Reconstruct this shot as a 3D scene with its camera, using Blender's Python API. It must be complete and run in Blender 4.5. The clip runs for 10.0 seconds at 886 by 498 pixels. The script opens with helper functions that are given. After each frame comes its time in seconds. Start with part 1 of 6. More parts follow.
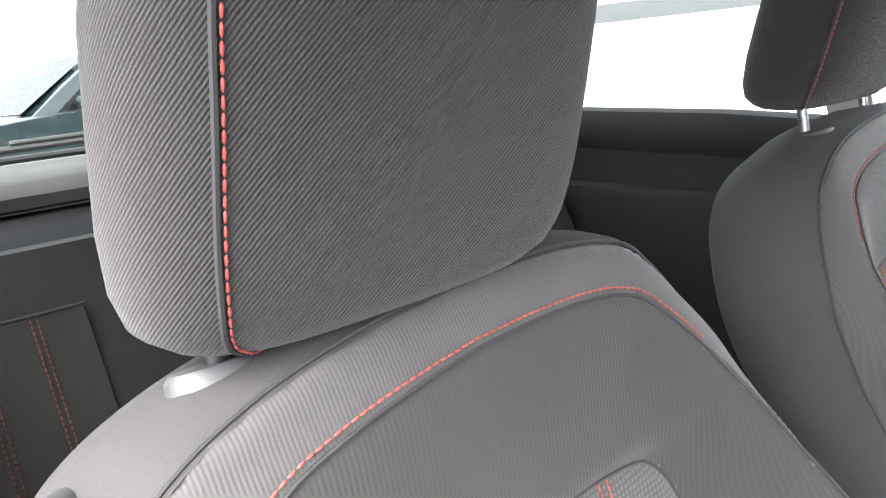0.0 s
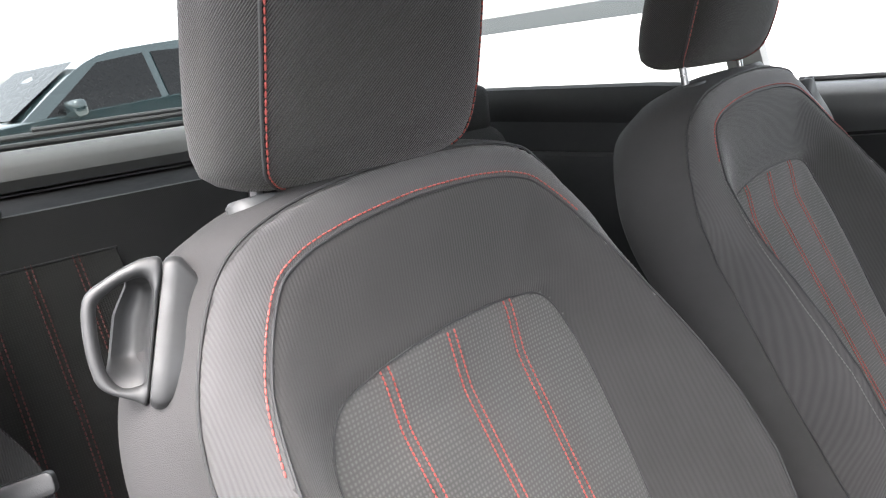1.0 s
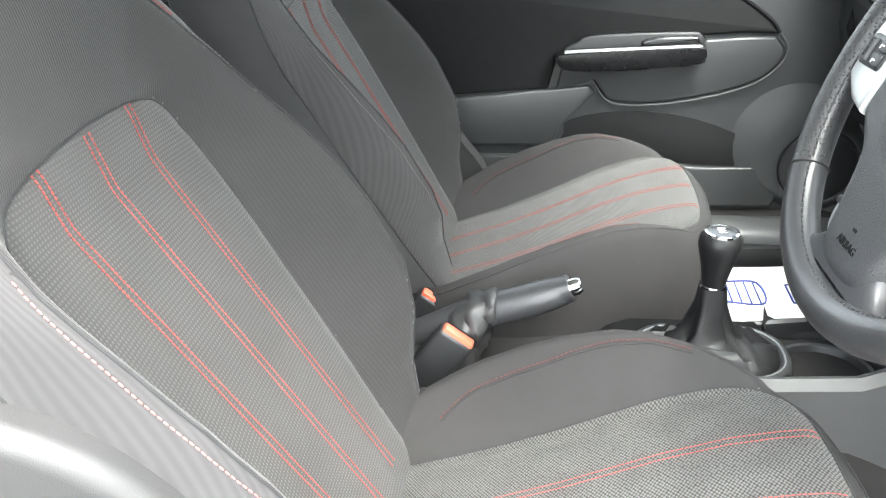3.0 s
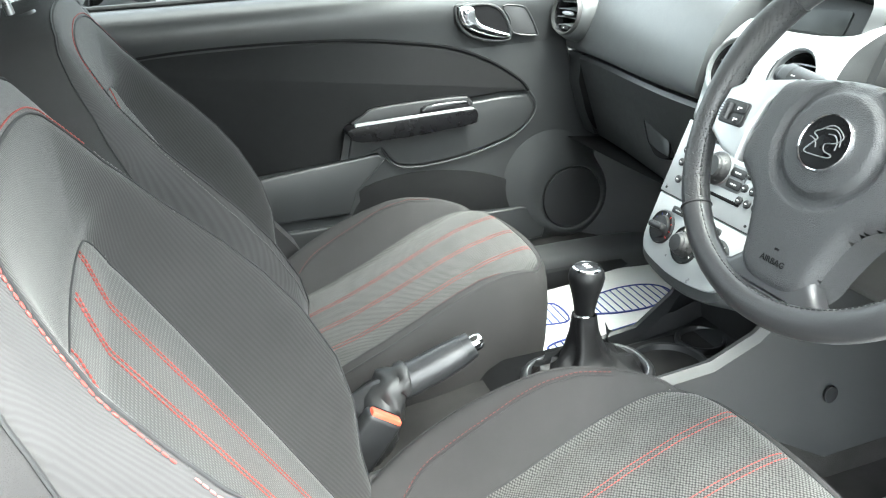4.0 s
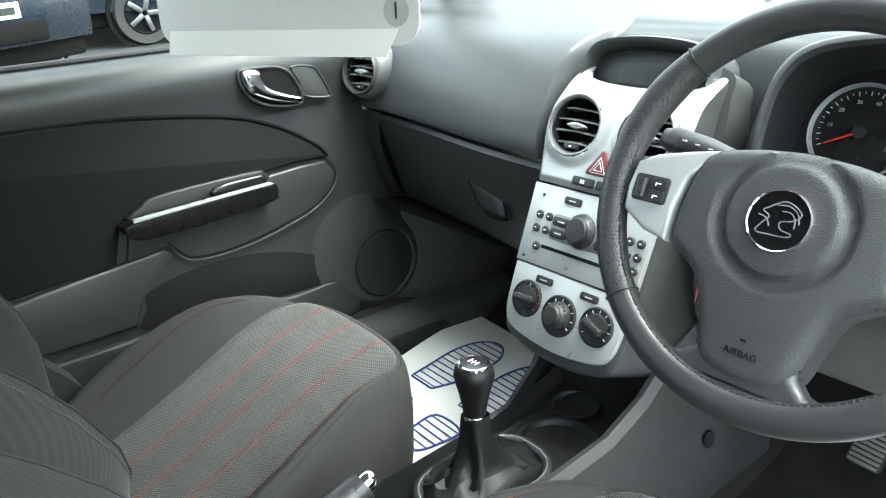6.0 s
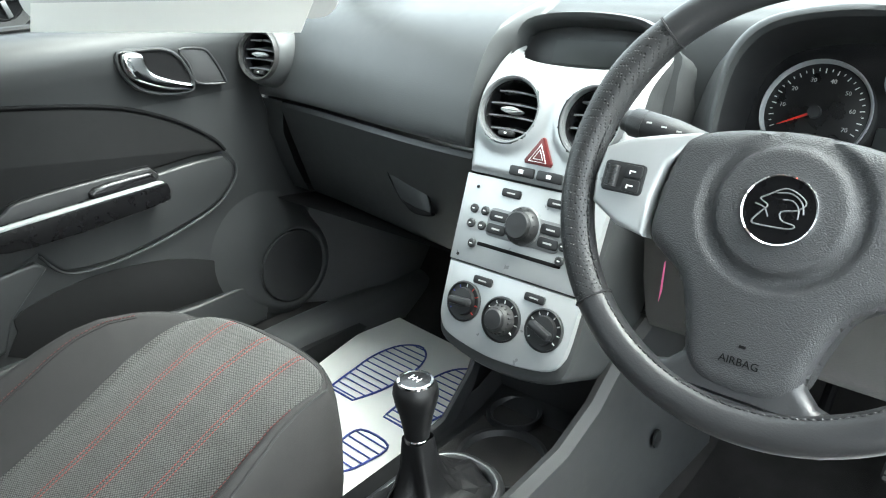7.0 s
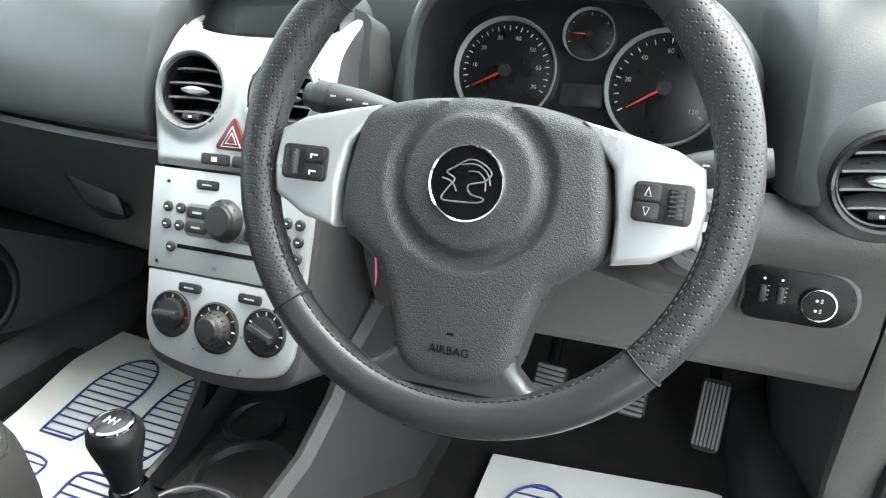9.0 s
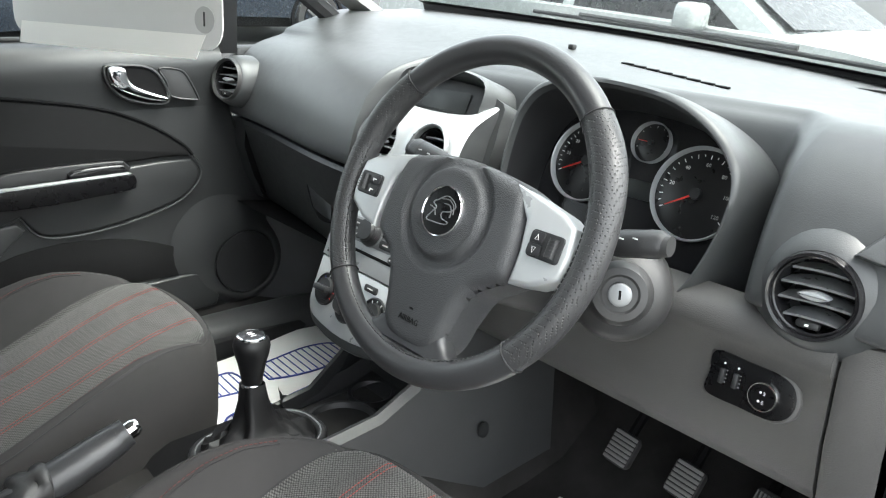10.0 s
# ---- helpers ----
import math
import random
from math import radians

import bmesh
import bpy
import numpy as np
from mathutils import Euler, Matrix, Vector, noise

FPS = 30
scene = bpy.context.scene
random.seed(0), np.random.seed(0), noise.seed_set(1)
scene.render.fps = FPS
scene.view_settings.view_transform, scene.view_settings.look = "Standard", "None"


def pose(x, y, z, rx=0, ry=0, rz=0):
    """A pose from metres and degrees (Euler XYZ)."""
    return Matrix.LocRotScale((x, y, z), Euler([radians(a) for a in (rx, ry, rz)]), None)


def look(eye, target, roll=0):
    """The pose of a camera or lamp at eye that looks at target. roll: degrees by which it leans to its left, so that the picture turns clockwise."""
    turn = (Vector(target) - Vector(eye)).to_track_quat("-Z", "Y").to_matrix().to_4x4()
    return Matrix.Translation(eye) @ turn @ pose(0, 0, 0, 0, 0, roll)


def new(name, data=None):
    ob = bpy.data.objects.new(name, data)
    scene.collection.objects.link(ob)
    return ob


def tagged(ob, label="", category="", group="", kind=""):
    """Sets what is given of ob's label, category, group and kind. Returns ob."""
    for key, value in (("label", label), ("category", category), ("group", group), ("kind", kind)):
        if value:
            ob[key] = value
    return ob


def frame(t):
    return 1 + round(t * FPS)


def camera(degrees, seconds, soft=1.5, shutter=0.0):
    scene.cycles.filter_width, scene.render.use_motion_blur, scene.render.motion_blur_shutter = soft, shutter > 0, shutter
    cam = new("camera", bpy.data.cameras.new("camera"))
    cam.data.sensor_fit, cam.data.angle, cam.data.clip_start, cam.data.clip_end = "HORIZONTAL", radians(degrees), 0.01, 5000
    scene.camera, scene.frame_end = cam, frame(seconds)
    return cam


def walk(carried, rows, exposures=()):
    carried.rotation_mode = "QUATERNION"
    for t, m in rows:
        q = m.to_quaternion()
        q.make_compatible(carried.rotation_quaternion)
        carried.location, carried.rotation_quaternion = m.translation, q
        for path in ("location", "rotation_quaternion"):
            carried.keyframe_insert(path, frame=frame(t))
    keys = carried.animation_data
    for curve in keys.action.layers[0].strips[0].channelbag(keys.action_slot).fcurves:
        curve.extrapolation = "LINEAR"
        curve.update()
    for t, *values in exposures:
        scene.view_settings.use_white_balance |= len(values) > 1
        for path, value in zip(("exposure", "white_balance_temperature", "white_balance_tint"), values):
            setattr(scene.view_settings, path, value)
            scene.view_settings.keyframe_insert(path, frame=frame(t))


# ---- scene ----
cam = camera(62.7, 10.0, soft=1.15, shutter=0.0)
PATH = [
    (0, (-0.414, -0.565, 0.935), (-1.894, 0.684, 0.435), -5.0),
    (0.5, (-0.29, -0.629, 0.921), (-1.772, 0.639, 0.481), -6.2),
    (1, (-0.221, -0.704, 0.897), (-1.675, 0.576, 0.399), -6.4),
    (1.5, (-0.172, -0.783, 0.875), (-1.466, 0.612, 0.26), -5.3),
    (2, (-0.143, -0.843, 0.846), (-1.224, 0.65, 0.069), -4.8),
    (2.5, (-0.155, -0.858, 0.841), (-0.914, 0.758, -0.062), -3.9),
    (3.8, (-0.515, -0.845, 0.895), (-0.09, 0.914, 0.044), -3.6),
    (4, (-0.537, -0.845, 0.905), (0.002, 0.899, 0.089), -3.3),
    (4.5, (-0.625, -0.861, 0.901), (0.173, 0.791, 0.105), -3.3),
    (5, (-0.66, -0.798, 0.907), (0.218, 0.819, 0.123), -4.2),
    (5.5, (-0.605, -0.678, 0.931), (0.369, 0.899, 0.178), -4.1),
    (6, (-0.585, -0.61, 0.929), (0.573, 0.832, 0.169), -3.4),
    (6.2, (-0.593, -0.588, 0.932), (0.629, 0.803, 0.174), -3.2),
    (7.3, (-0.527, -0.466, 0.893), (0.866, 0.715, 0.078), -2.3),
    (7.5, (-0.517, -0.445, 0.894), (0.905, 0.692, 0.066), -2.6),
    (8, (-0.503, -0.422, 0.892), (1.038, 0.508, 0.02), -2.5),
    (8.5, (-0.477, -0.436, 0.886), (1.151, 0.31, -0.005), -1.9),
    (9, (-0.451, -0.504, 0.886), (1.212, 0.162, -0.004), -1.6),
    (9.5, (-0.463, -0.681, 0.904), (1.117, 0.285, 0.149), 0.0),
    (10, (-0.497, -0.87, 0.919), (0.78, 0.514, 0.247), 2.8),
]
walk(cam, [(t, look(eye, target, roll)) for t, eye, target, roll in PATH],
     exposures=[(0.0, 4.6, 6600, 12), (1.0, 3.9, 6600, 12), (1.5, 3.5, 6600, 12), (2.0, 3.85, 6600, 11), (2.5, 4.2, 6550, 9), (4.0, 4.2, 6350, 0), (4.5, 3.55, 6300, 0),
                (5.5, 3.52, 6250, -2), (7.5, 3.66, 6300, 1), (9.0, 3.56, 6450, 4), (10.0, 3.13, 6500, 5)])

# ---- daylight: bright overcast sky over an open forecourt ----
world = bpy.data.worlds.new("overcast_sky")
scene.world = world
world.use_nodes = True
wn, wl = world.node_tree.nodes, world.node_tree.links
wn.clear()
sky = wn.new("ShaderNodeTexSky")
sky.sky_type = 'NISHITA'
sky.sun_disc = False
sky.sun_elevation = radians(63)
sky.sun_rotation = radians(146)
sky.dust_density = 4.0
sky.air_density = 1.0
hsv = wn.new("ShaderNodeHueSaturation")
hsv.inputs["Saturation"].default_value = 0.25
bg = wn.new("ShaderNodeBackground")
bg.inputs["Strength"].default_value = 0.15
wo = wn.new("ShaderNodeOutputWorld")
wl.new(sky.outputs[0], hsv.inputs["Color"])
wl.new(hsv.outputs[0], bg.inputs["Color"])
wl.new(bg.outputs[0], wo.inputs["Surface"])
sun_data = bpy.data.lights.new("sun", 'SUN')
sun_data.energy = 0.6
sun_data.angle = radians(60)
sun_data.color = (1.0, 0.97, 0.93)
sun = new("sun", sun_data)
sun.matrix_world = look((1.5, -2.2, 5.4), (0, 0, 0.3))

# ---- materials ----
def nodes_of(name):
    m = bpy.data.materials.new(name)
    m.use_nodes = True
    nt = m.node_tree
    return m, nt, nt.nodes["Principled BSDF"]


def val_noise(nt, scale, detail=3.0, rough=0.55):
    tc = nt.nodes.new("ShaderNodeTexCoord")
    n = nt.nodes.new("ShaderNodeTexNoise")
    n.inputs["Scale"].default_value = scale
    n.inputs["Detail"].default_value = detail
    n.inputs["Roughness"].default_value = rough
    nt.links.new(tc.outputs["Object"], n.inputs["Vector"])
    return n.outputs["Fac"]


def ramp(nt, fac, lo, hi, a=0.3, b=0.7):
    r = nt.nodes.new("ShaderNodeMapRange")
    r.inputs["From Min"].default_value = a
    r.inputs["From Max"].default_value = b
    r.inputs["To Min"].default_value = lo
    r.inputs["To Max"].default_value = hi
    nt.links.new(fac, r.inputs["Value"])
    return r.outputs["Result"]


def mixc(nt, fac, c1, c2):
    m = nt.nodes.new("ShaderNodeMix")
    m.data_type = 'RGBA'
    m.inputs[6].default_value = (*c1, 1)
    m.inputs[7].default_value = (*c2, 1)
    nt.links.new(fac, m.inputs[0])
    return m.outputs[2]


def bump(nt, p, height, strength, distance):
    b = nt.nodes.new("ShaderNodeBump")
    b.inputs["Strength"].default_value = strength
    b.inputs["Distance"].default_value = distance
    nt.links.new(height, b.inputs["Height"])
    nt.links.new(b.outputs[0], p.inputs["Normal"])
    return b


def mul(nt, a, b, op='MULTIPLY'):
    m = nt.nodes.new("ShaderNodeMath")
    m.operation = op
    for i, v in enumerate((a, b)):
        if isinstance(v, (int, float)):
            m.inputs[i].default_value = v
        else:
            nt.links.new(v, m.inputs[i])
    return m.outputs[0]


def plastic(name, c, rough=0.5, grain=900.0, depth=0.25, spec=0.5, vary=0.12):
    m, nt, p = nodes_of(name)
    big = ramp(nt, val_noise(nt, 6.0, 4), 0, 1)
    nt.links.new(mixc(nt, big, [x * (1 - vary) for x in c], [x * (1 + vary) for x in c]), p.inputs["Base Color"])
    fine = val_noise(nt, grain, 2)
    nt.links.new(ramp(nt, val_noise(nt, 60, 3), rough - 0.02, rough + 0.03), p.inputs["Roughness"])
    p.inputs["Specular IOR Level"].default_value = spec
    if depth:
        bump(nt, p, fine, depth, 0.0006)
    return m


def gloss(name, c, rough=0.15, metal=0.0, coat=0.0, vary=0.05):
    m, nt, p = nodes_of(name)
    nt.links.new(mixc(nt, ramp(nt, val_noise(nt, 15, 3), 0, 1), [x * (1 - vary) for x in c], [min(1, x * (1 + vary)) for x in c]), p.inputs["Base Color"])
    nt.links.new(ramp(nt, val_noise(nt, 40, 3), rough * 0.8, rough * 1.25), p.inputs["Roughness"])
    p.inputs["Metallic"].default_value = metal
    p.inputs["Coat Weight"].default_value = coat
    return m


def glass(name, tint=(0.9, 0.95, 0.93), alpha=0.12):
    m = bpy.data.materials.new(name)
    m.use_nodes = True
    nt = m.node_tree
    nt.nodes.clear()
    out = nt.nodes.new("ShaderNodeOutputMaterial")
    tr = nt.nodes.new("ShaderNodeBsdfTransparent")
    tr.inputs[0].default_value = (*tint, 1)
    gl = nt.nodes.new("ShaderNodeBsdfGlossy")
    gl.inputs["Roughness"].default_value = 0.02
    fr = nt.nodes.new("ShaderNodeFresnel")
    fr.inputs[0].default_value = 1.45
    mx = nt.nodes.new("ShaderNodeMixShader")
    nt.links.new(fr.outputs[0], mx.inputs[0])
    nt.links.new(tr.outputs[0], mx.inputs[1])
    nt.links.new(gl.outputs[0], mx.inputs[2])
    nt.links.new(mx.outputs[0], out.inputs[0])
    return m


def wave(nt, axis, scale, offset=0.0, rot=0.0, ry=0.0):
    """Ridges 0..1 along one object axis, scale ridges a metre, turned by rot degrees in the local plane."""
    tc = nt.nodes.new("ShaderNodeTexCoord")
    mp = nt.nodes.new("ShaderNodeMapping")
    mp.inputs["Rotation"].default_value = (radians(rot) if axis != 'X' else 0, radians(ry), radians(rot) if axis == 'X' else 0)
    nt.links.new(tc.outputs["Object"], mp.inputs["Vector"])
    w = nt.nodes.new("ShaderNodeTexWave")
    w.wave_type = 'BANDS'
    w.bands_direction = axis
    w.inputs["Scale"].default_value = scale / 3.1831 * 1.0
    w.inputs["Distortion"].default_value = 0.15
    nt.links.new(mp.outputs[0], w.inputs["Vector"])
    return w.outputs["Fac"]


def cloth(name, c, ribs, rot=0.0, ry=0.0, axis='Y', axis2='Z', second=0.0, rough=0.85, contrast=0.35, depth=0.6, distance=0.0012, sheen=0.12):
    m, nt, p = nodes_of(name)
    r = wave(nt, axis, ribs, rot=rot, ry=ry)
    if second:
        r2 = wave(nt, axis2, second, rot=rot)
        r = mul(nt, r, r2)
    fuzz = val_noise(nt, 1400, 2)
    h = mul(nt, r, mul(nt, fuzz, 0.5, 'ADD'))
    big = ramp(nt, val_noise(nt, 9, 4), 0.88, 1.12)
    fac = mul(nt, r, 1.0)
    col = mixc(nt, fac, [x * (1 - contrast) for x in c], [x * (1 + contrast * 0.6) for x in c])
    vm = nt.nodes.new("ShaderNodeMix")
    vm.data_type = 'RGBA'
    vm.blend_type = 'MULTIPLY'
    vm.inputs[0].default_value = 1.0
    cmb = nt.nodes.new("ShaderNodeCombineColor")
    for i in range(3):
        nt.links.new(big, cmb.inputs[i])
    nt.links.new(col, vm.inputs[6])
    nt.links.new(cmb.outputs[0], vm.inputs[7])
    nt.links.new(vm.outputs[2], p.inputs["Base Color"])
    p.inputs["Roughness"].default_value = rough
    p.inputs["Specular IOR Level"].default_value = 0.25
    p.inputs["Sheen Weight"].default_value = sheen
    p.inputs["Sheen Roughness"].default_value = 0.5
    bump(nt, p, h, depth, distance)
    return m


def twill(name, c, along, lines, contrast, depth):
    """Diagonal rib of a woven cloth, along is the direction across the ribs."""
    m, nt, p = nodes_of(name)
    tc = nt.nodes.new("ShaderNodeTexCoord")
    d = nt.nodes.new("ShaderNodeVectorMath")
    d.operation = 'DOT_PRODUCT'
    v = Vector(along).normalized() * lines * 2 * math.pi
    d.inputs[1].default_value = v
    nt.links.new(tc.outputs["Object"], d.inputs[0])
    wob = mul(nt, val_noise(nt, 160, 2), 2.2)
    rib = mul(nt, mul(nt, mul(nt, d.outputs["Value"], wob, 'ADD'), 0.0, 'SINE'), 0.5)
    rib = mul(nt, rib, 0.5, 'ADD')
    rib = mul(nt, rib, ramp(nt, val_noise(nt, 900, 2), 0.55, 1.0))
    lo, hi = [x * (1 - contrast) for x in c], [x * (1 + contrast) for x in c]
    nt.links.new(mixc(nt, rib, lo, hi), p.inputs["Base Color"])
    p.inputs["Roughness"].default_value = 0.85
    p.inputs["Specular IOR Level"].default_value = 0.25
    p.inputs["Sheen Weight"].default_value = 0.10
    bump(nt, p, rib, depth, 0.001)
    return m


def perforated(name, c):
    m, nt, p = nodes_of(name)
    tc = nt.nodes.new("ShaderNodeTexCoord")
    v = nt.nodes.new("ShaderNodeTexVoronoi")
    v.inputs["Scale"].default_value = 330
    v.inputs["Randomness"].default_value = 0.15
    nt.links.new(tc.outputs["Object"], v.inputs["Vector"])
    holes = ramp(nt, v.outputs["Distance"], 0, 1, 0.18, 0.34)
    nt.links.new(mixc(nt, holes, (0.003, 0.003, 0.003), c), p.inputs["Base Color"])
    p.inputs["Roughness"].default_value = 0.42
    bump(nt, p, holes, 0.8, 0.001)
    return m


def pebbled(name, c, rough, cells, depth, vary=0.10):
    """Moulded leather grain: small raised cells with fine creases between them."""
    m, nt, p = nodes_of(name)
    nt.links.new(mixc(nt, ramp(nt, val_noise(nt, 6.0, 4), 0, 1), [x * (1 - vary) for x in c], [x * (1 + vary) for x in c]), p.inputs["Base Color"])
    tc = nt.nodes.new("ShaderNodeTexCoord")
    v = nt.nodes.new("ShaderNodeTexVoronoi")
    v.inputs["Scale"].default_value = cells
    nt.links.new(tc.outputs["Object"], v.inputs["Vector"])
    h = mul(nt, mul(nt, v.outputs["Distance"], -1.0), mul(nt, val_noise(nt, cells * 0.4, 2), 0.5, 'ADD'))
    nt.links.new(ramp(nt, v.outputs["Distance"], rough - 0.06, rough + 0.10, 0.1, 0.7), p.inputs["Roughness"])
    bump(nt, p, h, depth, 0.0009)
    return m


M_cloth = cloth("dark_twill_cloth", (0.0185, 0.0178, 0.0178), 330, rot=0, contrast=0.12, depth=0.2)
M_cloth_side = cloth("grey_ribbed_cloth", (0.037, 0.0358, 0.0365), 440, rot=0, contrast=0.14, depth=0.2)
M_cloth_edge = plastic("dark_plain_cloth", (0.027, 0.026, 0.026), 0.88, 1300, 0.6, spec=0.2)
M_cloth_wall = plastic("grey_plain_cloth", (0.028, 0.0272, 0.0276), 0.88, 1300, 0.6, spec=0.2)
M_cloth_head = twill("headrest_twill_cloth", (0.0165, 0.0155, 0.0155), (0.45, 0.55, -0.70), 620, 0.6, 0.6)
M_mesh = cloth("knitted_insert_cloth", (0.048, 0.0473, 0.0462), 260, second=260, contrast=0.36, depth=0.3)
def knitted(name, lo, hi, cells):
    """Knit of small raised dots in staggered rows over a darker ground."""
    m, nt, p = nodes_of(name)
    tc = nt.nodes.new("ShaderNodeTexCoord")
    mp = nt.nodes.new("ShaderNodeMapping")
    mp.inputs["Rotation"].default_value = (0, 0, radians(45))
    mp.inputs["Scale"].default_value = (1.0, 0.8, 1.0)
    nt.links.new(tc.outputs["Object"], mp.inputs["Vector"])
    v = nt.nodes.new("ShaderNodeTexVoronoi")
    v.voronoi_dimensions = '2D'
    v.inputs["Scale"].default_value = cells
    v.inputs["Randomness"].default_value = 0.18
    nt.links.new(mp.outputs[0], v.inputs["Vector"])
    dots = ramp(nt, v.outputs["Distance"], 1, 0, 0.18, 0.60)
    fac = mul(nt, dots, ramp(nt, val_noise(nt, 25, 4), 0.70, 1.0))
    nt.links.new(mixc(nt, fac, lo, hi), p.inputs["Base Color"])
    p.inputs["Roughness"].default_value = 0.85
    p.inputs["Specular IOR Level"].default_value = 0.25
    p.inputs["Sheen Weight"].default_value = 0.10
    bump(nt, p, dots, 0.6, 0.0008)
    return m


M_mesh_seat = knitted("knitted_cushion_cloth", (0.010, 0.0096, 0.0093), (0.098, 0.0967, 0.0926), 360)
M_thread = plastic("grey_thread", (0.07, 0.066, 0.066), 0.75, depth=0)
M_seam = plastic("black_seam", (0.012, 0.012, 0.013), 0.8, depth=0)
M_red = plastic("red_thread", (0.21, 0.036, 0.030), 0.75, depth=0.1, grain=2500)
# the red thread, its colour paled to stand in for glare
M_palered = plastic("overlit_red_thread", (0.23, 0.085, 0.078), 0.75, depth=0.1, grain=2500)
M_black = plastic("black_grained_plastic", (0.013, 0.0135, 0.0145), 0.45, 800, 0.35)
M_dial = gloss("black_dial_face", (0.006, 0.006, 0.0065), 0.3)
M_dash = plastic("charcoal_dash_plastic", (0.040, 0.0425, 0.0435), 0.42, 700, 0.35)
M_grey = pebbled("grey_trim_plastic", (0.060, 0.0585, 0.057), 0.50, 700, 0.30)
M_cover = plastic("charcoal_seat_cover_plastic", (0.026, 0.0256, 0.026), 0.52, 900, 0.3)
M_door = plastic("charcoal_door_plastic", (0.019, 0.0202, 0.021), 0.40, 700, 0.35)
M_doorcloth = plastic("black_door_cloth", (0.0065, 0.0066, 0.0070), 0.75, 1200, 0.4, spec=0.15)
M_hub = pebbled("grained_airbag_cover", (0.033, 0.034, 0.036), 0.45, 850, 0.50)
M_leather = plastic("black_smooth_leather", (0.026, 0.0265, 0.028), 0.34, 500, 0.3)
M_footwell = plastic("dark_footwell_trim", (0.035, 0.036, 0.037), 0.45, 500, 0.3)
M_kick = plastic("grey_kick_trim", (0.060, 0.0615, 0.063), 0.42, 500, 0.3)
M_gaiter = plastic("black_creased_leather", (0.0055, 0.0055, 0.006), 0.45, 500, 0.35, spec=0.35)
# red thread darkened; on the bench this paints in the dim cabin
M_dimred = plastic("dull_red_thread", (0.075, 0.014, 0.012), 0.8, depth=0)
M_handle = gloss("mid_grey_satin_plastic", (0.014, 0.0143, 0.015), 0.56)
M_perf = perforated("perforated_leather", (0.023, 0.0234, 0.0245))
M_column = plastic("dark_column_plastic", (0.017, 0.0171, 0.0174), 0.5, 700, 0.3)
# black gloss slats, base greyed to paint in the sky they mirror
M_slat = gloss("sky_greyed_vent_plastic", (0.13, 0.134, 0.136), 0.30)
M_silver = gloss("silver_painted_plastic", (0.37, 0.385, 0.39), 0.34, metal=0.35)
M_guide = gloss("grey_nylon", (0.032, 0.033, 0.034), 0.6)
M_satin = gloss("satin_grey_plastic", (0.17, 0.176, 0.18), 0.35, metal=0.3)
M_steel = gloss("dark_steel", (0.16, 0.16, 0.165), 0.3, metal=0.9)
M_chrome = gloss("chrome", (0.86, 0.87, 0.88), 0.06, metal=1.0)
M_piano = gloss("piano_black", (0.004, 0.004, 0.0045), 0.28)
M_piano.node_tree.nodes["Principled BSDF"].inputs["Specular IOR Level"].default_value = 0.2
M_glossblack = gloss("gloss_black", (0.01, 0.01, 0.011), 0.2)
# near-black, mostly for gaps and undersides where shade is painted in
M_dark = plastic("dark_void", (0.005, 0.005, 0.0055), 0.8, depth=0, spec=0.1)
M_carpet = plastic("black_carpet", (0.024, 0.023, 0.0225), 0.95, 700, 1.0, spec=0.1, vary=0.5)
M_paper = plastic("white_paper", (0.86, 0.85, 0.81), 0.6, 60, 0.1, vary=0.03)
M_blue = plastic("blue_ink", (0.035, 0.055, 0.26), 0.6, depth=0)
M_card = plastic("white_card", (0.60, 0.60, 0.585), 0.45, 60, 0.05, vary=0.03)
M_cardgrey = plastic("grey_print", (0.42, 0.42, 0.41), 0.5, depth=0)
M_ink = plastic("black_ink", (0.02, 0.02, 0.02), 0.5, depth=0)
M_white = plastic("white_marking", (0.75, 0.75, 0.74), 0.5, depth=0)
M_orange = gloss("red_release_button", (0.62, 0.10, 0.055), 0.35)
M_rubber = plastic("grooved_rubber", (0.15, 0.148, 0.145), 0.6, 500, 0.3)
M_webbing = cloth("seat_belt_webbing", (0.006, 0.006, 0.0065), 500, depth=0.4, sheen=0.0)
M_lcd = gloss("dark_display", (0.008, 0.010, 0.010), 0.4)
M_needle = gloss("red_needle", (0.6, 0.03, 0.02), 0.4)
M_hazard = gloss("red_hazard_button", (0.10, 0.014, 0.014), 0.35)
M_pillar = plastic("pale_grey_pillar_trim", (0.20, 0.20, 0.195), 0.6, 500, 0.2)
M_roof = plastic("grey_headliner", (0.40, 0.39, 0.37), 0.9, 700, 0.4)
M_glass = glass("window_glass", (0.80, 0.84, 0.83))
# tint added to hold daylight back from the rear cabin
M_privacy = glass("tinted_window_glass", (0.38, 0.41, 0.40))
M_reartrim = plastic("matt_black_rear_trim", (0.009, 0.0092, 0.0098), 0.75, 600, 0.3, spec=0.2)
M_ledge = plastic("grey_ledge_trim", (0.045, 0.045, 0.044), 0.6, 500, 0.2)
# seat cloth and knit darkened to stand in for rear cabin shade
M_bench = cloth("shaded_bench_cloth", (0.0075, 0.0073, 0.0075), 330, contrast=0.08, depth=0.18, sheen=0.01)
M_benchmesh = cloth("shaded_bench_knit", (0.014, 0.0136, 0.0130), 260, second=260, contrast=0.3, depth=0.25, sheen=0.02)
M_pink = plastic("pink_tag", (0.65, 0.12, 0.28), 0.6, depth=0)
M_gasket = plastic("black_rubber_seal", (0.015, 0.015, 0.016), 0.6, depth=0.1)
M_bodypaint = gloss("silver_car_paint", (0.16, 0.17, 0.17), 0.25, metal=0.5, coat=0.8)
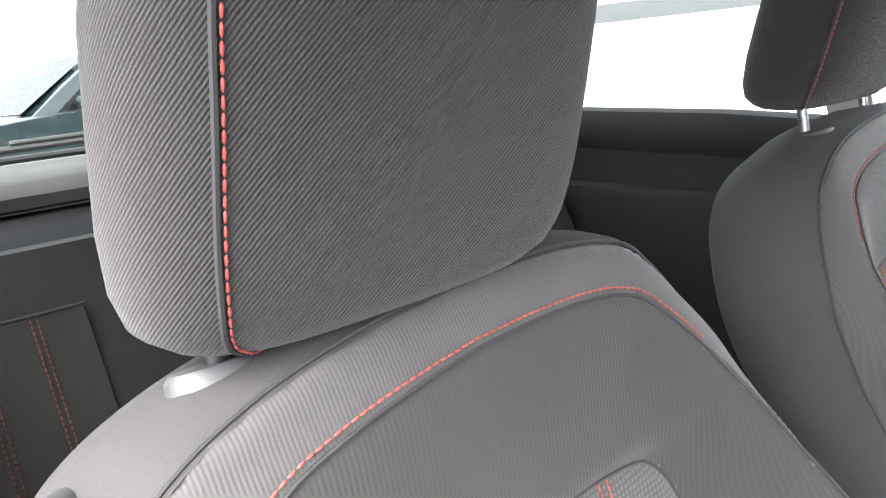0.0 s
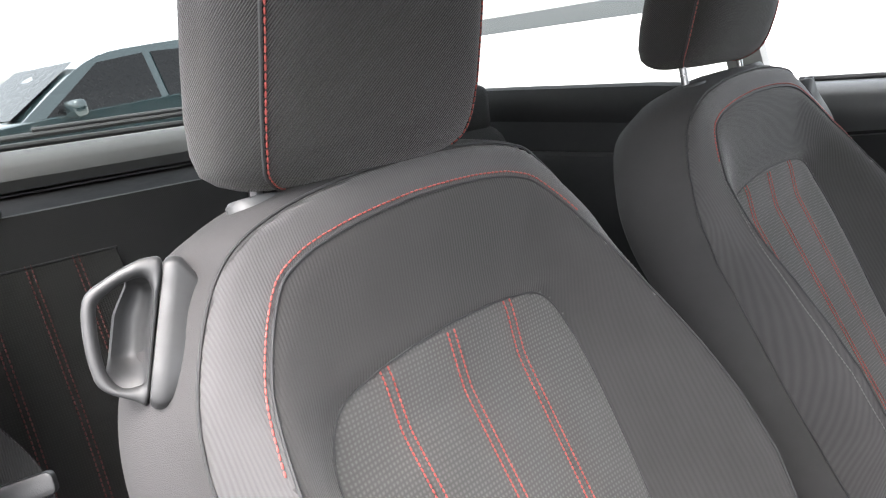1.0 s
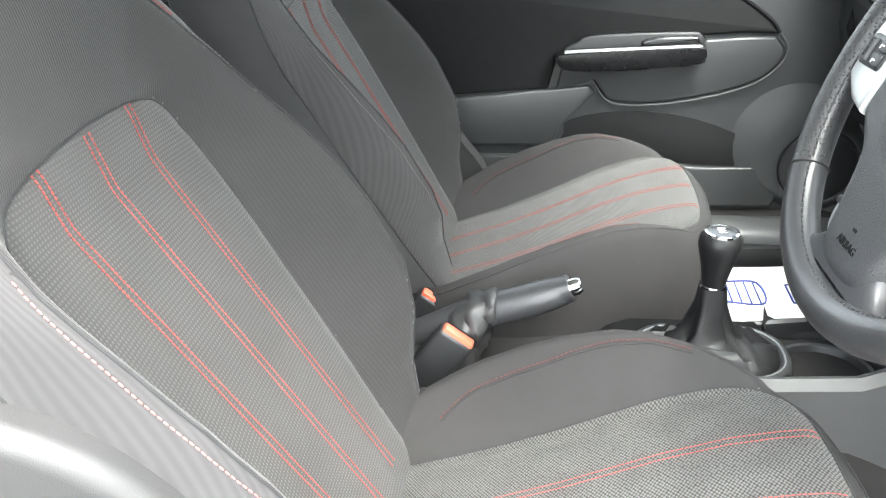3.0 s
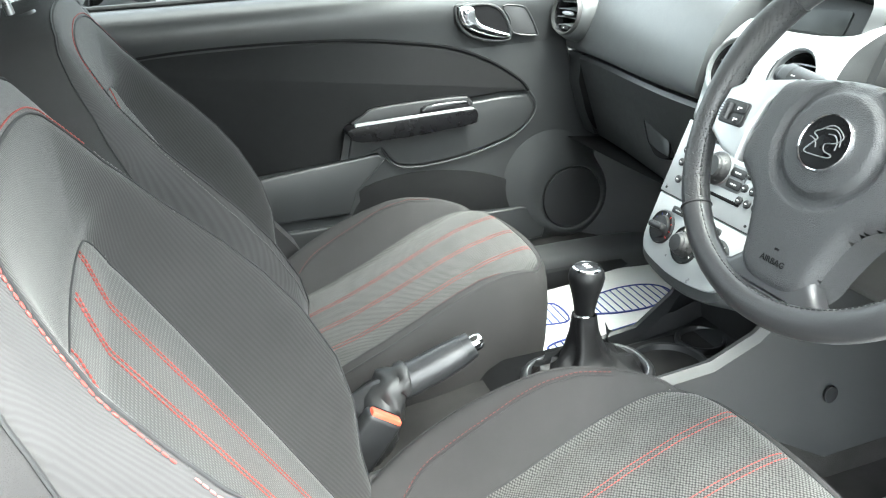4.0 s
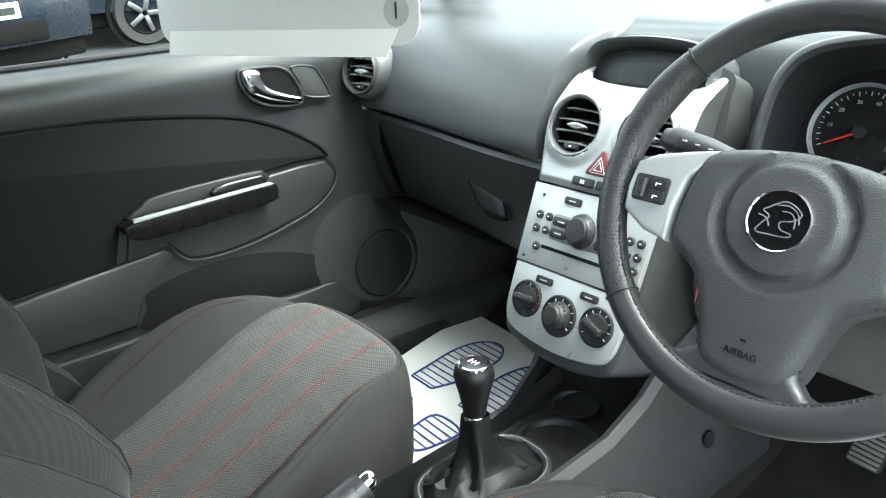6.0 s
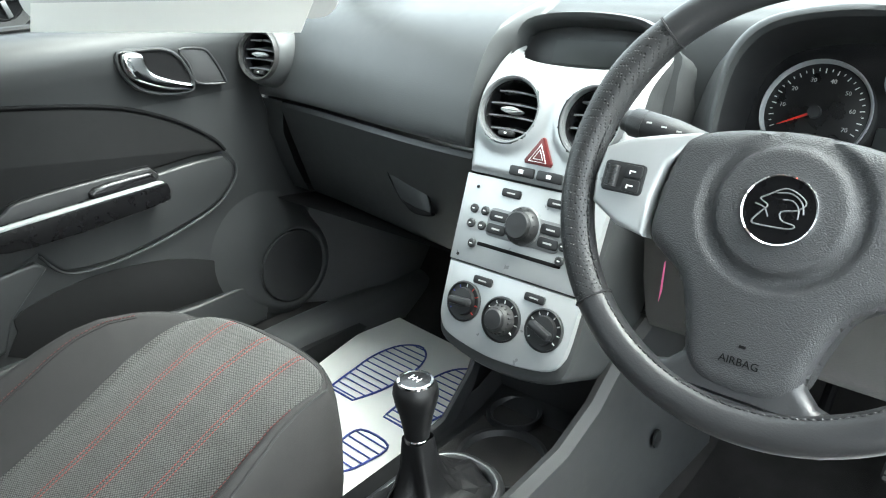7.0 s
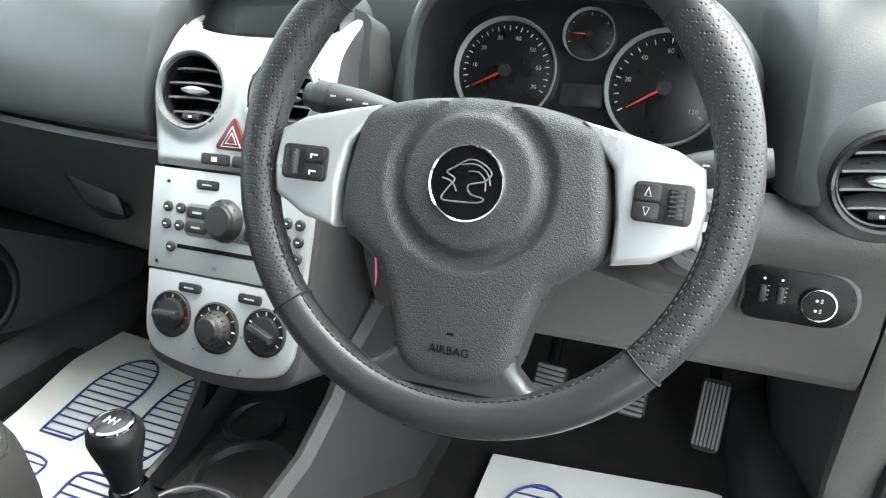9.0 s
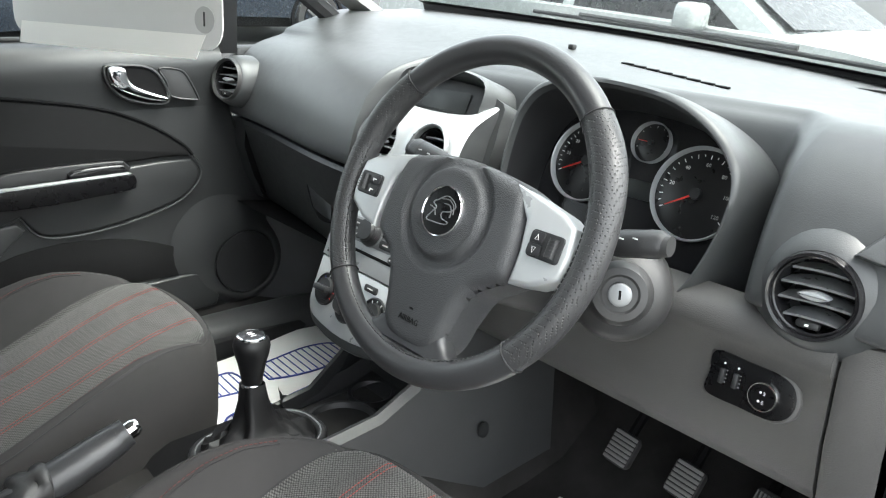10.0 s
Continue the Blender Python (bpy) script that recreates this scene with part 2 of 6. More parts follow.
M_bluepaint = gloss("blue_grey_car_paint", (0.014, 0.020, 0.030), 0.25, metal=0.4, coat=0.8)
M_whitepaint = gloss("pale_silver_car_paint", (0.30, 0.32, 0.31), 0.25, coat=0.8)
M_blackpaint = gloss("dark_teal_car_paint", (0.010, 0.020, 0.022), 0.2, metal=0.3, coat=0.8)
M_tyre = plastic("tyre_rubber", (0.02, 0.02, 0.02), 0.8, 200, 0.3)
M_alloy = gloss("alloy_wheel", (0.2, 0.2, 0.205), 0.35, metal=0.8)
M_lamp = gloss("clear_lamp", (0.75, 0.77, 0.78), 0.1)
# pale colour standing in for ground lit to white
M_overlit = plastic("overlit_ground", (0.55, 0.54, 0.52), 0.85, 60, 0.5, vary=0.15)
M_asphalt = plastic("forecourt_asphalt", (0.011, 0.0113, 0.0117), 0.85, 120, 0.8, vary=0.3)
M_line = plastic("road_marking", (0.7, 0.7, 0.68), 0.8, 60, 0.2)


# ---- building helpers ----
class Geo:
    """Vertices and faces that become one mesh."""

    def __init__(self):
        self.v, self.f = [], []

    def add(self, vs, fs, m=None):
        o = len(self.v)
        self.v += [tuple(m @ Vector(p)) if m else tuple(p) for p in vs]
        self.f += [tuple(o + i for i in q) for q in fs]
        return self

    def moved(self, m):
        g = Geo()
        g.add(self.v, self.f, m)
        return g


def part(name, geo, material, parent=None, label="", sharp=38, category="", kind="", group=""):
    """Links geometry as one mesh object, under a thing or by itself."""
    me = bpy.data.meshes.new(name)
    if isinstance(geo, Geo):
        me.from_pydata(geo.v, [], geo.f)
    else:
        geo.to_mesh(me)
        geo.free()
    me.materials.append(material)
    me.shade_smooth()
    if sharp:
        me.set_sharp_from_angle(angle=radians(sharp))
    ob = new(name, me)
    if parent:
        ob.parent = parent
    return tagged(ob, label, category, group, kind)


def thing(name, label, category, m=None, kind="", group=""):
    ob = new(name)
    ob.empty_display_size = 0.05
    if m:
        ob.matrix_basis = m
    return tagged(ob, label, category, group, kind)


def spline(pts, n=8, closed=False):
    """Catmull-Rom through points of any dimension."""
    p = [np.array(q, float) for q in pts]
    k = len(p)
    out = []
    for i in range(k if closed else k - 1):
        a, b, c, d = (p[(i + j) % k] if closed else p[min(max(i + j, 0), k - 1)] for j in (-1, 0, 1, 2))
        for s in np.linspace(0, 1, n, endpoint=False):
            out.append(0.5 * (2 * b + (c - a) * s + (2 * a - 5 * b + 4 * c - d) * s * s + (3 * b - a - 3 * c + d) * s ** 3))
    if not closed:
        out.append(p[-1])
    return out


def tube(pts, r, sides=8, closed=False, caps=True, flat=1.0):
    """A tube along points; r a number or one a point."""
    P = [Vector(q) for q in pts]
    n = len(P)
    rs = [r] * n if isinstance(r, (int, float)) else list(r)
    g = Geo()
    up = None
    for i in range(n):
        t = (P[(i + 1) % n] - P[i - 1]) if closed else (P[min(i + 1, n - 1)] - P[max(i - 1, 0)])
        t.normalize()
        if up is None:
            up = t.orthogonal().normalized()
        up = (up - t * up.dot(t)).normalized()
        side = t.cross(up)
        for j in range(sides):
            a = 2 * math.pi * j / sides
            g.v.append(tuple(P[i] + (up * math.cos(a) + side * math.sin(a) * flat) * rs[i]))
    for i in range(n if closed else n - 1):
        for j in range(sides):
            a, b = i * sides, ((i + 1) % n) * sides
            g.f.append((a + j, a + (j + 1) % sides, b + (j + 1) % sides, b + j))
    if caps and not closed:
        g.f.append(tuple(range(sides))[::-1])
        g.f.append(tuple((n - 1) * sides + j for j in range(sides)))
    return g


def lathe(profile, steps=32, m=None, squash=(1, 1)):
    """Turns (radius, height) points round z."""
    g = Geo()
    vs, fs = [], []
    k = len(profile)
    for i in range(steps):
        a = 2 * math.pi * i / steps
        for r, h in profile:
            vs.append((r * math.cos(a) * squash[0], r * math.sin(a) * squash[1], h))
    for i in range(steps):
        for j in range(k - 1):
            a, b = i * k + j, ((i + 1) % steps) * k + j
            fs.append((a, b, b + 1, a + 1))
    return g.add(vs, fs, m)


def grid(rows, wrap=False, cap=False):
    """A sheet through rows of points."""
    g = Geo()
    k = len(rows[0])
    for r in rows:
        g.v += [tuple(p) for p in r]
    for i in range(len(rows) - 1):
        for j in range(k if wrap else k - 1):
            a, b = i * k + j, i * k + (j + 1) % k
            g.f.append((a, b, b + k, a + k))
    if cap:
        g.f.append(tuple(range(k))[::-1])
        g.f.append(tuple((len(rows) - 1) * k + j for j in range(k)))
    return g


def plate(pts, z0, z1, bevel=0.0, m=None, seg=2):
    """A flat outline in the local xy plane with thickness from z0 to z1, its upper rim rounded."""
    pts = [(float(p[0]), float(p[1])) for p in pts]
    area = sum(a[0] * b[1] - b[0] * a[1] for a, b in zip(pts, pts[1:] + pts[:1]))
    if area < 0:
        pts = pts[::-1]
    k = len(pts)
    nrm = []
    for i in range(k):
        a, b, c = Vector(pts[i - 1]), Vector(pts[i]), Vector(pts[(i + 1) % k])
        e1, e2 = (b - a), (c - b)
        n1, n2 = Vector((e1.y, -e1.x)), Vector((e2.y, -e2.x))
        if n1.length > 1e-9:
            n1.normalize()
        if n2.length > 1e-9:
            n2.normalize()
        n = n1 + n2
        if n.length < 1e-6:
            n = n1.copy()
        n.normalize()
        d = max(0.45, n.dot(n1))
        nrm.append(n / d)
    rings = [[(x, y, z0) for x, y in pts]]
    if bevel > 0:
        for s in range(seg + 1):
            a = math.pi / 2 * s / seg
            ins, h = bevel * (1 - math.cos(a)), z1 - bevel * (1 - math.sin(a))
            rings.append([(x - q.x * ins, y - q.y * ins, h) for (x, y), q in zip(pts, nrm)])
    else:
        rings.append([(x, y, z1) for x, y in pts])
    g = Geo()
    src = grid(rings, wrap=True, cap=True)
    return g.add(src.v, src.f, m)


def rrect(w, h, r, n=5, cx=0.0, cy=0.0):
    """A rounded rectangle's outline."""
    out = []
    for sx, sy, a0 in ((1, 1, 0), (-1, 1, 90), (-1, -1, 180), (1, -1, 270)):
        for i in range(n):
            a = radians(a0 + 90 * i / (n - 1))
            out.append((cx + sx * (w / 2 - r) + r * math.cos(a), cy + sy * (h / 2 - r) + r * math.sin(a)))
    return out


def circle(r, n=24, cx=0.0, cy=0.0, ry=None):
    return [(cx + r * math.cos(2 * math.pi * i / n), cy + (ry or r) * math.sin(2 * math.pi * i / n)) for i in range(n)]


def rbox(sx, sy, sz, r, m=None, seg=2):
    """A box with rounded edges, centred."""
    b = bmesh.new()
    bmesh.ops.create_cube(b, size=1.0)
    bmesh.ops.scale(b, vec=(sx, sy, sz), verts=b.verts)
    if r > 0:
        bmesh.ops.bevel(b, geom=b.edges[:], offset=min(r, 0.49 * min(sx, sy, sz)), segments=seg, affect='EDGES', profile=0.5)
    g = Geo()
    b.verts.index_update()
    g.add([v.co.copy() for v in b.verts], [[v.index for v in f.verts] for f in b.faces], m)
    b.free()
    return g


def join(*geos):
    g = Geo()
    for q in geos:
        g.add(q.v, q.f)
    return g


def frame_of(origin, xdir, normal):
    """A matrix with its z along normal and its x near xdir."""
    z = Vector(normal).normalized()
    x = Vector(xdir)
    x = (x - z * x.dot(z)).normalized()
    y = z.cross(x)
    m = Matrix((x, y, z)).transposed().to_4x4()
    m.translation = origin
    return m


def smooth(t):
    t = min(max(t, 0.0), 1.0)
    return t * t * (3 - 2 * t)


def sdf(U, V, poly):
    """Signed distance to a closed outline, positive inside."""
    A = np.array(poly, float)
    B = np.roll(A, -1, 0)
    best = np.full(U.shape, 9.0)
    inside = np.zeros(U.shape, bool)
    for (ax, ay), (bx, by) in zip(A, B):
        ex, ey = bx - ax, by - ay
        L = ex * ex + ey * ey
        if L < 1e-14:
            continue
        t = np.clip(((U - ax) * ex + (V - ay) * ey) / L, 0, 1)
        best = np.minimum(best, np.hypot(U - ax - t * ex, V - ay - t * ey))
        if ay != by:
            hit = ((ay > V) != (by > V)) & (U < ex * (V - ay) / ey + ax)
            inside ^= hit
    return np.where(inside, best, -best)


def snapped(U, V, poly, cell):
    """Moves grid points close to an outline onto it, so that sheets can be cut along it."""
    A = np.array(poly, float)
    B = np.roll(A, -1, 0)
    best = np.full(U.shape, 9.0)
    X, Y = U.copy(), V.copy()
    for (ax, ay), (bx, by) in zip(A, B):
        ex, ey = bx - ax, by - ay
        L = ex * ex + ey * ey
        if L < 1e-14:
            continue
        t = np.clip(((U - ax) * ex + (V - ay) * ey) / L, 0, 1)
        qx, qy = ax + t * ex, ay + t * ey
        d = np.hypot(U - qx, V - qy)
        near = d < best
        best = np.where(near, d, best)
        X, Y = np.where(near, qx, X), np.where(near, qy, Y)
    move = best < cell * 0.55
    return np.where(move, X, U), np.where(move, Y, V)


def inset(poly, d):
    """An outline moved inwards by d."""
    p = [Vector(q) for q in poly]
    k = len(p)
    area = sum(a.x * b.y - b.x * a.y for a, b in zip(p, p[1:] + p[:1]))
    s = 1 if area > 0 else -1
    out = []
    for i in range(k):
        t = (p[(i + 1) % k] - p[i - 1]).normalized()
        out.append((p[i].x - s * t.y * d, p[i].y + s * t.x * d))
    return out


def resample(pts, step):
    """Even points along a 3D line."""
    P = [np.array(q, float) for q in pts]
    out, carry = [], 0.0
    for a, b in zip(P, P[1:]):
        L = np.linalg.norm(b - a)
        s = carry
        while s < L:
            out.append((a + (b - a) * s / L, (b - a) / L))
            s += step
        carry = s - L
    return out


def stitches(pts, step, length, r):
    """A row of thread stitches along a 3D line."""
    g = Geo()
    for p, t in resample(pts, step):
        a, b = Vector(p - t * length / 2), Vector(p + t * length / 2)
        q = tube([a, a.lerp(b, 0.25), a.lerp(b, 0.75), b], [r * 0.5, r, r, r * 0.5], 5)
        g.add(q.v, q.f)
    return g


def text(body, size, m, material, parent, name="lettering", depth=0.0003):
    """Flat lettering in the built-in font, as a mesh."""
    cu = bpy.data.curves.new(name, 'FONT')
    cu.body, cu.size, cu.align_x, cu.align_y, cu.extrude, cu.resolution_u = body, size, 'CENTER', 'CENTER', depth, 2
    tmp = bpy.data.objects.new(name, cu)
    me = bpy.data.meshes.new_from_object(tmp)
    bpy.data.objects.remove(tmp)
    bpy.data.curves.remove(cu)
    me.transform(m)
    me.materials.clear()
    me.materials.append(material)
    ob = new(name, me)
    ob.parent = parent
    return ob


# ---- the car's shell ----
def slab(x0, x1, y0, y1, z0, z1, r=0.01):
    return rbox(x1 - x0, y1 - y0, z1 - z0, r, Matrix.Translation(((x0 + x1) / 2, (y0 + y1) / 2, (z0 + z1) / 2)))


XZ = Matrix(((1, 0, 0, 0), (0, 0, 1, 0), (0, 1, 0, 0), (0, 0, 0, 1)))      # plate's (x, y, height) to world (x, height, z)


def side_plate(pts, y_out, y_in, bevel=0.006, seg=3):
    """An outline in x and z on the passenger side, thick from y_out to y_in, its inner rim rounded."""
    return plate(pts, 0.0, y_out - y_in, bevel, Matrix(((1, 0, 0, 0), (0, 0, -1, y_out), (0, 1, 0, 0), (0, 0, 0, 1))), seg)


# ground: the forecourt falls gently across the car
SLOPE = 0.066
gr = Geo()
N = 24
ring = [0, 3, 6, 10, 16, 30, 60, 150, 400, 900]
vs = [(0, 0, -0.27)]
for R in ring[1:]:
    for i in range(N):
        a = 2 * math.pi * i / N
        vs.append((R * math.cos(a), R * math.sin(a), -0.27 + SLOPE * R * math.sin(a)))
fs = [(0, 1 + i, 1 + (i + 1) % N) for i in range(N)]
for k in range(len(ring) - 2):
    for i in range(N):
        a, b = 1 + k * N + i, 1 + k * N + (i + 1) % N
        fs.append((a, a + N, b + N, b))
gr.add(vs, fs)
part("ground", gr, M_asphalt, kind="structure", label="grey asphalt of a sloping car forecourt", category="ground", sharp=0)

# pale sheet added so the ground behind the car reads overlit
ap = grid([[(x, y, -0.264 + SLOPE * y) for y in (-40, -10, 0, 10, 40)] for x in (-60, -20, -8, -2.7)])
part("pavement", ap, M_overlit, kind="structure", label="pale sheet painted as overlit ground behind the car", category="pavement", sharp=0)

# floor pan with footwells, tunnel and toe board
rows = []
for y in (-0.70, -0.64, -0.60, -0.16, -0.12, -0.10, 0.065, 0.076, 0.11, 0.60, 0.64, 0.70):
    ay = {0.065: 0.10, 0.076: 0.12, 0.11: 0.16}.get(y, abs(y))
    h = 0.24 if ay <= 0.10 else (0.20 if ay <= 0.12 else (0.07 if ay < 0.62 else (0.10 if ay < 0.66 else 0.16)))
    if 0.13 < ay < 0.17:
        h = 0.065
    rows.append([(-2.1, y, h), (-1.0, y, h), (-0.5, y, h), (0.0, y, h), (0.40, y, h), (0.50, y, h + 0.01), (0.60, y, max(h, 0.14)),
                 (0.72, y, max(h, 0.30)), (0.78, y, 0.62), (0.80, y, 0.80)])
fl = grid(rows)
under = [[(x, y, -0.05) for x in (-2.1, 0.85)] for y in (-0.72, 0.72)]
u = grid(under)
part("floor", join(fl, u), M_carpet, kind="structure", label="black carpeted footwell floor with centre tunnel", category="floor")

# passenger side: door with its card
door = thing("door_1", "closed passenger door with charcoal card and chrome pull", "door", kind="structure")
YD = 0.70
outline = spline([(-0.80, 0.14), (-0.81, 0.45), (-0.80, 0.755), (-0.3, 0.765), (0.10, 0.762), (0.235, 0.745), (0.262, 0.70), (0.275, 0.62), (0.325, 0.47), (0.385, 0.37),
                  (0.380, 0.275), (0.345, 0.195), (0.27, 0.145), (0.16, 0.125), (-0.3, 0.12)], 4, True)
part("door_card", side_plate(outline, 0.76, 0.70, 0.012), M_door, door)
sill = [[(x, 0.752, 0.70 + 0.08), (x, 0.742, 0.786), (x, 0.725, 0.785), (x, 0.705, 0.778), (x, 0.690, 0.760), (x, 0.684, 0.735), (x, 0.690, 0.708), (x, 0.6965, 0.680), (x, 0.6996, 0.650)]
        for x in np.linspace(-0.80, 0.20, 14)]
sill += [[(x, 0.752, 0.780), (x, 0.742, 0.784), (x, 0.725, 0.782), (x, 0.706, 0.775), (x, 0.694, 0.758), (x, 0.690, 0.735), (x, 0.694, 0.708), (x, 0.698, 0.680), (x, 0.7005, 0.650)] for x in (0.225, 0.25)]
part("upper_pad", grid(sill), M_door, door, "soft charcoal pad under the window")
part("window_seal", tube([(-0.80, 0.748, 0.790), (0.0, 0.748, 0.790), (0.25, 0.748, 0.786)], 0.006), M_gasket, door)
# cloth insert and armrest bowl
ins = spline([(-0.79, 0.685), (-0.59, 0.700), (-0.416, 0.700), (-0.250, 0.692), (-0.130, 0.677), (-0.015, 0.654), (0.075, 0.616), (0.143, 0.570), (0.167, 0.541)], 5) + \
    [np.array(p) for p in [(0.10, 0.545), (-0.203, 0.531), (-0.262, 0.520), (-0.285, 0.440), (-0.508, 0.428), (-0.79, 0.385)]]
part("cloth_insert", side_plate(ins, 0.705, 0.692, 0.006), M_doorcloth, door, "black cloth insert")
bowl = [np.array(p) for p in [(-0.27, 0.435), (-0.250, 0.512), (-0.203, 0.522), (0.10, 0.536)]] + \
    spline([(0.163, 0.535), (0.182, 0.505), (0.165, 0.470), (0.122, 0.442), (0.03, 0.418), (-0.075, 0.404), (-0.149, 0.410), (-0.17, 0.425), (-0.191, 0.455)], 5) + \
    [np.array(p) for p in [(-0.23, 0.440)]]
part("armrest_bowl", side_plate(bowl, 0.705, 0.694, 0.006), M_door, door)
bl = spline([(-0.191, 0.0, 0.452), (-0.165, 0.0, 0.415), (-0.12, 0, 0.402), (-0.04, 0.0, 0.404), (0.04, 0.0, 0.416), (0.125, 0, 0.440), (0.172, 0.0, 0.475), (0.186, 0, 0.51), (0.168, 0, 0.542)], 6)
part("bowl_rim", tube([(p[0], 0.692, p[2]) for p in bl], 0.0026, 8), M_door, door)
# grab handle of the armrest: gloss black wedge with a chrome line and window switches
wedge = spline([(-0.255, 0.520), (-0.10, 0.525), (0.010, 0.527), (0.024, 0.520), (0.024, 0.502), (0.015, 0.494), (-0.06, 0.488), (-0.15, 0.484), (-0.24, 0.486), (-0.266, 0.500)], 3, True)
part("pull_handle", side_plate(wedge, 0.70, 0.650, 0.0025), M_piano, door, "gloss black pull handle")
strip = [(-0.253, 0.5215), (-0.252, 0.5265), (-0.10, 0.5295), (0.010, 0.5310), (0.016, 0.5290), (0.010, 0.5275), (-0.10, 0.5255)]
part("chrome_line", side_plate(strip, 0.66, 0.6485, 0.0008), M_silver, door, "bright metal strip on pull handle")
tray_ = spline([(-0.250, 0.515), (-0.225, 0.538), (-0.200, 0.549), (-0.10, 0.552), (0.0, 0.551), (0.016, 0.545), (0.026, 0.530), (0.0, 0.520), (-0.10, 0.515)], 3, True)
part("switch_panel", side_plate(tray_, 0.70, 0.682, 0.004), M_black, door)
# near-black tube drawn as the shade round the switch tray
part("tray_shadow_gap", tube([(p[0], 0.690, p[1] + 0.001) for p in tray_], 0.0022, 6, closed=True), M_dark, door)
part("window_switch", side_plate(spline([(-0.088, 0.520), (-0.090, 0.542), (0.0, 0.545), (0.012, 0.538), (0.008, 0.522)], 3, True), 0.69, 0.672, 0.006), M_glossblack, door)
# dark tube stands in for the shaded groove above the insert
part("insert_groove_shade", tube([(p[0], 0.693, p[1] + 0.003) for p in ins[:41]], 0.0034, 8), M_dark, door)
# thin dark plate paints recess shade on the flat card
part("pocket_shade", side_plate(spline([(-0.250, 0.338), (-0.238, 0.370), (-0.122, 0.388), (0.02, 0.370), (0.139, 0.318), (0.183, 0.262), (0.055, 0.266), (-0.25, 0.290)], 3, True), 0.705, 0.6985, 0.001), M_doorcloth, door, "dark plate painting the shade above the map pocket")
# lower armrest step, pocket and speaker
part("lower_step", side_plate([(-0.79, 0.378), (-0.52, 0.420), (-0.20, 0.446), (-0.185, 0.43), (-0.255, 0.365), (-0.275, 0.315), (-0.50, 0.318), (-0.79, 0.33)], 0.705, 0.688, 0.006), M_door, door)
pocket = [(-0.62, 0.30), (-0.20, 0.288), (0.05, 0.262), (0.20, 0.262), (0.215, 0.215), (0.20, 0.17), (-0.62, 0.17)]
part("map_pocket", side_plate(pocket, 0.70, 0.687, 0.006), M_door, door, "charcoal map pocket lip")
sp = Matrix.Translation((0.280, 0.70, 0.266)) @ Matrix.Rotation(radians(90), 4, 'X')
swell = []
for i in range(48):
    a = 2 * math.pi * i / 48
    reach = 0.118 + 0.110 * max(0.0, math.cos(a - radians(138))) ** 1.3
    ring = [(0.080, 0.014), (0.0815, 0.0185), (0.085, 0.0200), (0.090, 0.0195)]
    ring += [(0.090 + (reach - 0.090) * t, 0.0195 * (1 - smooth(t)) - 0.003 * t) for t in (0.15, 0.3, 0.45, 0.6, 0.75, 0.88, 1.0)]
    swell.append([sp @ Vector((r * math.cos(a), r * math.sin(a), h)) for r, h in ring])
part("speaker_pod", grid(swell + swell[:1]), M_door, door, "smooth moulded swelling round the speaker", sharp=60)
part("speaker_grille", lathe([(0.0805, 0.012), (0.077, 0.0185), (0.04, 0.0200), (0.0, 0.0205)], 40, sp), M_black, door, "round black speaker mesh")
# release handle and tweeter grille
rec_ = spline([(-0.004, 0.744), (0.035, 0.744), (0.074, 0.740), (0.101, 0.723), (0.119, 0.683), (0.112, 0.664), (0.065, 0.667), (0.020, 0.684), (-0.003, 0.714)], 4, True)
# flat near-black plate paints in the shade of the handle recess
part("handle_recess_shade", side_plate(rec_, 0.705, 0.6825, 0.003), M_dark, door)
part("recess_rim", tube([(p[0], 0.682, p[1]) for p in rec_], 0.0032, 8, closed=True), M_door, door)
lev = spline([(-0.001, 0.741), (0.030, 0.740), (0.036, 0.722), (0.046, 0.706), (0.080, 0.690), (0.113, 0.678), (0.110, 0.668), (0.070, 0.674), (0.028, 0.690), (0.003, 0.708)], 3, True)
part("release_handle", side_plate(lev, 0.685, 0.668, 0.007, 4), M_chrome, door, "chrome release handle")
tw_ = spline([(0.104, 0.735), (0.145, 0.732), (0.163, 0.718), (0.184, 0.673), (0.178, 0.667), (0.126, 0.677), (0.118, 0.708)], 3, True)
part("tweeter_grille", side_plate(tw_, 0.70, 0.6835, 0.003), M_perf, door, "fine black tweeter mesh")
part("tweeter_rim", tube([(p[0], 0.6835, p[1]) for p in tw_], 0.0024, 6, closed=True), M_door, door)
gl = Geo()
gl.add([(-0.80, 0.748, 0.785), (0.25, 0.748, 0.785), (0.22, 0.70, 0.95), (0.02, 0.62, 1.12), (-0.80, 0.60, 1.15)], [(0, 1, 2, 3, 4)])
pane = part("pane", gl, M_glass, door, "clear side window", sharp=0)
pane.visible_shadow = False

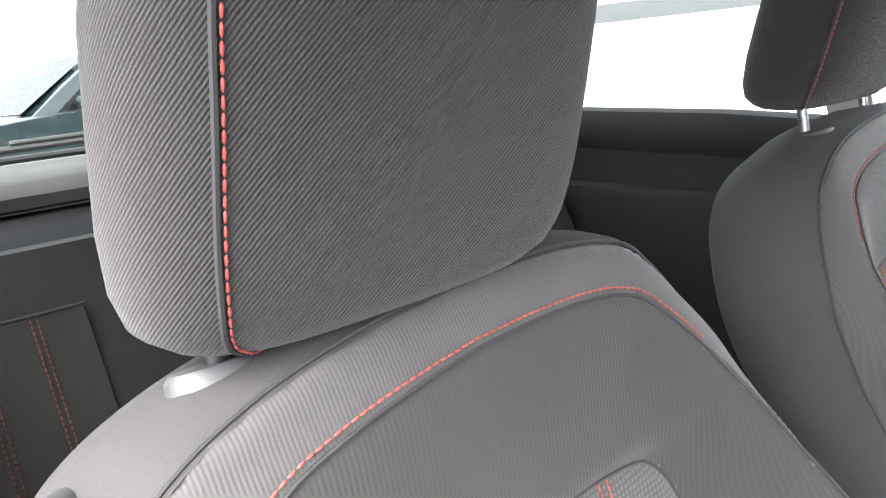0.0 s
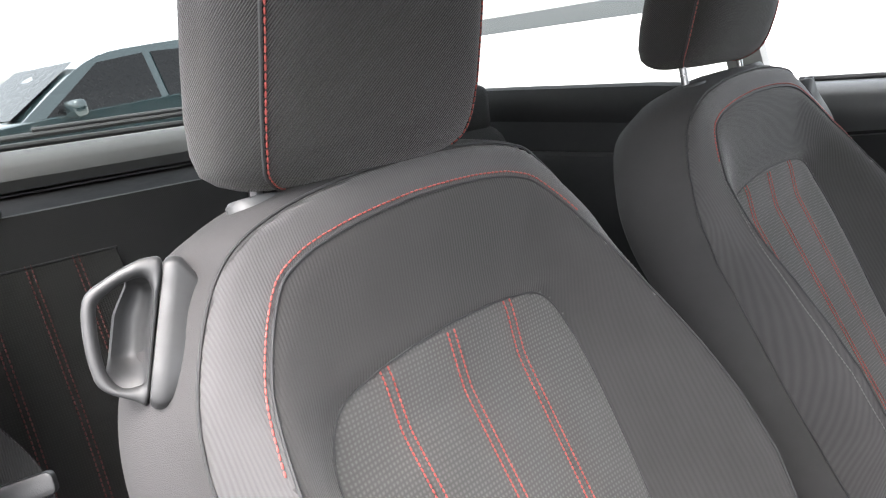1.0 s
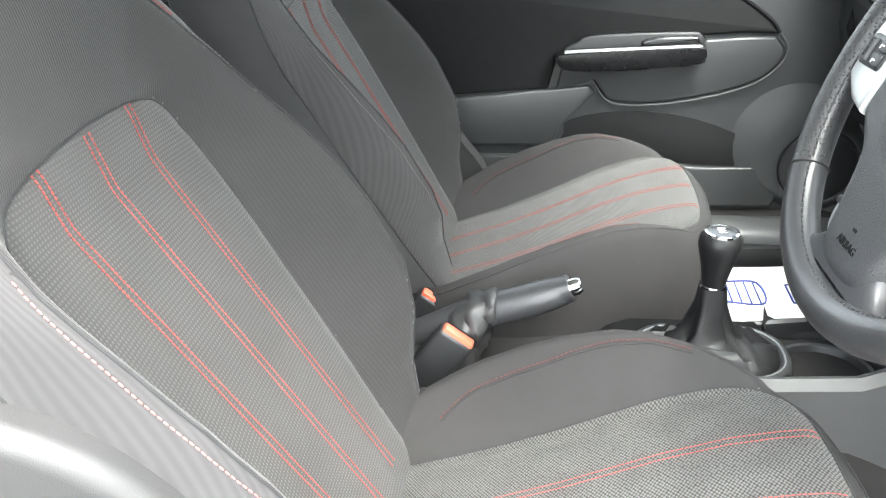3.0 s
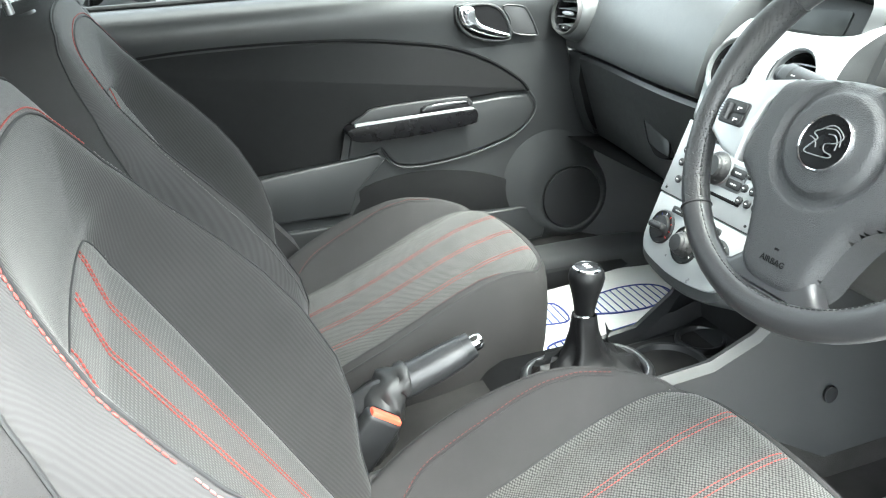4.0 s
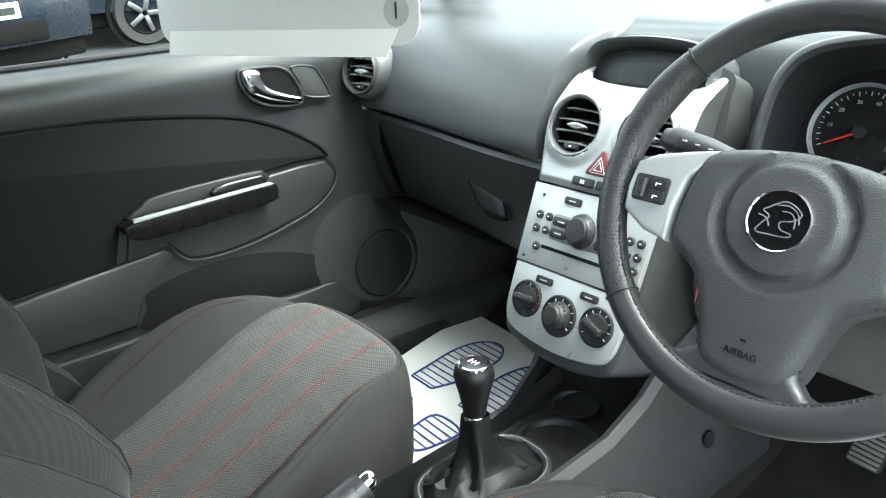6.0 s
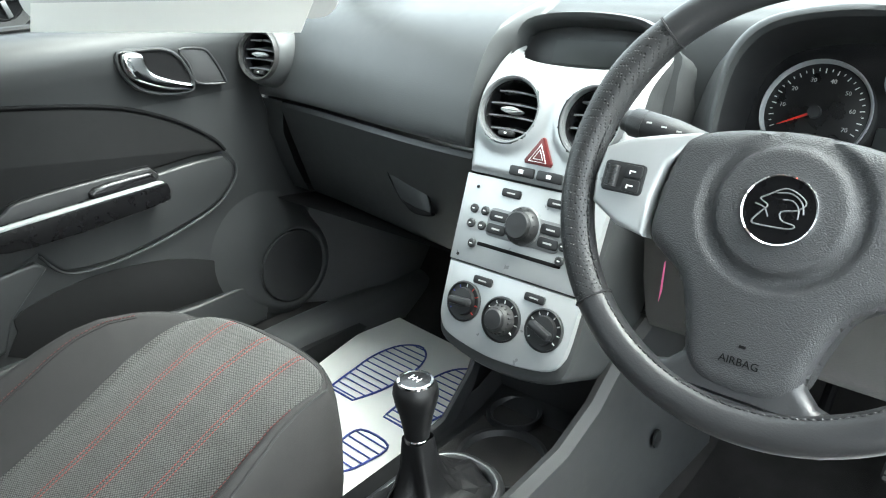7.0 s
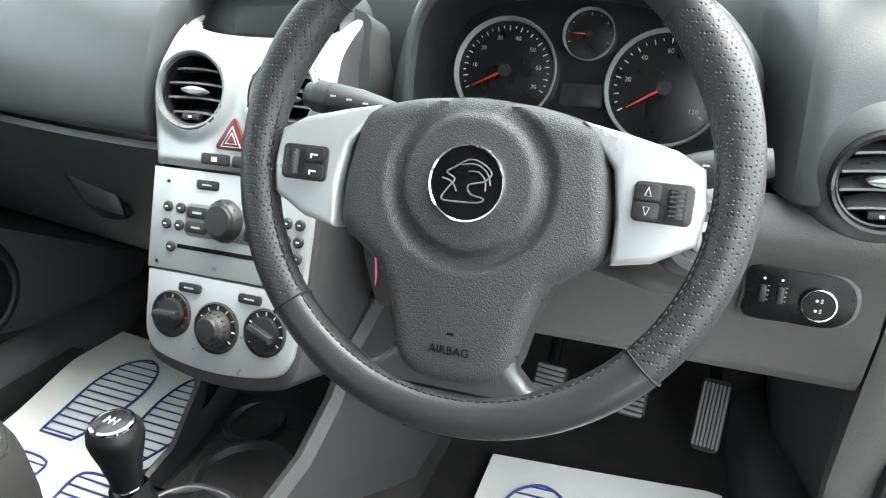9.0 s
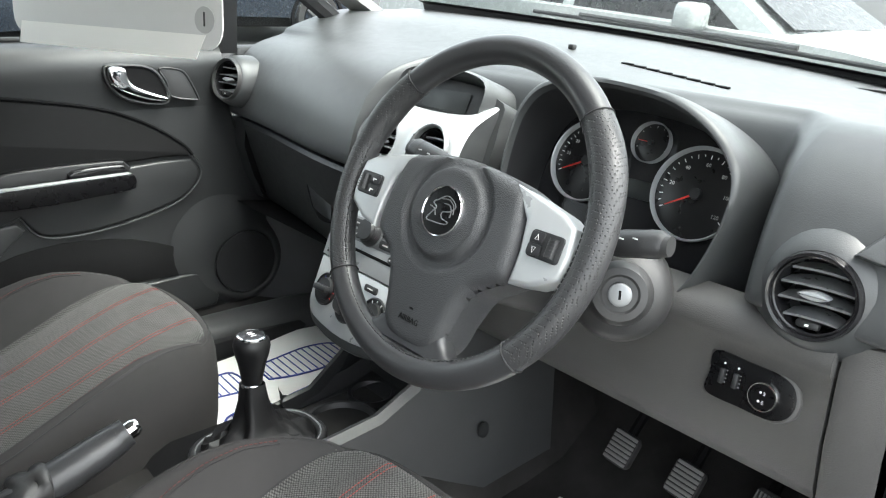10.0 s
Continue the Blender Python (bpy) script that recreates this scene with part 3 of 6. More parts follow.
# quarter panels behind the doors
def quarter(s, name, label):
    w = thing(name, label, "wall", kind="structure")
    pts = [(-2.10, 0.05), (-2.10, 0.80), (-1.55, 0.795), (-0.83, 0.770), (-0.82, 0.05)]
    g = side_plate(pts, 0.76, 0.715, 0.01)
    ledge = grid([[(x, 0.765, h + 0.015), (x, 0.74, h + 0.018), (x, 0.715, h + 0.012), (x, 0.702, h - 0.012), (x, 0.705, h - 0.05), (x, 0.716, h - 0.07)]
                  for x, h in ((-2.10, 0.80), (-1.55, 0.795), (-1.1, 0.785), (-0.83, 0.768))])
    bulge = rbox(0.75, 0.05, 0.36, 0.02, Matrix.Translation((-1.25, 0.71, 0.47)))
    mir = Matrix.Diagonal((1, s, 1, 1))
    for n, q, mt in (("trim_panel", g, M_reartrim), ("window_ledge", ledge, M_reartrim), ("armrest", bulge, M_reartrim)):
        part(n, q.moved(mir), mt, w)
    pil = grid([[(x, y, z), (x + 0.07, y, z), (x + 0.07, y + 0.03, z), (x, y + 0.03, z)] for x, y, z in ((-0.90, 0.70, 0.76), (-0.93, 0.655, 0.95), (-0.97, 0.60, 1.16))], wrap=True)
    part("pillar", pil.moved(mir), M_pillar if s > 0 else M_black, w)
    q = Geo().add([(-1.85, 0.745, 0.81), (-0.90, 0.745, 0.785), (-0.96, 0.61, 1.13), (-1.75, 0.62, 1.10)], [(0, 1, 2, 3)])
    part("pane", q.moved(mir), M_privacy, w, "tinted fixed rear side window", sharp=0)


quarter(1, "wall_left", "dark quarter panel with fixed window beside the rear seat")
quarter(-1, "wall_right", "dark quarter panel behind the open driver's door")

# tailgate and rear window
tg = thing("wall_rear", "tailgate with grey ledge below the rear window", "tailgate", kind="structure")
part("lower_trim", slab(-2.12, -2.06, -0.70, 0.70, 0.05, 0.74, 0.015), M_black, tg)
part("ledge", grid([[(-2.16, y, 0.815), (-2.08, y, 0.80), (-2.02, y, 0.792), (-2.0, y, 0.775), (-1.99, y, 0.75), (-2.0, y, 0.725), (-2.05, y, 0.715)] for y in (-0.70, 0, 0.70)]), M_ledge, tg)
part("seal", tube([(-2.09, -0.7, 0.815), (-2.09, 0.7, 0.815)], 0.008), M_gasket, tg)
part("wiper", join(tube([(-2.13, -0.35, 0.832), (-2.13, 0.15, 0.838)], 0.008), tube([(-2.13, -0.25, 0.845), (-2.13, 0.15, 0.85)], 0.006)), M_gasket, tg)
q = Geo().add([(-2.11, -0.66, 0.815), (-2.11, 0.66, 0.815), (-1.86, 0.52, 1.12), (-1.86, -0.52, 1.12)], [(0, 1, 2, 3)])
part("pane", q, M_privacy, tg, "tinted rear window", sharp=0)

ROLL = 0.065  # the car leans on the sloping forecourt
# roof, windscreen, front pillars, sills, bulkhead
rf = Geo()
roofrows = [[(x, y, 1.135 + 0.045 * (1 - (y / 0.62) ** 2) - 0.05 * max(0, (abs(x + 0.8) - 0.6)) ** 2) for y in np.linspace(-0.62, 0.62, 9)] for x in np.linspace(-1.90, 0.02, 10)]
r2 = [[(x, y, z + 0.03) for x, y, z in r] for r in roofrows]
part("ceiling", join(grid(roofrows), grid(r2)), M_roof, kind="structure", label="pale grey headliner of the roof", category="ceiling")
ws = thing("window_1", "raked windscreen with wiper and black edge band", "windscreen", kind="structure")
q = grid([[(0.95 - 0.12 * (y / 0.66) ** 2, y, 0.836 + ROLL * y), (0.02, y * 0.86, 1.15)] for y in np.linspace(-0.66, 0.66, 11)])
o = part("pane", q, M_glass, ws, "clear windscreen")
o.visible_shadow = False
part("edge_band", grid([[(0.95 - 0.12 * (y / 0.66) ** 2, y, 0.822 + ROLL * y), (0.945 - 0.12 * (y / 0.66) ** 2, y, 0.838 + ROLL * y), (0.925 - 0.12 * (y / 0.66) ** 2, y, 0.846 + ROLL * y)] for y in np.linspace(-0.68, 0.68, 15)]), M_gasket, ws)
part("wiper", join(tube([(1.0, 0.45, 0.877), (0.995, 0.0, 0.852), (0.965, -0.45, 0.819)], 0.005), tube([(1.0, 0.30, 0.877), (0.975, -0.25, 0.844)], 0.005)), M_gasket, ws)
for s in (1, -1):
    fp = thing("front_pillar", "raked front pillar with pale cloth trim", "pillar", kind="structure")
    mir = Matrix.Diagonal((1, s, 1, 1))
    sec = [(0.0, 0.0), (0.05, 0.01), (0.06, 0.05), (0.02, 0.07), (-0.03, 0.05)]
    a = grid([[(x + dx, y + dy, z) for dx, dy in sec] for x, y, z in ((0.74, 0.66, 0.80), (0.45, 0.62, 0.95), (0.02, 0.55, 1.14))], wrap=True, cap=True)
    part("trim", a.moved(mir), M_pillar, fp)
    b = tube([(0.64, 0.70, 0.775), (0.40, 0.67, 0.93), (0.0, 0.60, 1.13)], 0.022, 8)
    part("seal", b.moved(mir), M_gasket, fp)
    c = grid([[(x + dx, y + dy, z) for dx, dy in ((0, 0), (0.035, 0), (0.045, 0.03), (-0.01, 0.03))] for x, y, z in ((0.265, 0.72, 0.76), (0.255, 0.69, 0.86), (0.24, 0.64, 0.99))], wrap=True, cap=True)
    if s > 0:
        part("window_post", c.moved(mir), M_black, fp)
        q = Geo().add([(0.29, 0.735, 0.775), (0.66, 0.725, 0.785), (0.27, 0.67, 0.98)], [(0, 1, 2)])
        o = part("pane", q.moved(mir), M_glass, fp, sharp=0)
        o.visible_shadow = False
for s, n in ((1, "sill_left"), (-1, "sill_right")):
    part(n, slab(-1.0, 0.60, min(s * 0.60, s * 0.76), max(s * 0.60, s * 0.76), -0.05, 0.115, 0.02), M_black, kind="structure", label="black plastic door sill", category="sill")
    kp = [[(0.30, s * 0.705, 0.10), (0.31, s * 0.700, 0.20), (0.36, s * 0.700, 0.42)], [(0.40, s * 0.675, 0.10), (0.42, s * 0.672, 0.20), (0.43, s * 0.672, 0.43)],
          [(0.50, s * 0.640, 0.10), (0.51, s * 0.638, 0.22), (0.52, s * 0.650, 0.43)], [(0.60, s * 0.632, 0.10), (0.61, s * 0.630, 0.24), (0.62, s * 0.645, 0.43)], [(0.74, s * 0.62, 0.10), (0.76, s * 0.62, 0.24), (0.78, s * 0.62, 0.45)]]
    part("kick_panel", grid([spline(r, 5) for r in kp]), M_kick, kind="structure", label="dark moulded kick panel ahead of the door", category="panel")
    st = [[(x, s * (0.705 - a), 0.118), (x, s * (0.700 - a), 0.140), (x, s * (0.685 - a), 0.150), (x, s * (0.655 - a), 0.146), (x, s * (0.625 - a), 0.128), (x, s * (0.610 - a), 0.075)]
          for x, a in ((-0.80, 0.0), (0.10, 0.0), (0.25, 0.003), (0.38, 0.012), (0.50, 0.03), (0.62, 0.05))]
    part("sill_trim", grid([spline(r, 4) for r in st]), M_kick, kind="structure", label="dark plastic sill trim along the door opening", category="trim")
for s, n in ((1, "hinge_pillar_left"), (-1, "hinge_pillar_right")):
    part(n, slab(0.30 if s > 0 else 0.27, 0.86, min(s * 0.722, s * 0.77), max(s * 0.722, s * 0.77), -0.05, 0.775, 0.012), M_black, kind="structure", label="dark door hinge pillar at the dash end", category="pillar")
part("bulkhead", slab(0.80, 0.86, -0.74, 0.74, -0.05, 0.80, 0.01), M_black, kind="structure", label="dark bulkhead behind the dashboard", category="wall")
part("bonnet", grid([[(0.90, y, 0.760), (1.2, y, 0.765), (1.6, y, 0.67), (1.75, y, 0.53)] for y in (-0.75, 0, 0.75)]), M_bodypaint, kind="structure", label="silver bonnet beyond the windscreen", category="bonnet")


# ---- front seats ----
RECL = radians(27)
BX, BZ = -0.445, 0.27
VD = Vector((-math.sin(RECL), 0, math.cos(RECL)))
WD = Vector((math.cos(RECL), 0, math.sin(RECL)))


def back_at(u, v, w):
    p = Vector((BX, 0, BZ)) + VD * v + WD * w
    return (p.x, u, p.z)


right_side = spline([(0.10, -0.120), (0.178, -0.112), (0.194, -0.030), (0.212, 0.05), (0.226, 0.14), (0.232, 0.22), (0.231, 0.30), (0.230, 0.36), (0.231, 0.41), (0.232, 0.45), (0.223, 0.493), (0.202, 0.533),
                     (0.180, 0.563), (0.155, 0.581), (0.112, 0.594), (0.058, 0.601), (0.0, 0.603)], 8)
BACK = [tuple(p) for p in right_side] + [(-p[0], p[1]) for p in right_side[::-1][1:]]
ph = spline([(0.126, -0.105), (0.141, -0.025), (0.158, 0.035), (0.184, 0.086), (0.204, 0.14), (0.213, 0.22), (0.215, 0.28), (0.213, 0.34), (0.206, 0.406), (0.186, 0.48), (0.151, 0.536), (0.122, 0.554), (0.085, 0.562), (0.045, 0.566), (0.0, 0.568)], 6)
PANEL = [tuple(p) for p in ph] + [(-p[0], p[1]) for p in ph[::-1][1:]]
ih = spline([(0.098, -0.090), (0.106, -0.03), (0.114, 0.034), (0.128, 0.131), (0.137, 0.217), (0.145, 0.29), (0.149, 0.365), (0.144, 0.414), (0.125, 0.446), (0.09, 0.457), (0.046, 0.462), (0.0, 0.464)], 6)
INSERT = [(-p[0], p[1]) for p in ih] + [tuple(p) for p in ih[::-1][1:]]


def back_depth(u, v, d, di):
    """Depth of the backrest's front from three outlines: insert hollow, bolster crest, outer seam."""
    ds = sdf(u, v, PANEL)
    wi = np.interp(v, [-0.05, 0.41, 0.45, 0.464], [-0.004, -0.004, 0.003, 0.007])
    ws = np.interp(v, [-0.05, 0.035, 0.086, 0.14, 0.22, 0.28, 0.34, 0.406, 0.48, 0.54, 0.568], [0.010, 0.041, 0.071, 0.087, 0.091, 0.085, 0.073, 0.056, 0.043, 0.041, 0.042])
    wo = np.interp(v, [-0.05, 0.15, 0.25, 0.39, 0.448, 0.492, 0.533, 0.565, 0.581, 0.603], [0.0, 0.010, 0.010, 0.008, 0.016, 0.024, 0.027, 0.033, 0.040, 0.041])
    t = np.clip(-di, 0, 1) / np.maximum(np.clip(-di, 0, 1) + np.clip(ds, 0, 1), 1e-6)
    t = 0.35 * t + 0.65 * t * t * (3 - 2 * t)
    q = np.clip(-ds, 0, 1) / np.maximum(np.clip(-ds, 0, 1) + np.clip(d, 0, 1), 1e-6)
    w = np.where(di > 0, wi - 0.007 * np.clip(di / 0.06, 0, 1) ** 0.7, np.where(ds > 0, wi + (ws - wi) * t, ws + (wo - ws) * (0.35 * q + 0.65 * q * q)))
    w = w - 0.0035 * np.exp(-(di / 0.006) ** 2) - 0.0016 * np.exp(-(ds / 0.005) ** 2)
    e = np.clip(d / 0.012, 0, 1)
    return w - 0.006 * (1 - e) ** 2 - 4.0 * np.clip(-d, 0, 1)


def one(v):
    return np.array([float(v)])


def on_back(u, v, lift=0.0):
    d = sdf(one(u), one(v), BACK)
    di = sdf(one(u), one(v), INSERT)
    return back_at(u, v, float(back_depth(one(u), one(v), d, di)[0]) + lift)


def regions(U, V, put, bounds):
    """Cuts a sheet into one piece inside each outline, from the outermost inwards."""
    ds = [sdf(U, V, b) for b in bounds]
    P = put(U, V)
    uc = (U[:-1, :-1] + U[1:, :-1] + U[:-1, 1:] + U[1:, 1:]) / 4
    vc = (V[:-1, :-1] + V[1:, :-1] + V[:-1, 1:] + V[1:, 1:]) / 4
    level = np.zeros(uc.shape, int)
    for b in bounds:
        level += (sdf(uc, vc, b) > 0).astype(int)
    out = []
    nx = U.shape[1]
    for k in range(1, len(bounds) + 1):
        idx, g = {}, Geo()
        for i, j in zip(*np.nonzero(level == k)):
            q = []
            for a in (i * nx + j, i * nx + j + 1, (i + 1) * nx + j + 1, (i + 1) * nx + j):
                if a not in idx:
                    idx[a] = len(g.v)
                    g.v.append(tuple(P.reshape(-1, 3)[a]))
                q.append(idx[a])
            g.f.append(tuple(q))
        out.append(g)
    return out


def sheet(u0, u1, v0, v1, cell, bounds):
    U, V = np.meshgrid(np.arange(u0, u1 + cell, cell), np.arange(v0, v1 + cell, cell))
    for b in bounds:
        U, V = snapped(U, V, b, cell)
    return U, V


def put_back(U, V):
    w = back_depth(U, V, sdf(U, V, BACK), sdf(U, V, INSERT))
    return np.stack([BX + VD.x * V + WD.x * w, U, BZ + VD.z * V + WD.z * w], -1)


RIM = [tuple(p) for p in inset(BACK, -0.0014)]
U, V = sheet(-0.27, 0.27, -0.13, 0.62, 0.005, [RIM, PANEL, INSERT])
BACK_PIECES = regions(U, V, put_back, [RIM, PANEL, INSERT])

# seat cushion: outline in (x, u)
cs = spline([(-0.50, 0.08), (-0.50, 0.17), (-0.46, 0.216), (-0.40, 0.241), (-0.33, 0.249), (-0.27, 0.245), (-0.20, 0.232), (-0.15, 0.214), (-0.10, 0.193), (-0.06, 0.173), (-0.033, 0.150), (-0.010, 0.112), (0.003, 0.055), (0.007, 0.0)], 8)
CUSH = [(p[0], -p[1]) for p in cs] + [tuple(p) for p in cs[::-1][1:]]
CINS = [tuple(p) for p in spline([(-0.49, -0.154), (-0.38, -0.157), (-0.28, -0.159), (-0.15, -0.160), (-0.075, -0.156), (-0.047, -0.147), (-0.028, -0.128), (-0.018, -0.085), (-0.014, 0.0), (-0.018, 0.085), (-0.028, 0.128), (-0.047, 0.147), (-0.075, 0.156), (-0.15, 0.160), (-0.28, 0.159), (-0.38, 0.157), (-0.49, 0.154)], 6)]
EDGE_X, EDGE_U = [p[0] for p in cs[8:]], [p[1] for p in cs[8:]]


def cush_height(x, u, d, di):
    """Rising centre with tall bolsters that die out at the rounded front."""
    z = np.interp(x, [-0.50, -0.42, -0.337, -0.26, -0.20, -0.16, -0.10, -0.06, -0.035, -0.015, 0.007], [0.204, 0.228, 0.254, 0.284, 0.311, 0.329, 0.351, 0.362, 0.367, 0.367, 0.362])
    rise = np.interp(x, [-0.50, -0.43, -0.39, -0.35, -0.30, -0.25, -0.20, -0.16, -0.117, -0.08, -0.04], [0.050, 0.064, 0.072, 0.080, 0.084, 0.084, 0.078, 0.067, 0.049, 0.029, 0.004])
    edge = np.interp(x, EDGE_X, EDGE_U)
    t = np.clip((np.abs(u) - 0.150) / np.maximum(edge - 0.150, 0.02), 0, 1)
    z = z + rise * (0.5 * np.sin(t * np.pi / 2) + 0.5 * t * t * (3 - 2 * t))
    z = z - 0.003 * np.exp(-(di / 0.006) ** 2) + 0.004 * np.clip(di / 0.10, 0, 1)
    r = 0.020
    e = np.clip(d, 0, r)
    return z - 0.016 * (1 - e / r) ** 2 - 1.4 * np.clip(-d, 0, 1)


def on_cush(x, u, lift=0.0):
    return (x, u, float(cush_height(one(x), one(u), sdf(one(x), one(u), CUSH), sdf(one(x), one(u), CINS))[0]) + lift)


def put_cush(U, V):
    return np.stack([U, V, cush_height(U, V, sdf(U, V, CUSH), sdf(U, V, CINS))], -1)


CRIM = [tuple(p) for p in inset(CUSH, 0.003)]
U, V = sheet(-0.516, 0.02, -0.265, 0.265, 0.005, [CRIM, CINS])
CUSH_PIECES = regions(U, V, put_cush, [CRIM, CINS])


def wall_of(loop, top, steps):
    """Rows of a side wall under a closed outline: steps of (outwards, down)."""
    rows = []
    nrm = inset(loop, -1.0)
    for o, dn in steps:
        rows.append([top(p, o, dn, (n[0] - p[0], n[1] - p[1])) for p, n in zip(loop, nrm)])
    return rows


REAR = -0.100


def back_wall(p, o, dn, n, s):
    base = float(back_depth(one(p[0]), one(p[1]), one(0.0), one(-0.1))[0])
    rear = REAR
    w = base * (1 - dn) + rear * dn
    return back_at(p[0] + n[0] * o, p[1] + n[1] * o, w)


def cush_wall(p, o, dn, n):
    base = float(cush_height(one(p[0]), one(p[1]), one(0.0), one(-0.1))[0])
    return (p[0] + n[0] * o, p[1] + n[1] * o, base * (1 - dn) + 0.13 * dn)


def double_row(fn, pts, gap, name, seat, mat, r=0.0007):
    """Two close rows of thread along points in sheet coordinates, each row a part."""
    P = [np.array(p, float) for p in pts]
    for s in (-1, 1):
        line = []
        for i, p in enumerate(P):
            t = P[min(i + 1, len(P) - 1)] - P[max(i - 1, 0)]
            t = t / np.linalg.norm(t)
            line.append(fn(p[0] - t[1] * gap * s, p[1] + t[0] * gap * s, 0.0008))
        part(name, stitches(line, 0.0046, 0.0038, r), mat, seat, sharp=0)


def headrest_geo():
    """One padded block, ring by ring from the foot up: (height, width, depth) of each ring."""
    rings = [(0.0, 0.66, 0.40), (0.002, 0.76, 0.55), (0.007, 0.86, 0.70), (0.016, 0.955, 0.84), (0.032, 0.995, 0.94), (0.060, 1.01, 0.99), (0.10, 1.0, 1.0), (0.14, 0.985, 0.985), (0.17, 0.95, 0.94), (0.19, 0.88, 0.84), (0.202, 0.74, 0.62)]
    rows = []
    n = 56
    for h, ky, kx in rings:
        row = []
        for i in range(n):
            a = 2 * math.pi * i / n
            c, s = math.cos(a), math.sin(a)
            y = 0.122 * math.copysign(abs(s) ** 0.60, s) * ky
            x = 0.066 * math.copysign(abs(c) ** 0.70, c) * kx
            row.append((x + 0.26 * h, y, h))
        rows.append(row)
    return rows


def front_seat(m, s, name, label, turn=0.0, lean=0.0, shift=0.0, head=(-0.725, 0.0, 0.817), guides=(-0.087, 0.067)):
    """A front seat at m; s is the side of its outer bolster, turn, lean and shift set its backrest, head the foot of its headrest."""
    seat = thing(name, label, "car seat", m, group="front seats")
    P0, Q0 = Matrix.Translation((BX, 0, BZ)), Matrix.Translation(back_at(0, 0.35, 0))
    B = Matrix.Translation((0, shift, 0)) @ P0 @ Matrix.Rotation(radians(turn), 4, VD) @ P0.inverted() @ Q0 @ Matrix.Rotation(radians(lean), 4, WD) @ Q0.inverted()

    def back(name_, geo, mat_, label_="", sharp=38):
        return part(name_, geo.moved(B), mat_, seat, label_, sharp)

    def on_turned(u, v, lift=0.0):
        return tuple(B @ Vector(on_back(u, v, lift)))

    bolster, panel, insert = BACK_PIECES
    back("backrest_bolster", bolster, M_cloth_side, "grey ribbed cloth bolster")
    back("backrest_panel", panel, M_cloth)
    back("backrest_insert", insert, M_mesh, "grey knitted cloth centre with red stitching")
    rows = wall_of(BACK, lambda p, o, dn, n: back_wall(p, o, dn, n, s), [(-0.003, -0.02), (0.0, 0.0), (0.008, 0.06), (0.018, 0.20), (0.026, 0.40), (0.028, 0.62), (0.020, 0.85), (0.004, 0.97), (-0.012, 1.0)])
    back("backrest_side", grid(rows, wrap=True), M_cloth_wall)
    back("backrest_rear", Geo().add([back_at(p[0] * 0.96, p[1] * 0.985, REAR + 0.001) for p in BACK], [tuple(range(len(BACK)))]), M_black)
    ob = [back_at(p[0], p[1], float(back_depth(one(p[0]), one(p[1]), one(0.0), one(-0.1))[0]) + 0.001) for p in BACK if p[1] > -0.04]
    back("outer_seam", tube(ob, 0.0013, 6), M_seam)
    back("panel_seam", tube([on_back(p[0], p[1], 0.0008) for p in PANEL if p[1] > -0.03], 0.0012, 6), M_seam)
    st = inset(PANEL, -0.0045)
    turn_ = [i for i, p in enumerate(st) if p[0] * s > 0 or p[1] > 0.50]
    # low on the seam the thread takes the glare-paled colour
    for name_, ids, mt_ in (("panel_stitching", [i for i in turn_ if st[i][1] > 0.42], M_red), ("lower_stitching", [i for i in turn_ if st[i][1] <= 0.42], M_palered), ("inner_stitching", [i for i in range(len(st)) if i not in turn_], M_thread)):
        line = [on_back(st[i][0], st[i][1], 0.0009) for i in ids if st[i][1] > -0.03]
        back(name_, stitches(line, 0.0052, 0.0042, 0.0008), mt_, {M_red: "coarse red thread", M_palered: "red thread paled as if overlit"}.get(mt_, "grey thread"), 0)
    back("insert_seam", tube([on_back(p[0], p[1], 0.0005) for p in INSERT], 0.0011, 6), M_seam)
    for u0 in (-0.076, 0.0, 0.076):
        double_row(on_turned, [(u0 * (0.80 + 0.20 * v / 0.46), v) for v in np.linspace(-0.02, 0.458, 60)], 0.0042, "insert_stitching", seat, M_red, 0.0009)
    # cushion
    cb, ci = CUSH_PIECES
    part("cushion_bolster", cb, M_cloth_edge, seat)
    part("cushion_insert", ci, M_mesh_seat, seat, "grey knitted cloth seat centre with red stitching")
    rows = wall_of(CUSH, cush_wall, [(-0.014, -0.01), (-0.0042, -0.03), (0.0, 0.0), (0.003, 0.04), (0.006, 0.13), (0.008, 0.35), (0.004, 0.65), (-0.004, 0.9), (-0.02, 1.0)])
    part("cushion_side", grid(rows, wrap=True), M_cloth_edge, seat)
    part("cushion_seam", tube([on_cush(p[0], p[1], 0.0008) for p in inset(CUSH, 0.0036)], 0.0014, 6, closed=True), M_seam, seat)
    part("insert_seam", tube([on_cush(p[0], p[1], 0.0005) for p in CINS], 0.0009, 6), M_seam, seat)
    for u0 in (-0.081, 0.0, 0.081):
        double_row(on_cush, [(x, u0 * (0.85 + 0.15 * min(1.0, (x + 0.48) / 0.50))) for x in np.linspace(-0.46, -0.020, 60)], 0.0042, "cushion_stitching", seat, M_red)
    for sg in (-1, 1):
        bp = spline([(-0.40, 0.190 * sg), (-0.37, 0.205 * sg), (-0.33, 0.211 * sg), (-0.28, 0.212 * sg), (-0.22, 0.211 * sg), (-0.17, 0.202 * sg), (-0.12, 0.186 * sg)], 8)
        part("bolster_stitching", stitches([on_cush(p[0], p[1], 0.0008) for p in bp], 0.0060, 0.0046, 0.0008), M_dimred, seat, sharp=0)
        part("bolster_seam", tube([on_cush(p[0], p[1] - 0.003 * sg, 0.0006) for p in bp], 0.0010, 6), M_seam, seat)
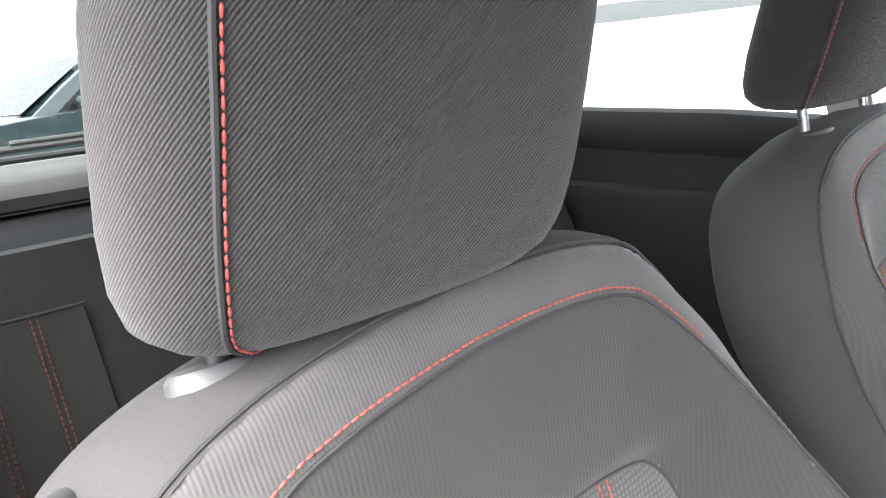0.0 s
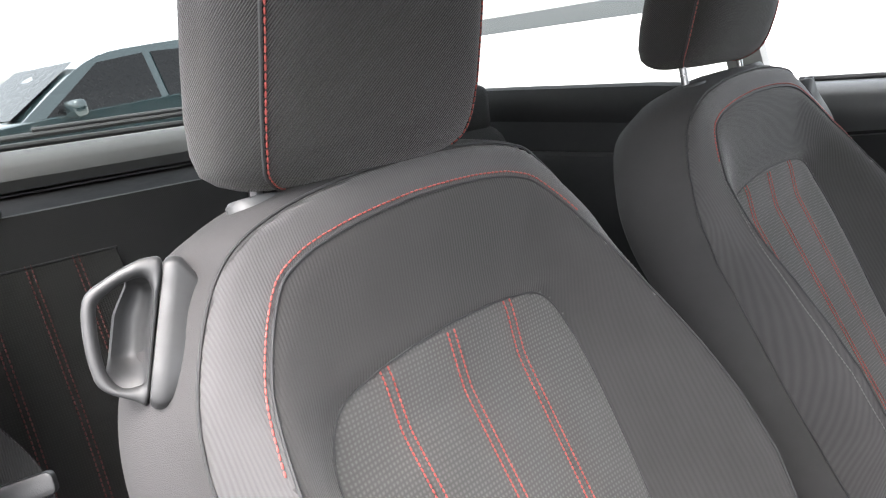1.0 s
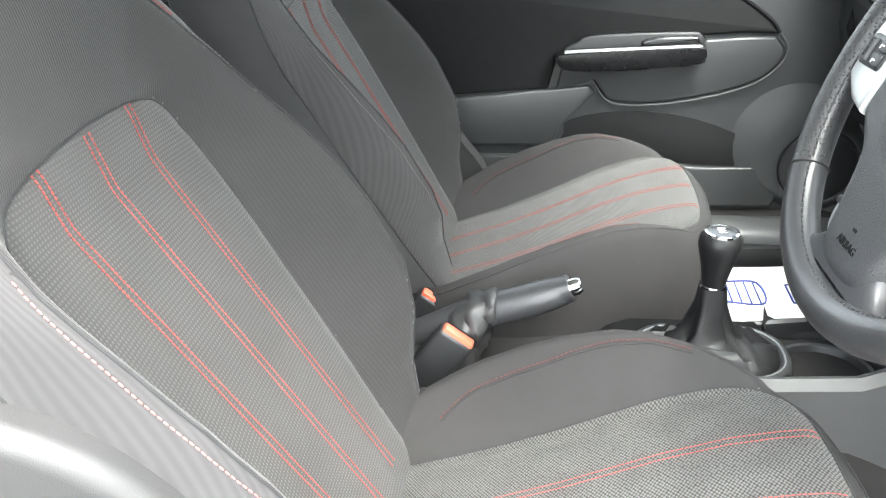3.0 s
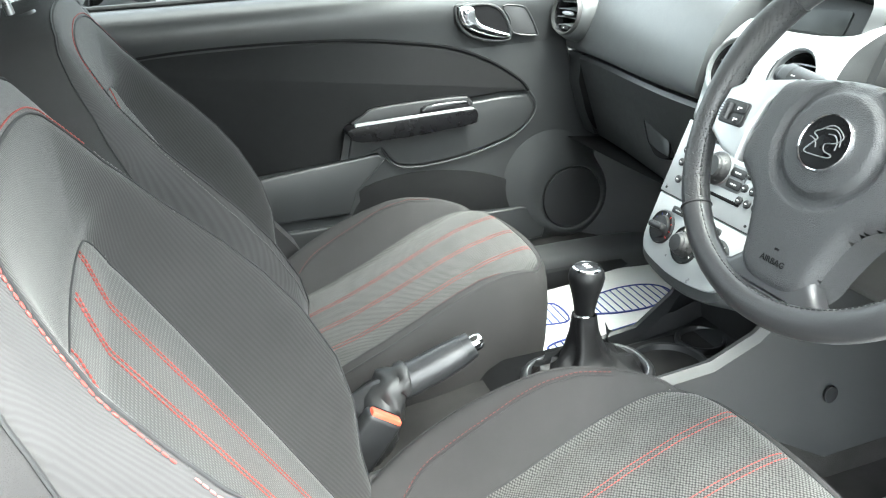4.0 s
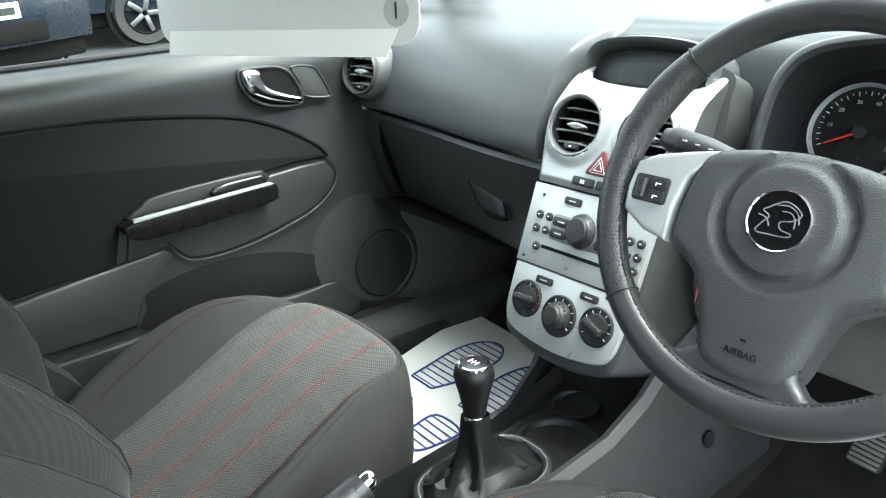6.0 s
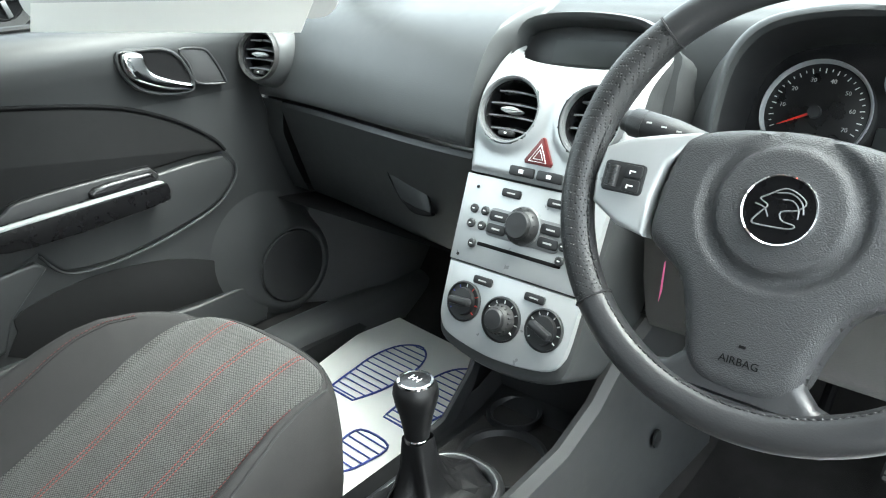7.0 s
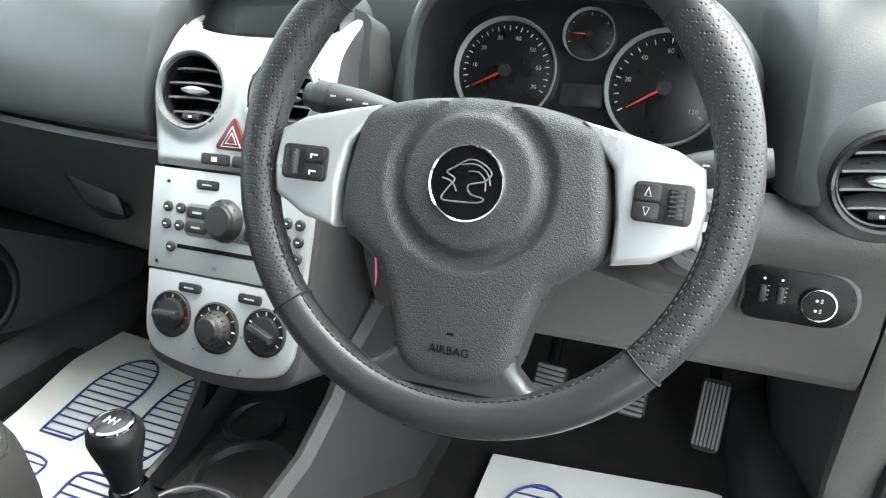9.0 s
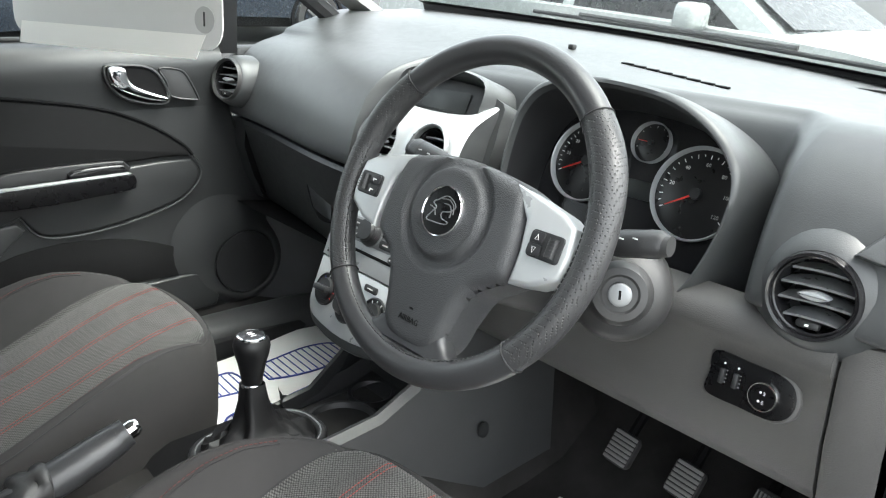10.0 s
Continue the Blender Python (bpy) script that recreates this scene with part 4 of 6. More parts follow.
    part("base", rbox(0.36, 0.36, 0.10, 0.02, Matrix.Translation((-0.25, 0, 0.12))), M_black, seat)
    for y in (-0.19, 0.19):
        part("rail", rbox(0.46, 0.03, 0.035, 0.006, Matrix.Translation((-0.26, y, 0.083))), M_black, seat)
    # recliner cover on the outer side
    cov = spline([(-0.06, -0.150), (0.10, -0.142), (0.25, -0.114), (0.33, -0.086), (0.375, -0.070), (0.394, -0.054), (0.393, -0.034), (0.378, -0.008), (0.356, 0.010), (0.315, 0.031), (0.27, 0.043), (0.20, 0.050), (0.08, 0.052), (-0.06, 0.048)], 5, True)
    cm = B @ Matrix(((VD.x, WD.x, 0, BX), (0, -s * 0.19, s, 0), (VD.z, WD.z, 0, BZ), (0, 0, 0, 1)))
    cover = part("side_cover", plate([(p[0], p[1]) for p in cov], 0.200, 0.257, 0.014, cm, 6), M_cover, seat, "grey moulded side cover marked for the airbag")
    line_ = spline([(0.13, -0.030), (0.24, -0.018), (0.310, -0.030), (0.338, -0.046), (0.340, -0.060), (0.325, -0.072)], 6)
    part("moulded_line", tube([cm @ Vector((p[0], p[1] + 0.006, 0.2569)) for p in line_], 0.0007, 5), M_black, cover)
    if s < 0:
        text("AIRBAG", 0.0085, cm @ Matrix.Translation((0.282, 0.004, 0.2572)) @ Matrix.Rotation(radians(-8), 4, 'Z') @ Matrix.Diagonal((-1, 1, 1, 1)), M_gasket, cover, "lettering")
    # tilt handle: mounting bar, a loop that stands out sideways, and a scooped cup behind it
    up_ = Vector((-0.13, -s * 0.34, 0.93)).normalized()
    out_ = Vector((-0.42, s * 0.86, 0.24))
    out_ = (out_ - up_ * out_.dot(up_)).normalized()
    rear_ = out_.cross(up_) * (1 if s < 0 else -1)
    org = Vector((-0.676, shift + s * 0.226, 0.745)) - rear_ * 0.010

    def at_handle(u, o, d):
        return tuple(org + up_ * u + out_ * o + rear_ * d)

    rim_ = spline([(-0.045, 0.012), (-0.044, 0.040), (-0.036, 0.056), (0.0, 0.060), (0.042, 0.058), (0.051, 0.046), (0.053, 0.016), (0.050, 0.004), (0.040, 0.001), (0.0, 0.000), (-0.034, 0.001), (-0.042, 0.004)], 5, True)
    mid = (0.004, 0.030)
    rows = [[at_handle(mid[0] + (p[0] - mid[0]) * k, o, mid[1] + (p[1] - mid[1]) * k - 0.012 * smooth((0.035 - p[0]) / 0.07)) for p in rim_] for k, o in ((0.70, -0.018), (0.985, -0.0035), (1.0, 0.0005), (0.985, 0.0040), (0.95, 0.0062), (0.88, 0.0068), (0.84, 0.0030), (0.5, -0.004))]
    part("handle_plate", grid(rows, wrap=True, cap=True), M_handle, seat)
    loop_o = spline([(0.0485, 0.0078), (0.0495, 0.0178), (0.043, 0.0294), (0.0328, 0.0421), (0.024, 0.0505), (0.0139, 0.0522), (-0.0023, 0.0498), (-0.0219, 0.0439), (-0.0345, 0.036), (-0.041, 0.016), (-0.0411, 0.0078), (-0.005, 0.0074), (0.0219, 0.0074)], 6, True)
    loop_i = spline([(0.032, 0.0135), (0.0369, 0.0185), (0.0339, 0.0269), (0.0268, 0.0365), (0.0181, 0.0433), (0.0071, 0.0428), (-0.0091, 0.0392), (-0.0243, 0.0337), (-0.0328, 0.0253), (-0.0321, 0.016), (-0.0264, 0.0110), (-0.0042, 0.0108), (0.0219, 0.0112)], 6, True)
    rows = []
    for po, pi in zip(loop_o, loop_i):
        rows.append([at_handle(po[0] + (pi[0] - po[0]) * k, po[1] + (pi[1] - po[1]) * k, d) for k, d in ((0.20, 0.0135), (0.03, 0.011), (0.0, 0.0065), (0.08, 0.0022), (0.25, 0.0004), (0.55, 0.0), (0.80, 0.0014), (0.97, 0.005), (1.0, 0.0085), (0.85, 0.0135))])
    part("tilt_handle", grid([list(r) for r in zip(*rows)], wrap=True), M_handle, seat, "satin grey seat tilt handle", sharp=60)
    cup = []
    for u in np.linspace(-0.0335, 0.0385, 19):
        e = max(1 - smooth((u + 0.0335) / 0.020), 1 - smooth((0.0385 - u) / 0.007)) * 0.85
        edge_ = 0.0365 - 0.30 * max(0.0, u - 0.012) - 6.0 * max(0.0, -0.012 - u) ** 2
        cup.append([at_handle(u, 0.010 + (edge_ - 0.010) * k, 0.004 + d * (1 - e)) for k, d in ((0.0, 0.002), (0.05, 0.010), (0.16, 0.020), (0.36, 0.027), (0.58, 0.028), (0.78, 0.024), (0.86, 0.021), (0.92, 0.0195), (0.98, 0.021), (1.0, 0.025), (0.9, 0.031))])
    part("handle_cup", grid(cup), M_handle, seat, "scooped finger cup", sharp=60)
    # headrest on two posts
    top = Vector(head)
    rows = [[top + Vector(p) for p in r] for r in headrest_geo()]
    hr = part("headrest", grid(rows, wrap=True, cap=True), M_cloth_head, seat, "rounded twill cloth headrest with red stitched seams", sharp=60)
    n = 56
    for k, sg in ((7 if s > 0 else 10, 1), (n - (7 if s < 0 else 10), -1)):
        line = spline([r[k] for r in rows], 6)
        line = [p + np.array((0.0008, 0.0008 * sg, 0)) for p in line]
        part("seam", tube(line, 0.0015, 6), M_seam, hr)
        q_ = [Vector(r[k]).lerp(Vector(r[k - sg]), 0.40) for r in rows]
        ctr = [sum((Vector(v) for v in r), Vector()) / n for r in rows]
        off = spline([a_ + (a_ - b_).normalized() * 0.0012 for a_, b_ in zip(q_, ctr)], 6)
        part("stitching", stitches(off, 0.0058, 0.0048, 0.0008), M_red, hr, "red thread", sharp=0)
    for y in guides:
        foot_ = B @ Vector(back_at(0, 0.600, 0.005))
        foot_ = Vector((foot_.x, top.y + y, foot_.z + 0.008 + (y + top.y - shift) * math.tan(radians(lean))))
        part("post", tube([foot_ + Vector((-0.005, 0, -0.06)), Vector((top.x + 0.015, top.y + y, top.z + 0.03))], 0.0055, 10), M_steel, seat, "dark steel headrest post")
        part("post_guide", lathe([(0.017, -0.016), (0.0165, 0.006), (0.0145, 0.0090), (0.0, 0.0090)], 24, Matrix.Translation(foot_) @ Matrix.Rotation(-RECL * 0.6, 4, 'Y'), (1, 1.5)), M_guide, seat)
    return seat


front_seat(pose(0, -0.365, 0.0), -1, "driver_seat", "charcoal cloth driver's seat with red double stitching", 2.3, 4.2, 0.0444, (-0.727, 0.003, 0.817))
front_seat(pose(-0.028, 0.300, 0.012), 1, "passenger_seat", "charcoal cloth passenger seat with red stitching, beside the handbrake", 0.0, 4.2, 0.044, (-0.752, 0.034, 0.838), (-0.083, 0.083))


# ---- rear bench ----
bench = thing("rear_bench", "rear bench seat with faint red stitching, cloth darkened as shade", "bench seat")
for y0, y1 in ((-0.66, 0.22), (0.22, 0.66)):
    rows = []
    for y in np.linspace(y0 + 0.004, y1 - 0.004, 12):
        e = min(y - y0, y1 - y)
        d = 0.02 * (1 - smooth(e / 0.04))
        rows.append([(-1.30 - d, y, 0.30), (-1.33 - d, y, 0.42), (-1.40 - d, y, 0.58), (-1.47 - d, y, 0.70), (-1.51, y, 0.735 - d), (-1.57, y, 0.73 - d), (-1.60, y, 0.66), (-1.45, y, 0.28)])
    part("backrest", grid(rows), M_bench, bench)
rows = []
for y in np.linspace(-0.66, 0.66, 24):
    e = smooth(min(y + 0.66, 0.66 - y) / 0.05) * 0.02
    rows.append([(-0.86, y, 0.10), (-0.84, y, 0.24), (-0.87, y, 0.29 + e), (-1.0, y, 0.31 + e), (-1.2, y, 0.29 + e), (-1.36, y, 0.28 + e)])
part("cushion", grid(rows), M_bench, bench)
for yc in (-0.465, 0.465):
    face = [(-1.297, 0.31), (-1.327, 0.42), (-1.397, 0.58), (-1.440, 0.665)]
    fl_ = spline([(x, 0.0, z) for x, z in face], 6)
    pan = [[(q[0] + 0.0035 - 0.006 * (abs(k) > 0.99), yc + k * 0.132, q[2]) for k in (-1.0, -0.98, -0.5, 0.0, 0.5, 0.98, 1.0)] for q in fl_]
    part("centre_panel", grid(pan), M_benchmesh, bench, "knitted centre panel darkened as shade")
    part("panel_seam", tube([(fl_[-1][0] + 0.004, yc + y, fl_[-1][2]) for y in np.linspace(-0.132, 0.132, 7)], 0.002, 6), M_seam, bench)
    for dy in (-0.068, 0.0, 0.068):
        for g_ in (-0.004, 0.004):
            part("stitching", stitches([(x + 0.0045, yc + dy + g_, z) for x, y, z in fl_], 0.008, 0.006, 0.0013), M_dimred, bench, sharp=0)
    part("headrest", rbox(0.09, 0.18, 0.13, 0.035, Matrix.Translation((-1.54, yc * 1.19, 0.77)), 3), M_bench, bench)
part("parcel_shelf", slab(-2.06, -1.58, -0.66, 0.66, 0.69, 0.71, 0.006), M_dark, kind="structure", label="black parcel shelf behind the rear bench", category="shelf")

rb = thing("rear_belt_buckle", "black rear seat belt buckle with red button", "seat belt buckle")
rm = Matrix.Translation((-1.20, -0.345, 0.345)) @ Matrix.Rotation(radians(35), 4, 'Y')
part("casing", rbox(0.024, 0.05, 0.07, 0.006, rm), M_black, rb)
part("release_button", rbox(0.016, 0.040, 0.01, 0.002, rm @ Matrix.Translation((0, 0, 0.034))), M_orange, rb, "red release button")

# driver's seat belt hanging from the pillar
belt = thing("seat_belt", "black seat belt webbing hanging along the pillar", "seat belt")
bp_ = spline([(-0.955, -0.690, 1.02), (-0.955, -0.682, 0.80), (-0.950, -0.655, 0.67), (-0.942, -0.612, 0.565), (-0.896, -0.620, 0.462), (-0.86, -0.632, 0.30), (-0.85, -0.645, 0.12)], 8)
wide = Vector((0.5, 0.85, 0.05)).normalized()
g_ = grid([[tuple(Vector(p) + wide * a + Vector((0.85, -0.5, 0)).normalized() * b) for a, b in ((-0.023, 0), (0.023, 0), (0.023, 0.0016), (-0.023, 0.0016))] for p in bp_], wrap=True, cap=True)
part("webbing", g_, M_webbing, belt)
tm = frame_of((-0.940, -0.613, 0.560), (0.5, 0.85, 0.15), (0.85, -0.5, 0.25))
part("tongue", plate(rrect(0.062, 0.022, 0.006, 4), 0.0, 0.010, 0.002, tm), M_black, belt, "black belt tongue")
part("tongue_blade", plate(rrect(0.028, 0.022, 0.004, 3, 0, -0.020), 0.003, 0.006, 0.001, tm), M_steel, belt, "steel blade")


# ---- dashboard ----
dash = thing("dashboard", "charcoal moulded dashboard with soft grained upper pad", "dashboard")


def ledge_x(y):
    if y > 0.1:
        return 0.195 + 0.070 * smooth((y - 0.10) / 0.62)
    if y < -0.1:
        return 0.200
    return 0.195


def top_profile(y):
    e = (y / 0.70) ** 2
    xl = ledge_x(y)
    rec = smooth((0.128 - y) / 0.012) * smooth((y + 0.578) / 0.060)
    p = [(0.97 - 0.16 * e, 0.833 - 0.012 * e), (0.75, 0.832 - 0.014 * e), (0.58, 0.826 - 0.012 * e), (0.44, 0.815 - 0.01 * e)]
    p = [(x, z + ROLL * y * smooth((x - 0.36) / 0.20)) for x, z in p]
    a = [(xl + 0.150, 0.803), (xl + 0.085, 0.783), (xl + 0.045, 0.752), (xl + 0.020, 0.710), (xl + 0.006, 0.670), (xl, 0.640), (xl + 0.006, 0.629), (xl + 0.03, 0.622)]
    b = [(0.405, 0.806), (0.385, 0.798), (0.365, 0.785), (0.350, 0.740), (0.345, 0.690), (0.342, 0.640), (0.342, 0.629), (0.345, 0.622)]
    p += [(u[0] * (1 - rec) + v[0] * rec, u[1] * (1 - rec) + v[1] * rec) for u, v in zip(a, b)]
    return [(q[0], q[1]) for q in spline(p, 4)]


ys = list(np.linspace(-0.715, 0.715, 60)) + [0.128, 0.125, 0.122, 0.119, 0.116, -0.53, -0.54, -0.55, -0.56, -0.57, -0.58, -0.59]
ys += list(np.arange(-0.680, -0.595, 0.003))


def mouth(x, y, z):
    """Sinks the pad behind the round vent at the driver's end."""
    return (x + 0.060 * (x < 0.30) * (math.hypot(y + 0.638, z - 0.660) < 0.037), y, z)


part("upper_pad", grid([[mouth(x, y, z) for x, z in top_profile(y)] for y in sorted(ys)]), M_dash, dash, sharp=60)
for y in (-0.715, 0.715):
    pr = top_profile(y)
    part("end_cap", Geo().add([(x, y, z) for x, z in pr] + [(0.9, y, 0.62)], [tuple(range(len(pr) + 1))]), M_dash, dash)


def band(y0, y1, prof, n=20):
    """A panel across the dash: prof gives (x offset from the ledge, z)."""
    return grid([[(ledge_x(y) + dx, y, z) for dx, z in prof] for y in np.linspace(y0, y1, n)])


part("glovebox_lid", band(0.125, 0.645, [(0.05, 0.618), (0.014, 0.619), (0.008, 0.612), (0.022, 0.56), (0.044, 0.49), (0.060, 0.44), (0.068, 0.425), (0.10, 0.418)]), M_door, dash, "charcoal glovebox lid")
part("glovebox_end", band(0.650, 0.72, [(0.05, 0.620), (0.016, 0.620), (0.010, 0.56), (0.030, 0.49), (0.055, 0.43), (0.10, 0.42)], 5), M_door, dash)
gm = frame_of((0.2415, 0.288, 0.525), (0, -1, 0), (-0.95, 0.02, 0.30))
lt = spline([(-0.050, 0.022), (-0.030, 0.031), (0.005, 0.030), (0.034, 0.012), (0.056, -0.028), (0.020, -0.026), (-0.008, -0.020), (-0.034, 0.002)], 4, True)
part("glovebox_latch", plate(lt, -0.02, 0.003, 0.003, gm), M_door, dash, "moulded glovebox latch")
part("latch_gap", tube([gm @ Vector((p[0] * 1.02, p[1] * 1.02, 0.0015)) for p in lt], 0.0020, 5, closed=True), M_dark, dash)
# raised dark plate paints the shade of the finger recess
part("latch_recess_shade", plate(spline([(-0.008, -0.018), (0.022, -0.024), (0.054, -0.026), (0.050, -0.034), (0.016, -0.034)], 3, True), -0.01, 0.0034, 0.002, gm), M_dark, dash)
# near-black sheet paints in the shade beneath the dash
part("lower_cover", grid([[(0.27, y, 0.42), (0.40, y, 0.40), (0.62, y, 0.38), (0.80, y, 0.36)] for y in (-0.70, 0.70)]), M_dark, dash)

# driver's lower trim with ledge and switch panel
kn = []
for y in np.linspace(-0.668, -0.135, 26):
    kn.append([(0.24, y, 0.625), (0.212, y, 0.618), (0.200, y, 0.602), (0.203, y, 0.585), (0.215, y, 0.575), (0.222, y, 0.50), (0.238, y, 0.44), (0.252, y, 0.418), (0.30, y, 0.405)])
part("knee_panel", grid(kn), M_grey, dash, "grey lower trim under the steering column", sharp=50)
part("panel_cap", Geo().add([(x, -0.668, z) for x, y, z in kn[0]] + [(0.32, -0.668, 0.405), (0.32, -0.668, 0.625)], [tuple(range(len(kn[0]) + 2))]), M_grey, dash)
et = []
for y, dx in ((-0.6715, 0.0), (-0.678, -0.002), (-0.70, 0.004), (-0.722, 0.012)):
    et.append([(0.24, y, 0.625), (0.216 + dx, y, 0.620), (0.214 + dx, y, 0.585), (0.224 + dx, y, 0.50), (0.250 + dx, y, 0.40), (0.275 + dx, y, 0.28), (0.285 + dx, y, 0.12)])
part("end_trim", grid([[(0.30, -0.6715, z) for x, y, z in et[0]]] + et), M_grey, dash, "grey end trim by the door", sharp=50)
sm = frame_of((0.2165, -0.603, 0.536), (0.0, -1, 0), (-0.985, 0, 0.17)) @ Matrix.Diagonal((0.74, 0.76, 0.85, 1))
part("switch_surround", plate(spline([(-0.077, 0.036), (-0.02, 0.037), (0.025, 0.036), (0.050, 0.024), (0.058, -0.001), (0.050, -0.026), (0.025, -0.038), (-0.02, -0.038), (-0.077, -0.036), (-0.0795, 0.0)], 5, True), -0.01, 0.006, 0.004, sm), M_grey, dash)
swp = part("light_switch_panel", plate(spline([(-0.073, 0.032), (-0.02, 0.0335), (0.023, 0.032), (0.045, 0.021), (0.0525, -0.001), (0.045, -0.023), (0.023, -0.034), (-0.02, -0.0345), (-0.073, -0.032), (-0.075, 0.0)], 5, True), -0.01, 0.0085, 0.001, sm), M_piano, dash, "black lighting switch panel")
part("rotary_ring", lathe([(0.0218, 0.008), (0.0216, 0.014), (0.0203, 0.0165), (0.0190, 0.0165), (0.0188, 0.012)], 32, sm @ Matrix.Translation((0.010, -0.004, 0))), M_chrome, swp, "chrome ring")
part("rotary_knob", lathe([(0.0186, 0.008), (0.0184, 0.0150), (0.0175, 0.0160), (0.0, 0.0160)], 32, sm @ Matrix.Translation((0.010, -0.004, 0))), M_piano, swp)
for k, (x, y) in enumerate(((-0.055, 0.004), (-0.034, 0.004))):
    part("thumbwheel", rbox(0.008, 0.022, 0.006, 0.002, sm @ Matrix.Translation((x, y - 0.004, 0.010))), M_black, swp)
    for j in range(4):
        part("marking", rbox(0.002, 0.0007, 0.0004, 0, sm @ Matrix.Translation((x + 0.006, y - 0.012 + j * 0.006, 0.0088))), M_white, swp)
    part("marking", plate(circle(0.0016, 10), 0.0085, 0.0088, 0, sm @ Matrix.Translation((x, y + 0.015, 0))), M_white, swp)
for y in (0.006, -0.007):
    part("marking", plate(circle(0.0018, 10, -0.003), 0.0160, 0.0164, 0, sm @ Matrix.Translation((0.010, y - 0.004, 0))), M_white, swp)
    for j in (-1, 0, 1):
        part("marking", rbox(0.003, 0.0006, 0.0004, 0, sm @ Matrix.Translation((0.0125, y - 0.004 + j * 0.002, 0.0163))), M_white, swp)


def round_vent(m, r, parent_name, label, bezel, depth=0.05, squash=(1, 1)):
    v = thing(parent_name, label, "air vent", group="round air vents")
    part("bezel", lathe([(r, -0.012), (r, 0.004), (r * 0.96, 0.009), (r * 0.90, 0.008), (r * 0.87, 0.0), (r * 0.86, -depth)], 40, m, squash), bezel, v)
    part("inner_ring", lathe([(r * 0.865, 0.002), (r * 0.83, 0.001), (r * 0.81, -0.006), (r * 0.80, -depth)], 40, m, squash), M_glossblack, v)
    part("back", lathe([(0.0, -depth * 0.9), (r * 0.84, -depth * 0.9)], 24, m, squash), M_dark, v)
    for k in (-1.35, -0.45, 0.45, 1.35):
        y = k * r * 0.40
        hw = math.sqrt(max(0.0, (r * 0.80) ** 2 - y * y)) * squash[0] * 0.98
        sl = [[(x, y * squash[1] - dz * (0.22 if k < 1 else 0.10) * (1 - 0.7 * (x / hw) ** 2) + 0.0015 * (1 - (x / hw) ** 2), dz - 0.004) for dz in (-0.026, -0.013, 0.0)] for x in np.linspace(-hw, hw, 9)]
        top = grid(sl)
        bot = grid([[(a, b - 0.0022, c) for a, b, c in row] for row in sl])
        front = grid([[row[-1], (row[-1][0], row[-1][1] - 0.0022, row[-1][2])] for row in sl])
        part("slat", join(top, bot, front).moved(m), M_slat, v)
    part("thumb_tab", plate(spline([(-r * 0.34, 0), (-r * 0.12, r * 0.09), (r * 0.12, r * 0.09), (r * 0.34, 0), (r * 0.12, -r * 0.09), (-r * 0.12, -r * 0.09)], 4, True), -0.008, 0.004, 0.002, m), M_silver, v, "silver vent tab")
    part("thumbwheel", rbox(r * 0.5, r * 0.16, 0.008, 0.002, m @ Matrix.Translation((0, -r * 0.66 * squash[1], -0.002))), M_black, v)
    part("marking", rbox(r * 0.08, r * 0.05, 0.001, 0, m @ Matrix.Translation((0, -r * 0.66 * squash[1], 0.0025))), M_white, v)
    return v


mR = frame_of((0.200, -0.638, 0.660), (0, -1, 0.05), (-0.955, -0.02, 0.10))
part("vent_pod", lathe([(0.074, -0.034), (0.062, -0.016), (0.052, -0.004), (0.0445, 0.0)], 40, mR), M_dash, dash)
round_vent(mR, 0.0440, "air_vent", "round black air vent with silver tab and gloss bezel", M_glossblack)
mP = frame_of((0.238, 0.645, 0.712), (0, -1, 0), (-0.93, -0.20, 0.20))
part("vent_pod", lathe([(0.060, -0.05), (0.055, -0.018), (0.050, -0.003), (0.0465, 0.0)], 40, mP), M_dash, dash)
round_vent(mP, 0.046, "air_vent", "round black air vent beside the passenger door", M_cover)
# triangular side-window vent on the driver's end, demister slots on top
mt = frame_of((0.220, -0.697, 0.726), (0, -1, 0), (-0.85, -0.35, 0.30))
tv = thing("side_demister", "small triangular black demister outlet", "air vent")
part("surround", plate([(-0.035, -0.022), (0.035, -0.030), (0.030, 0.030), (0.005, 0.034)], -0.015, 0.005, 0.003, mt), M_dash, tv)
for j in range(4):
    part("slat", rbox(0.040 - 0.006 * abs(j - 1), 0.006, 0.006, 0.001, mt @ Matrix.Translation((0.006, -0.018 + 0.011 * j, 0.005))), M_black, tv)


def dash_z(x, y):
    pr = sorted(top_profile(y)[:30])
    return float(np.interp(x, [q[0] for q in pr], [q[1] for q in pr]))


slots = [(0.566 - 0.026 * t - 0.008 * t * t, -0.137 - 0.215 * t) for t in np.linspace(0, 1, 9)]
slots = [Vector((x, y, dash_z(x, y) + 0.0012)) for x, y in slots]
for p, q in zip(slots, slots[1:]):
    part("demister_slot", rbox((q - p).length * 0.88, 0.006, 0.003, 0.0005, frame_of((p + q) / 2, q - p, (-0.10, 0, 1))), M_dark, dash)
part("sun_sensor", rbox(0.013, 0.012, 0.010, 0.003, Matrix.Translation((0.600, -0.003, dash_z(0.600, -0.003) + 0.004))), M_black, dash)

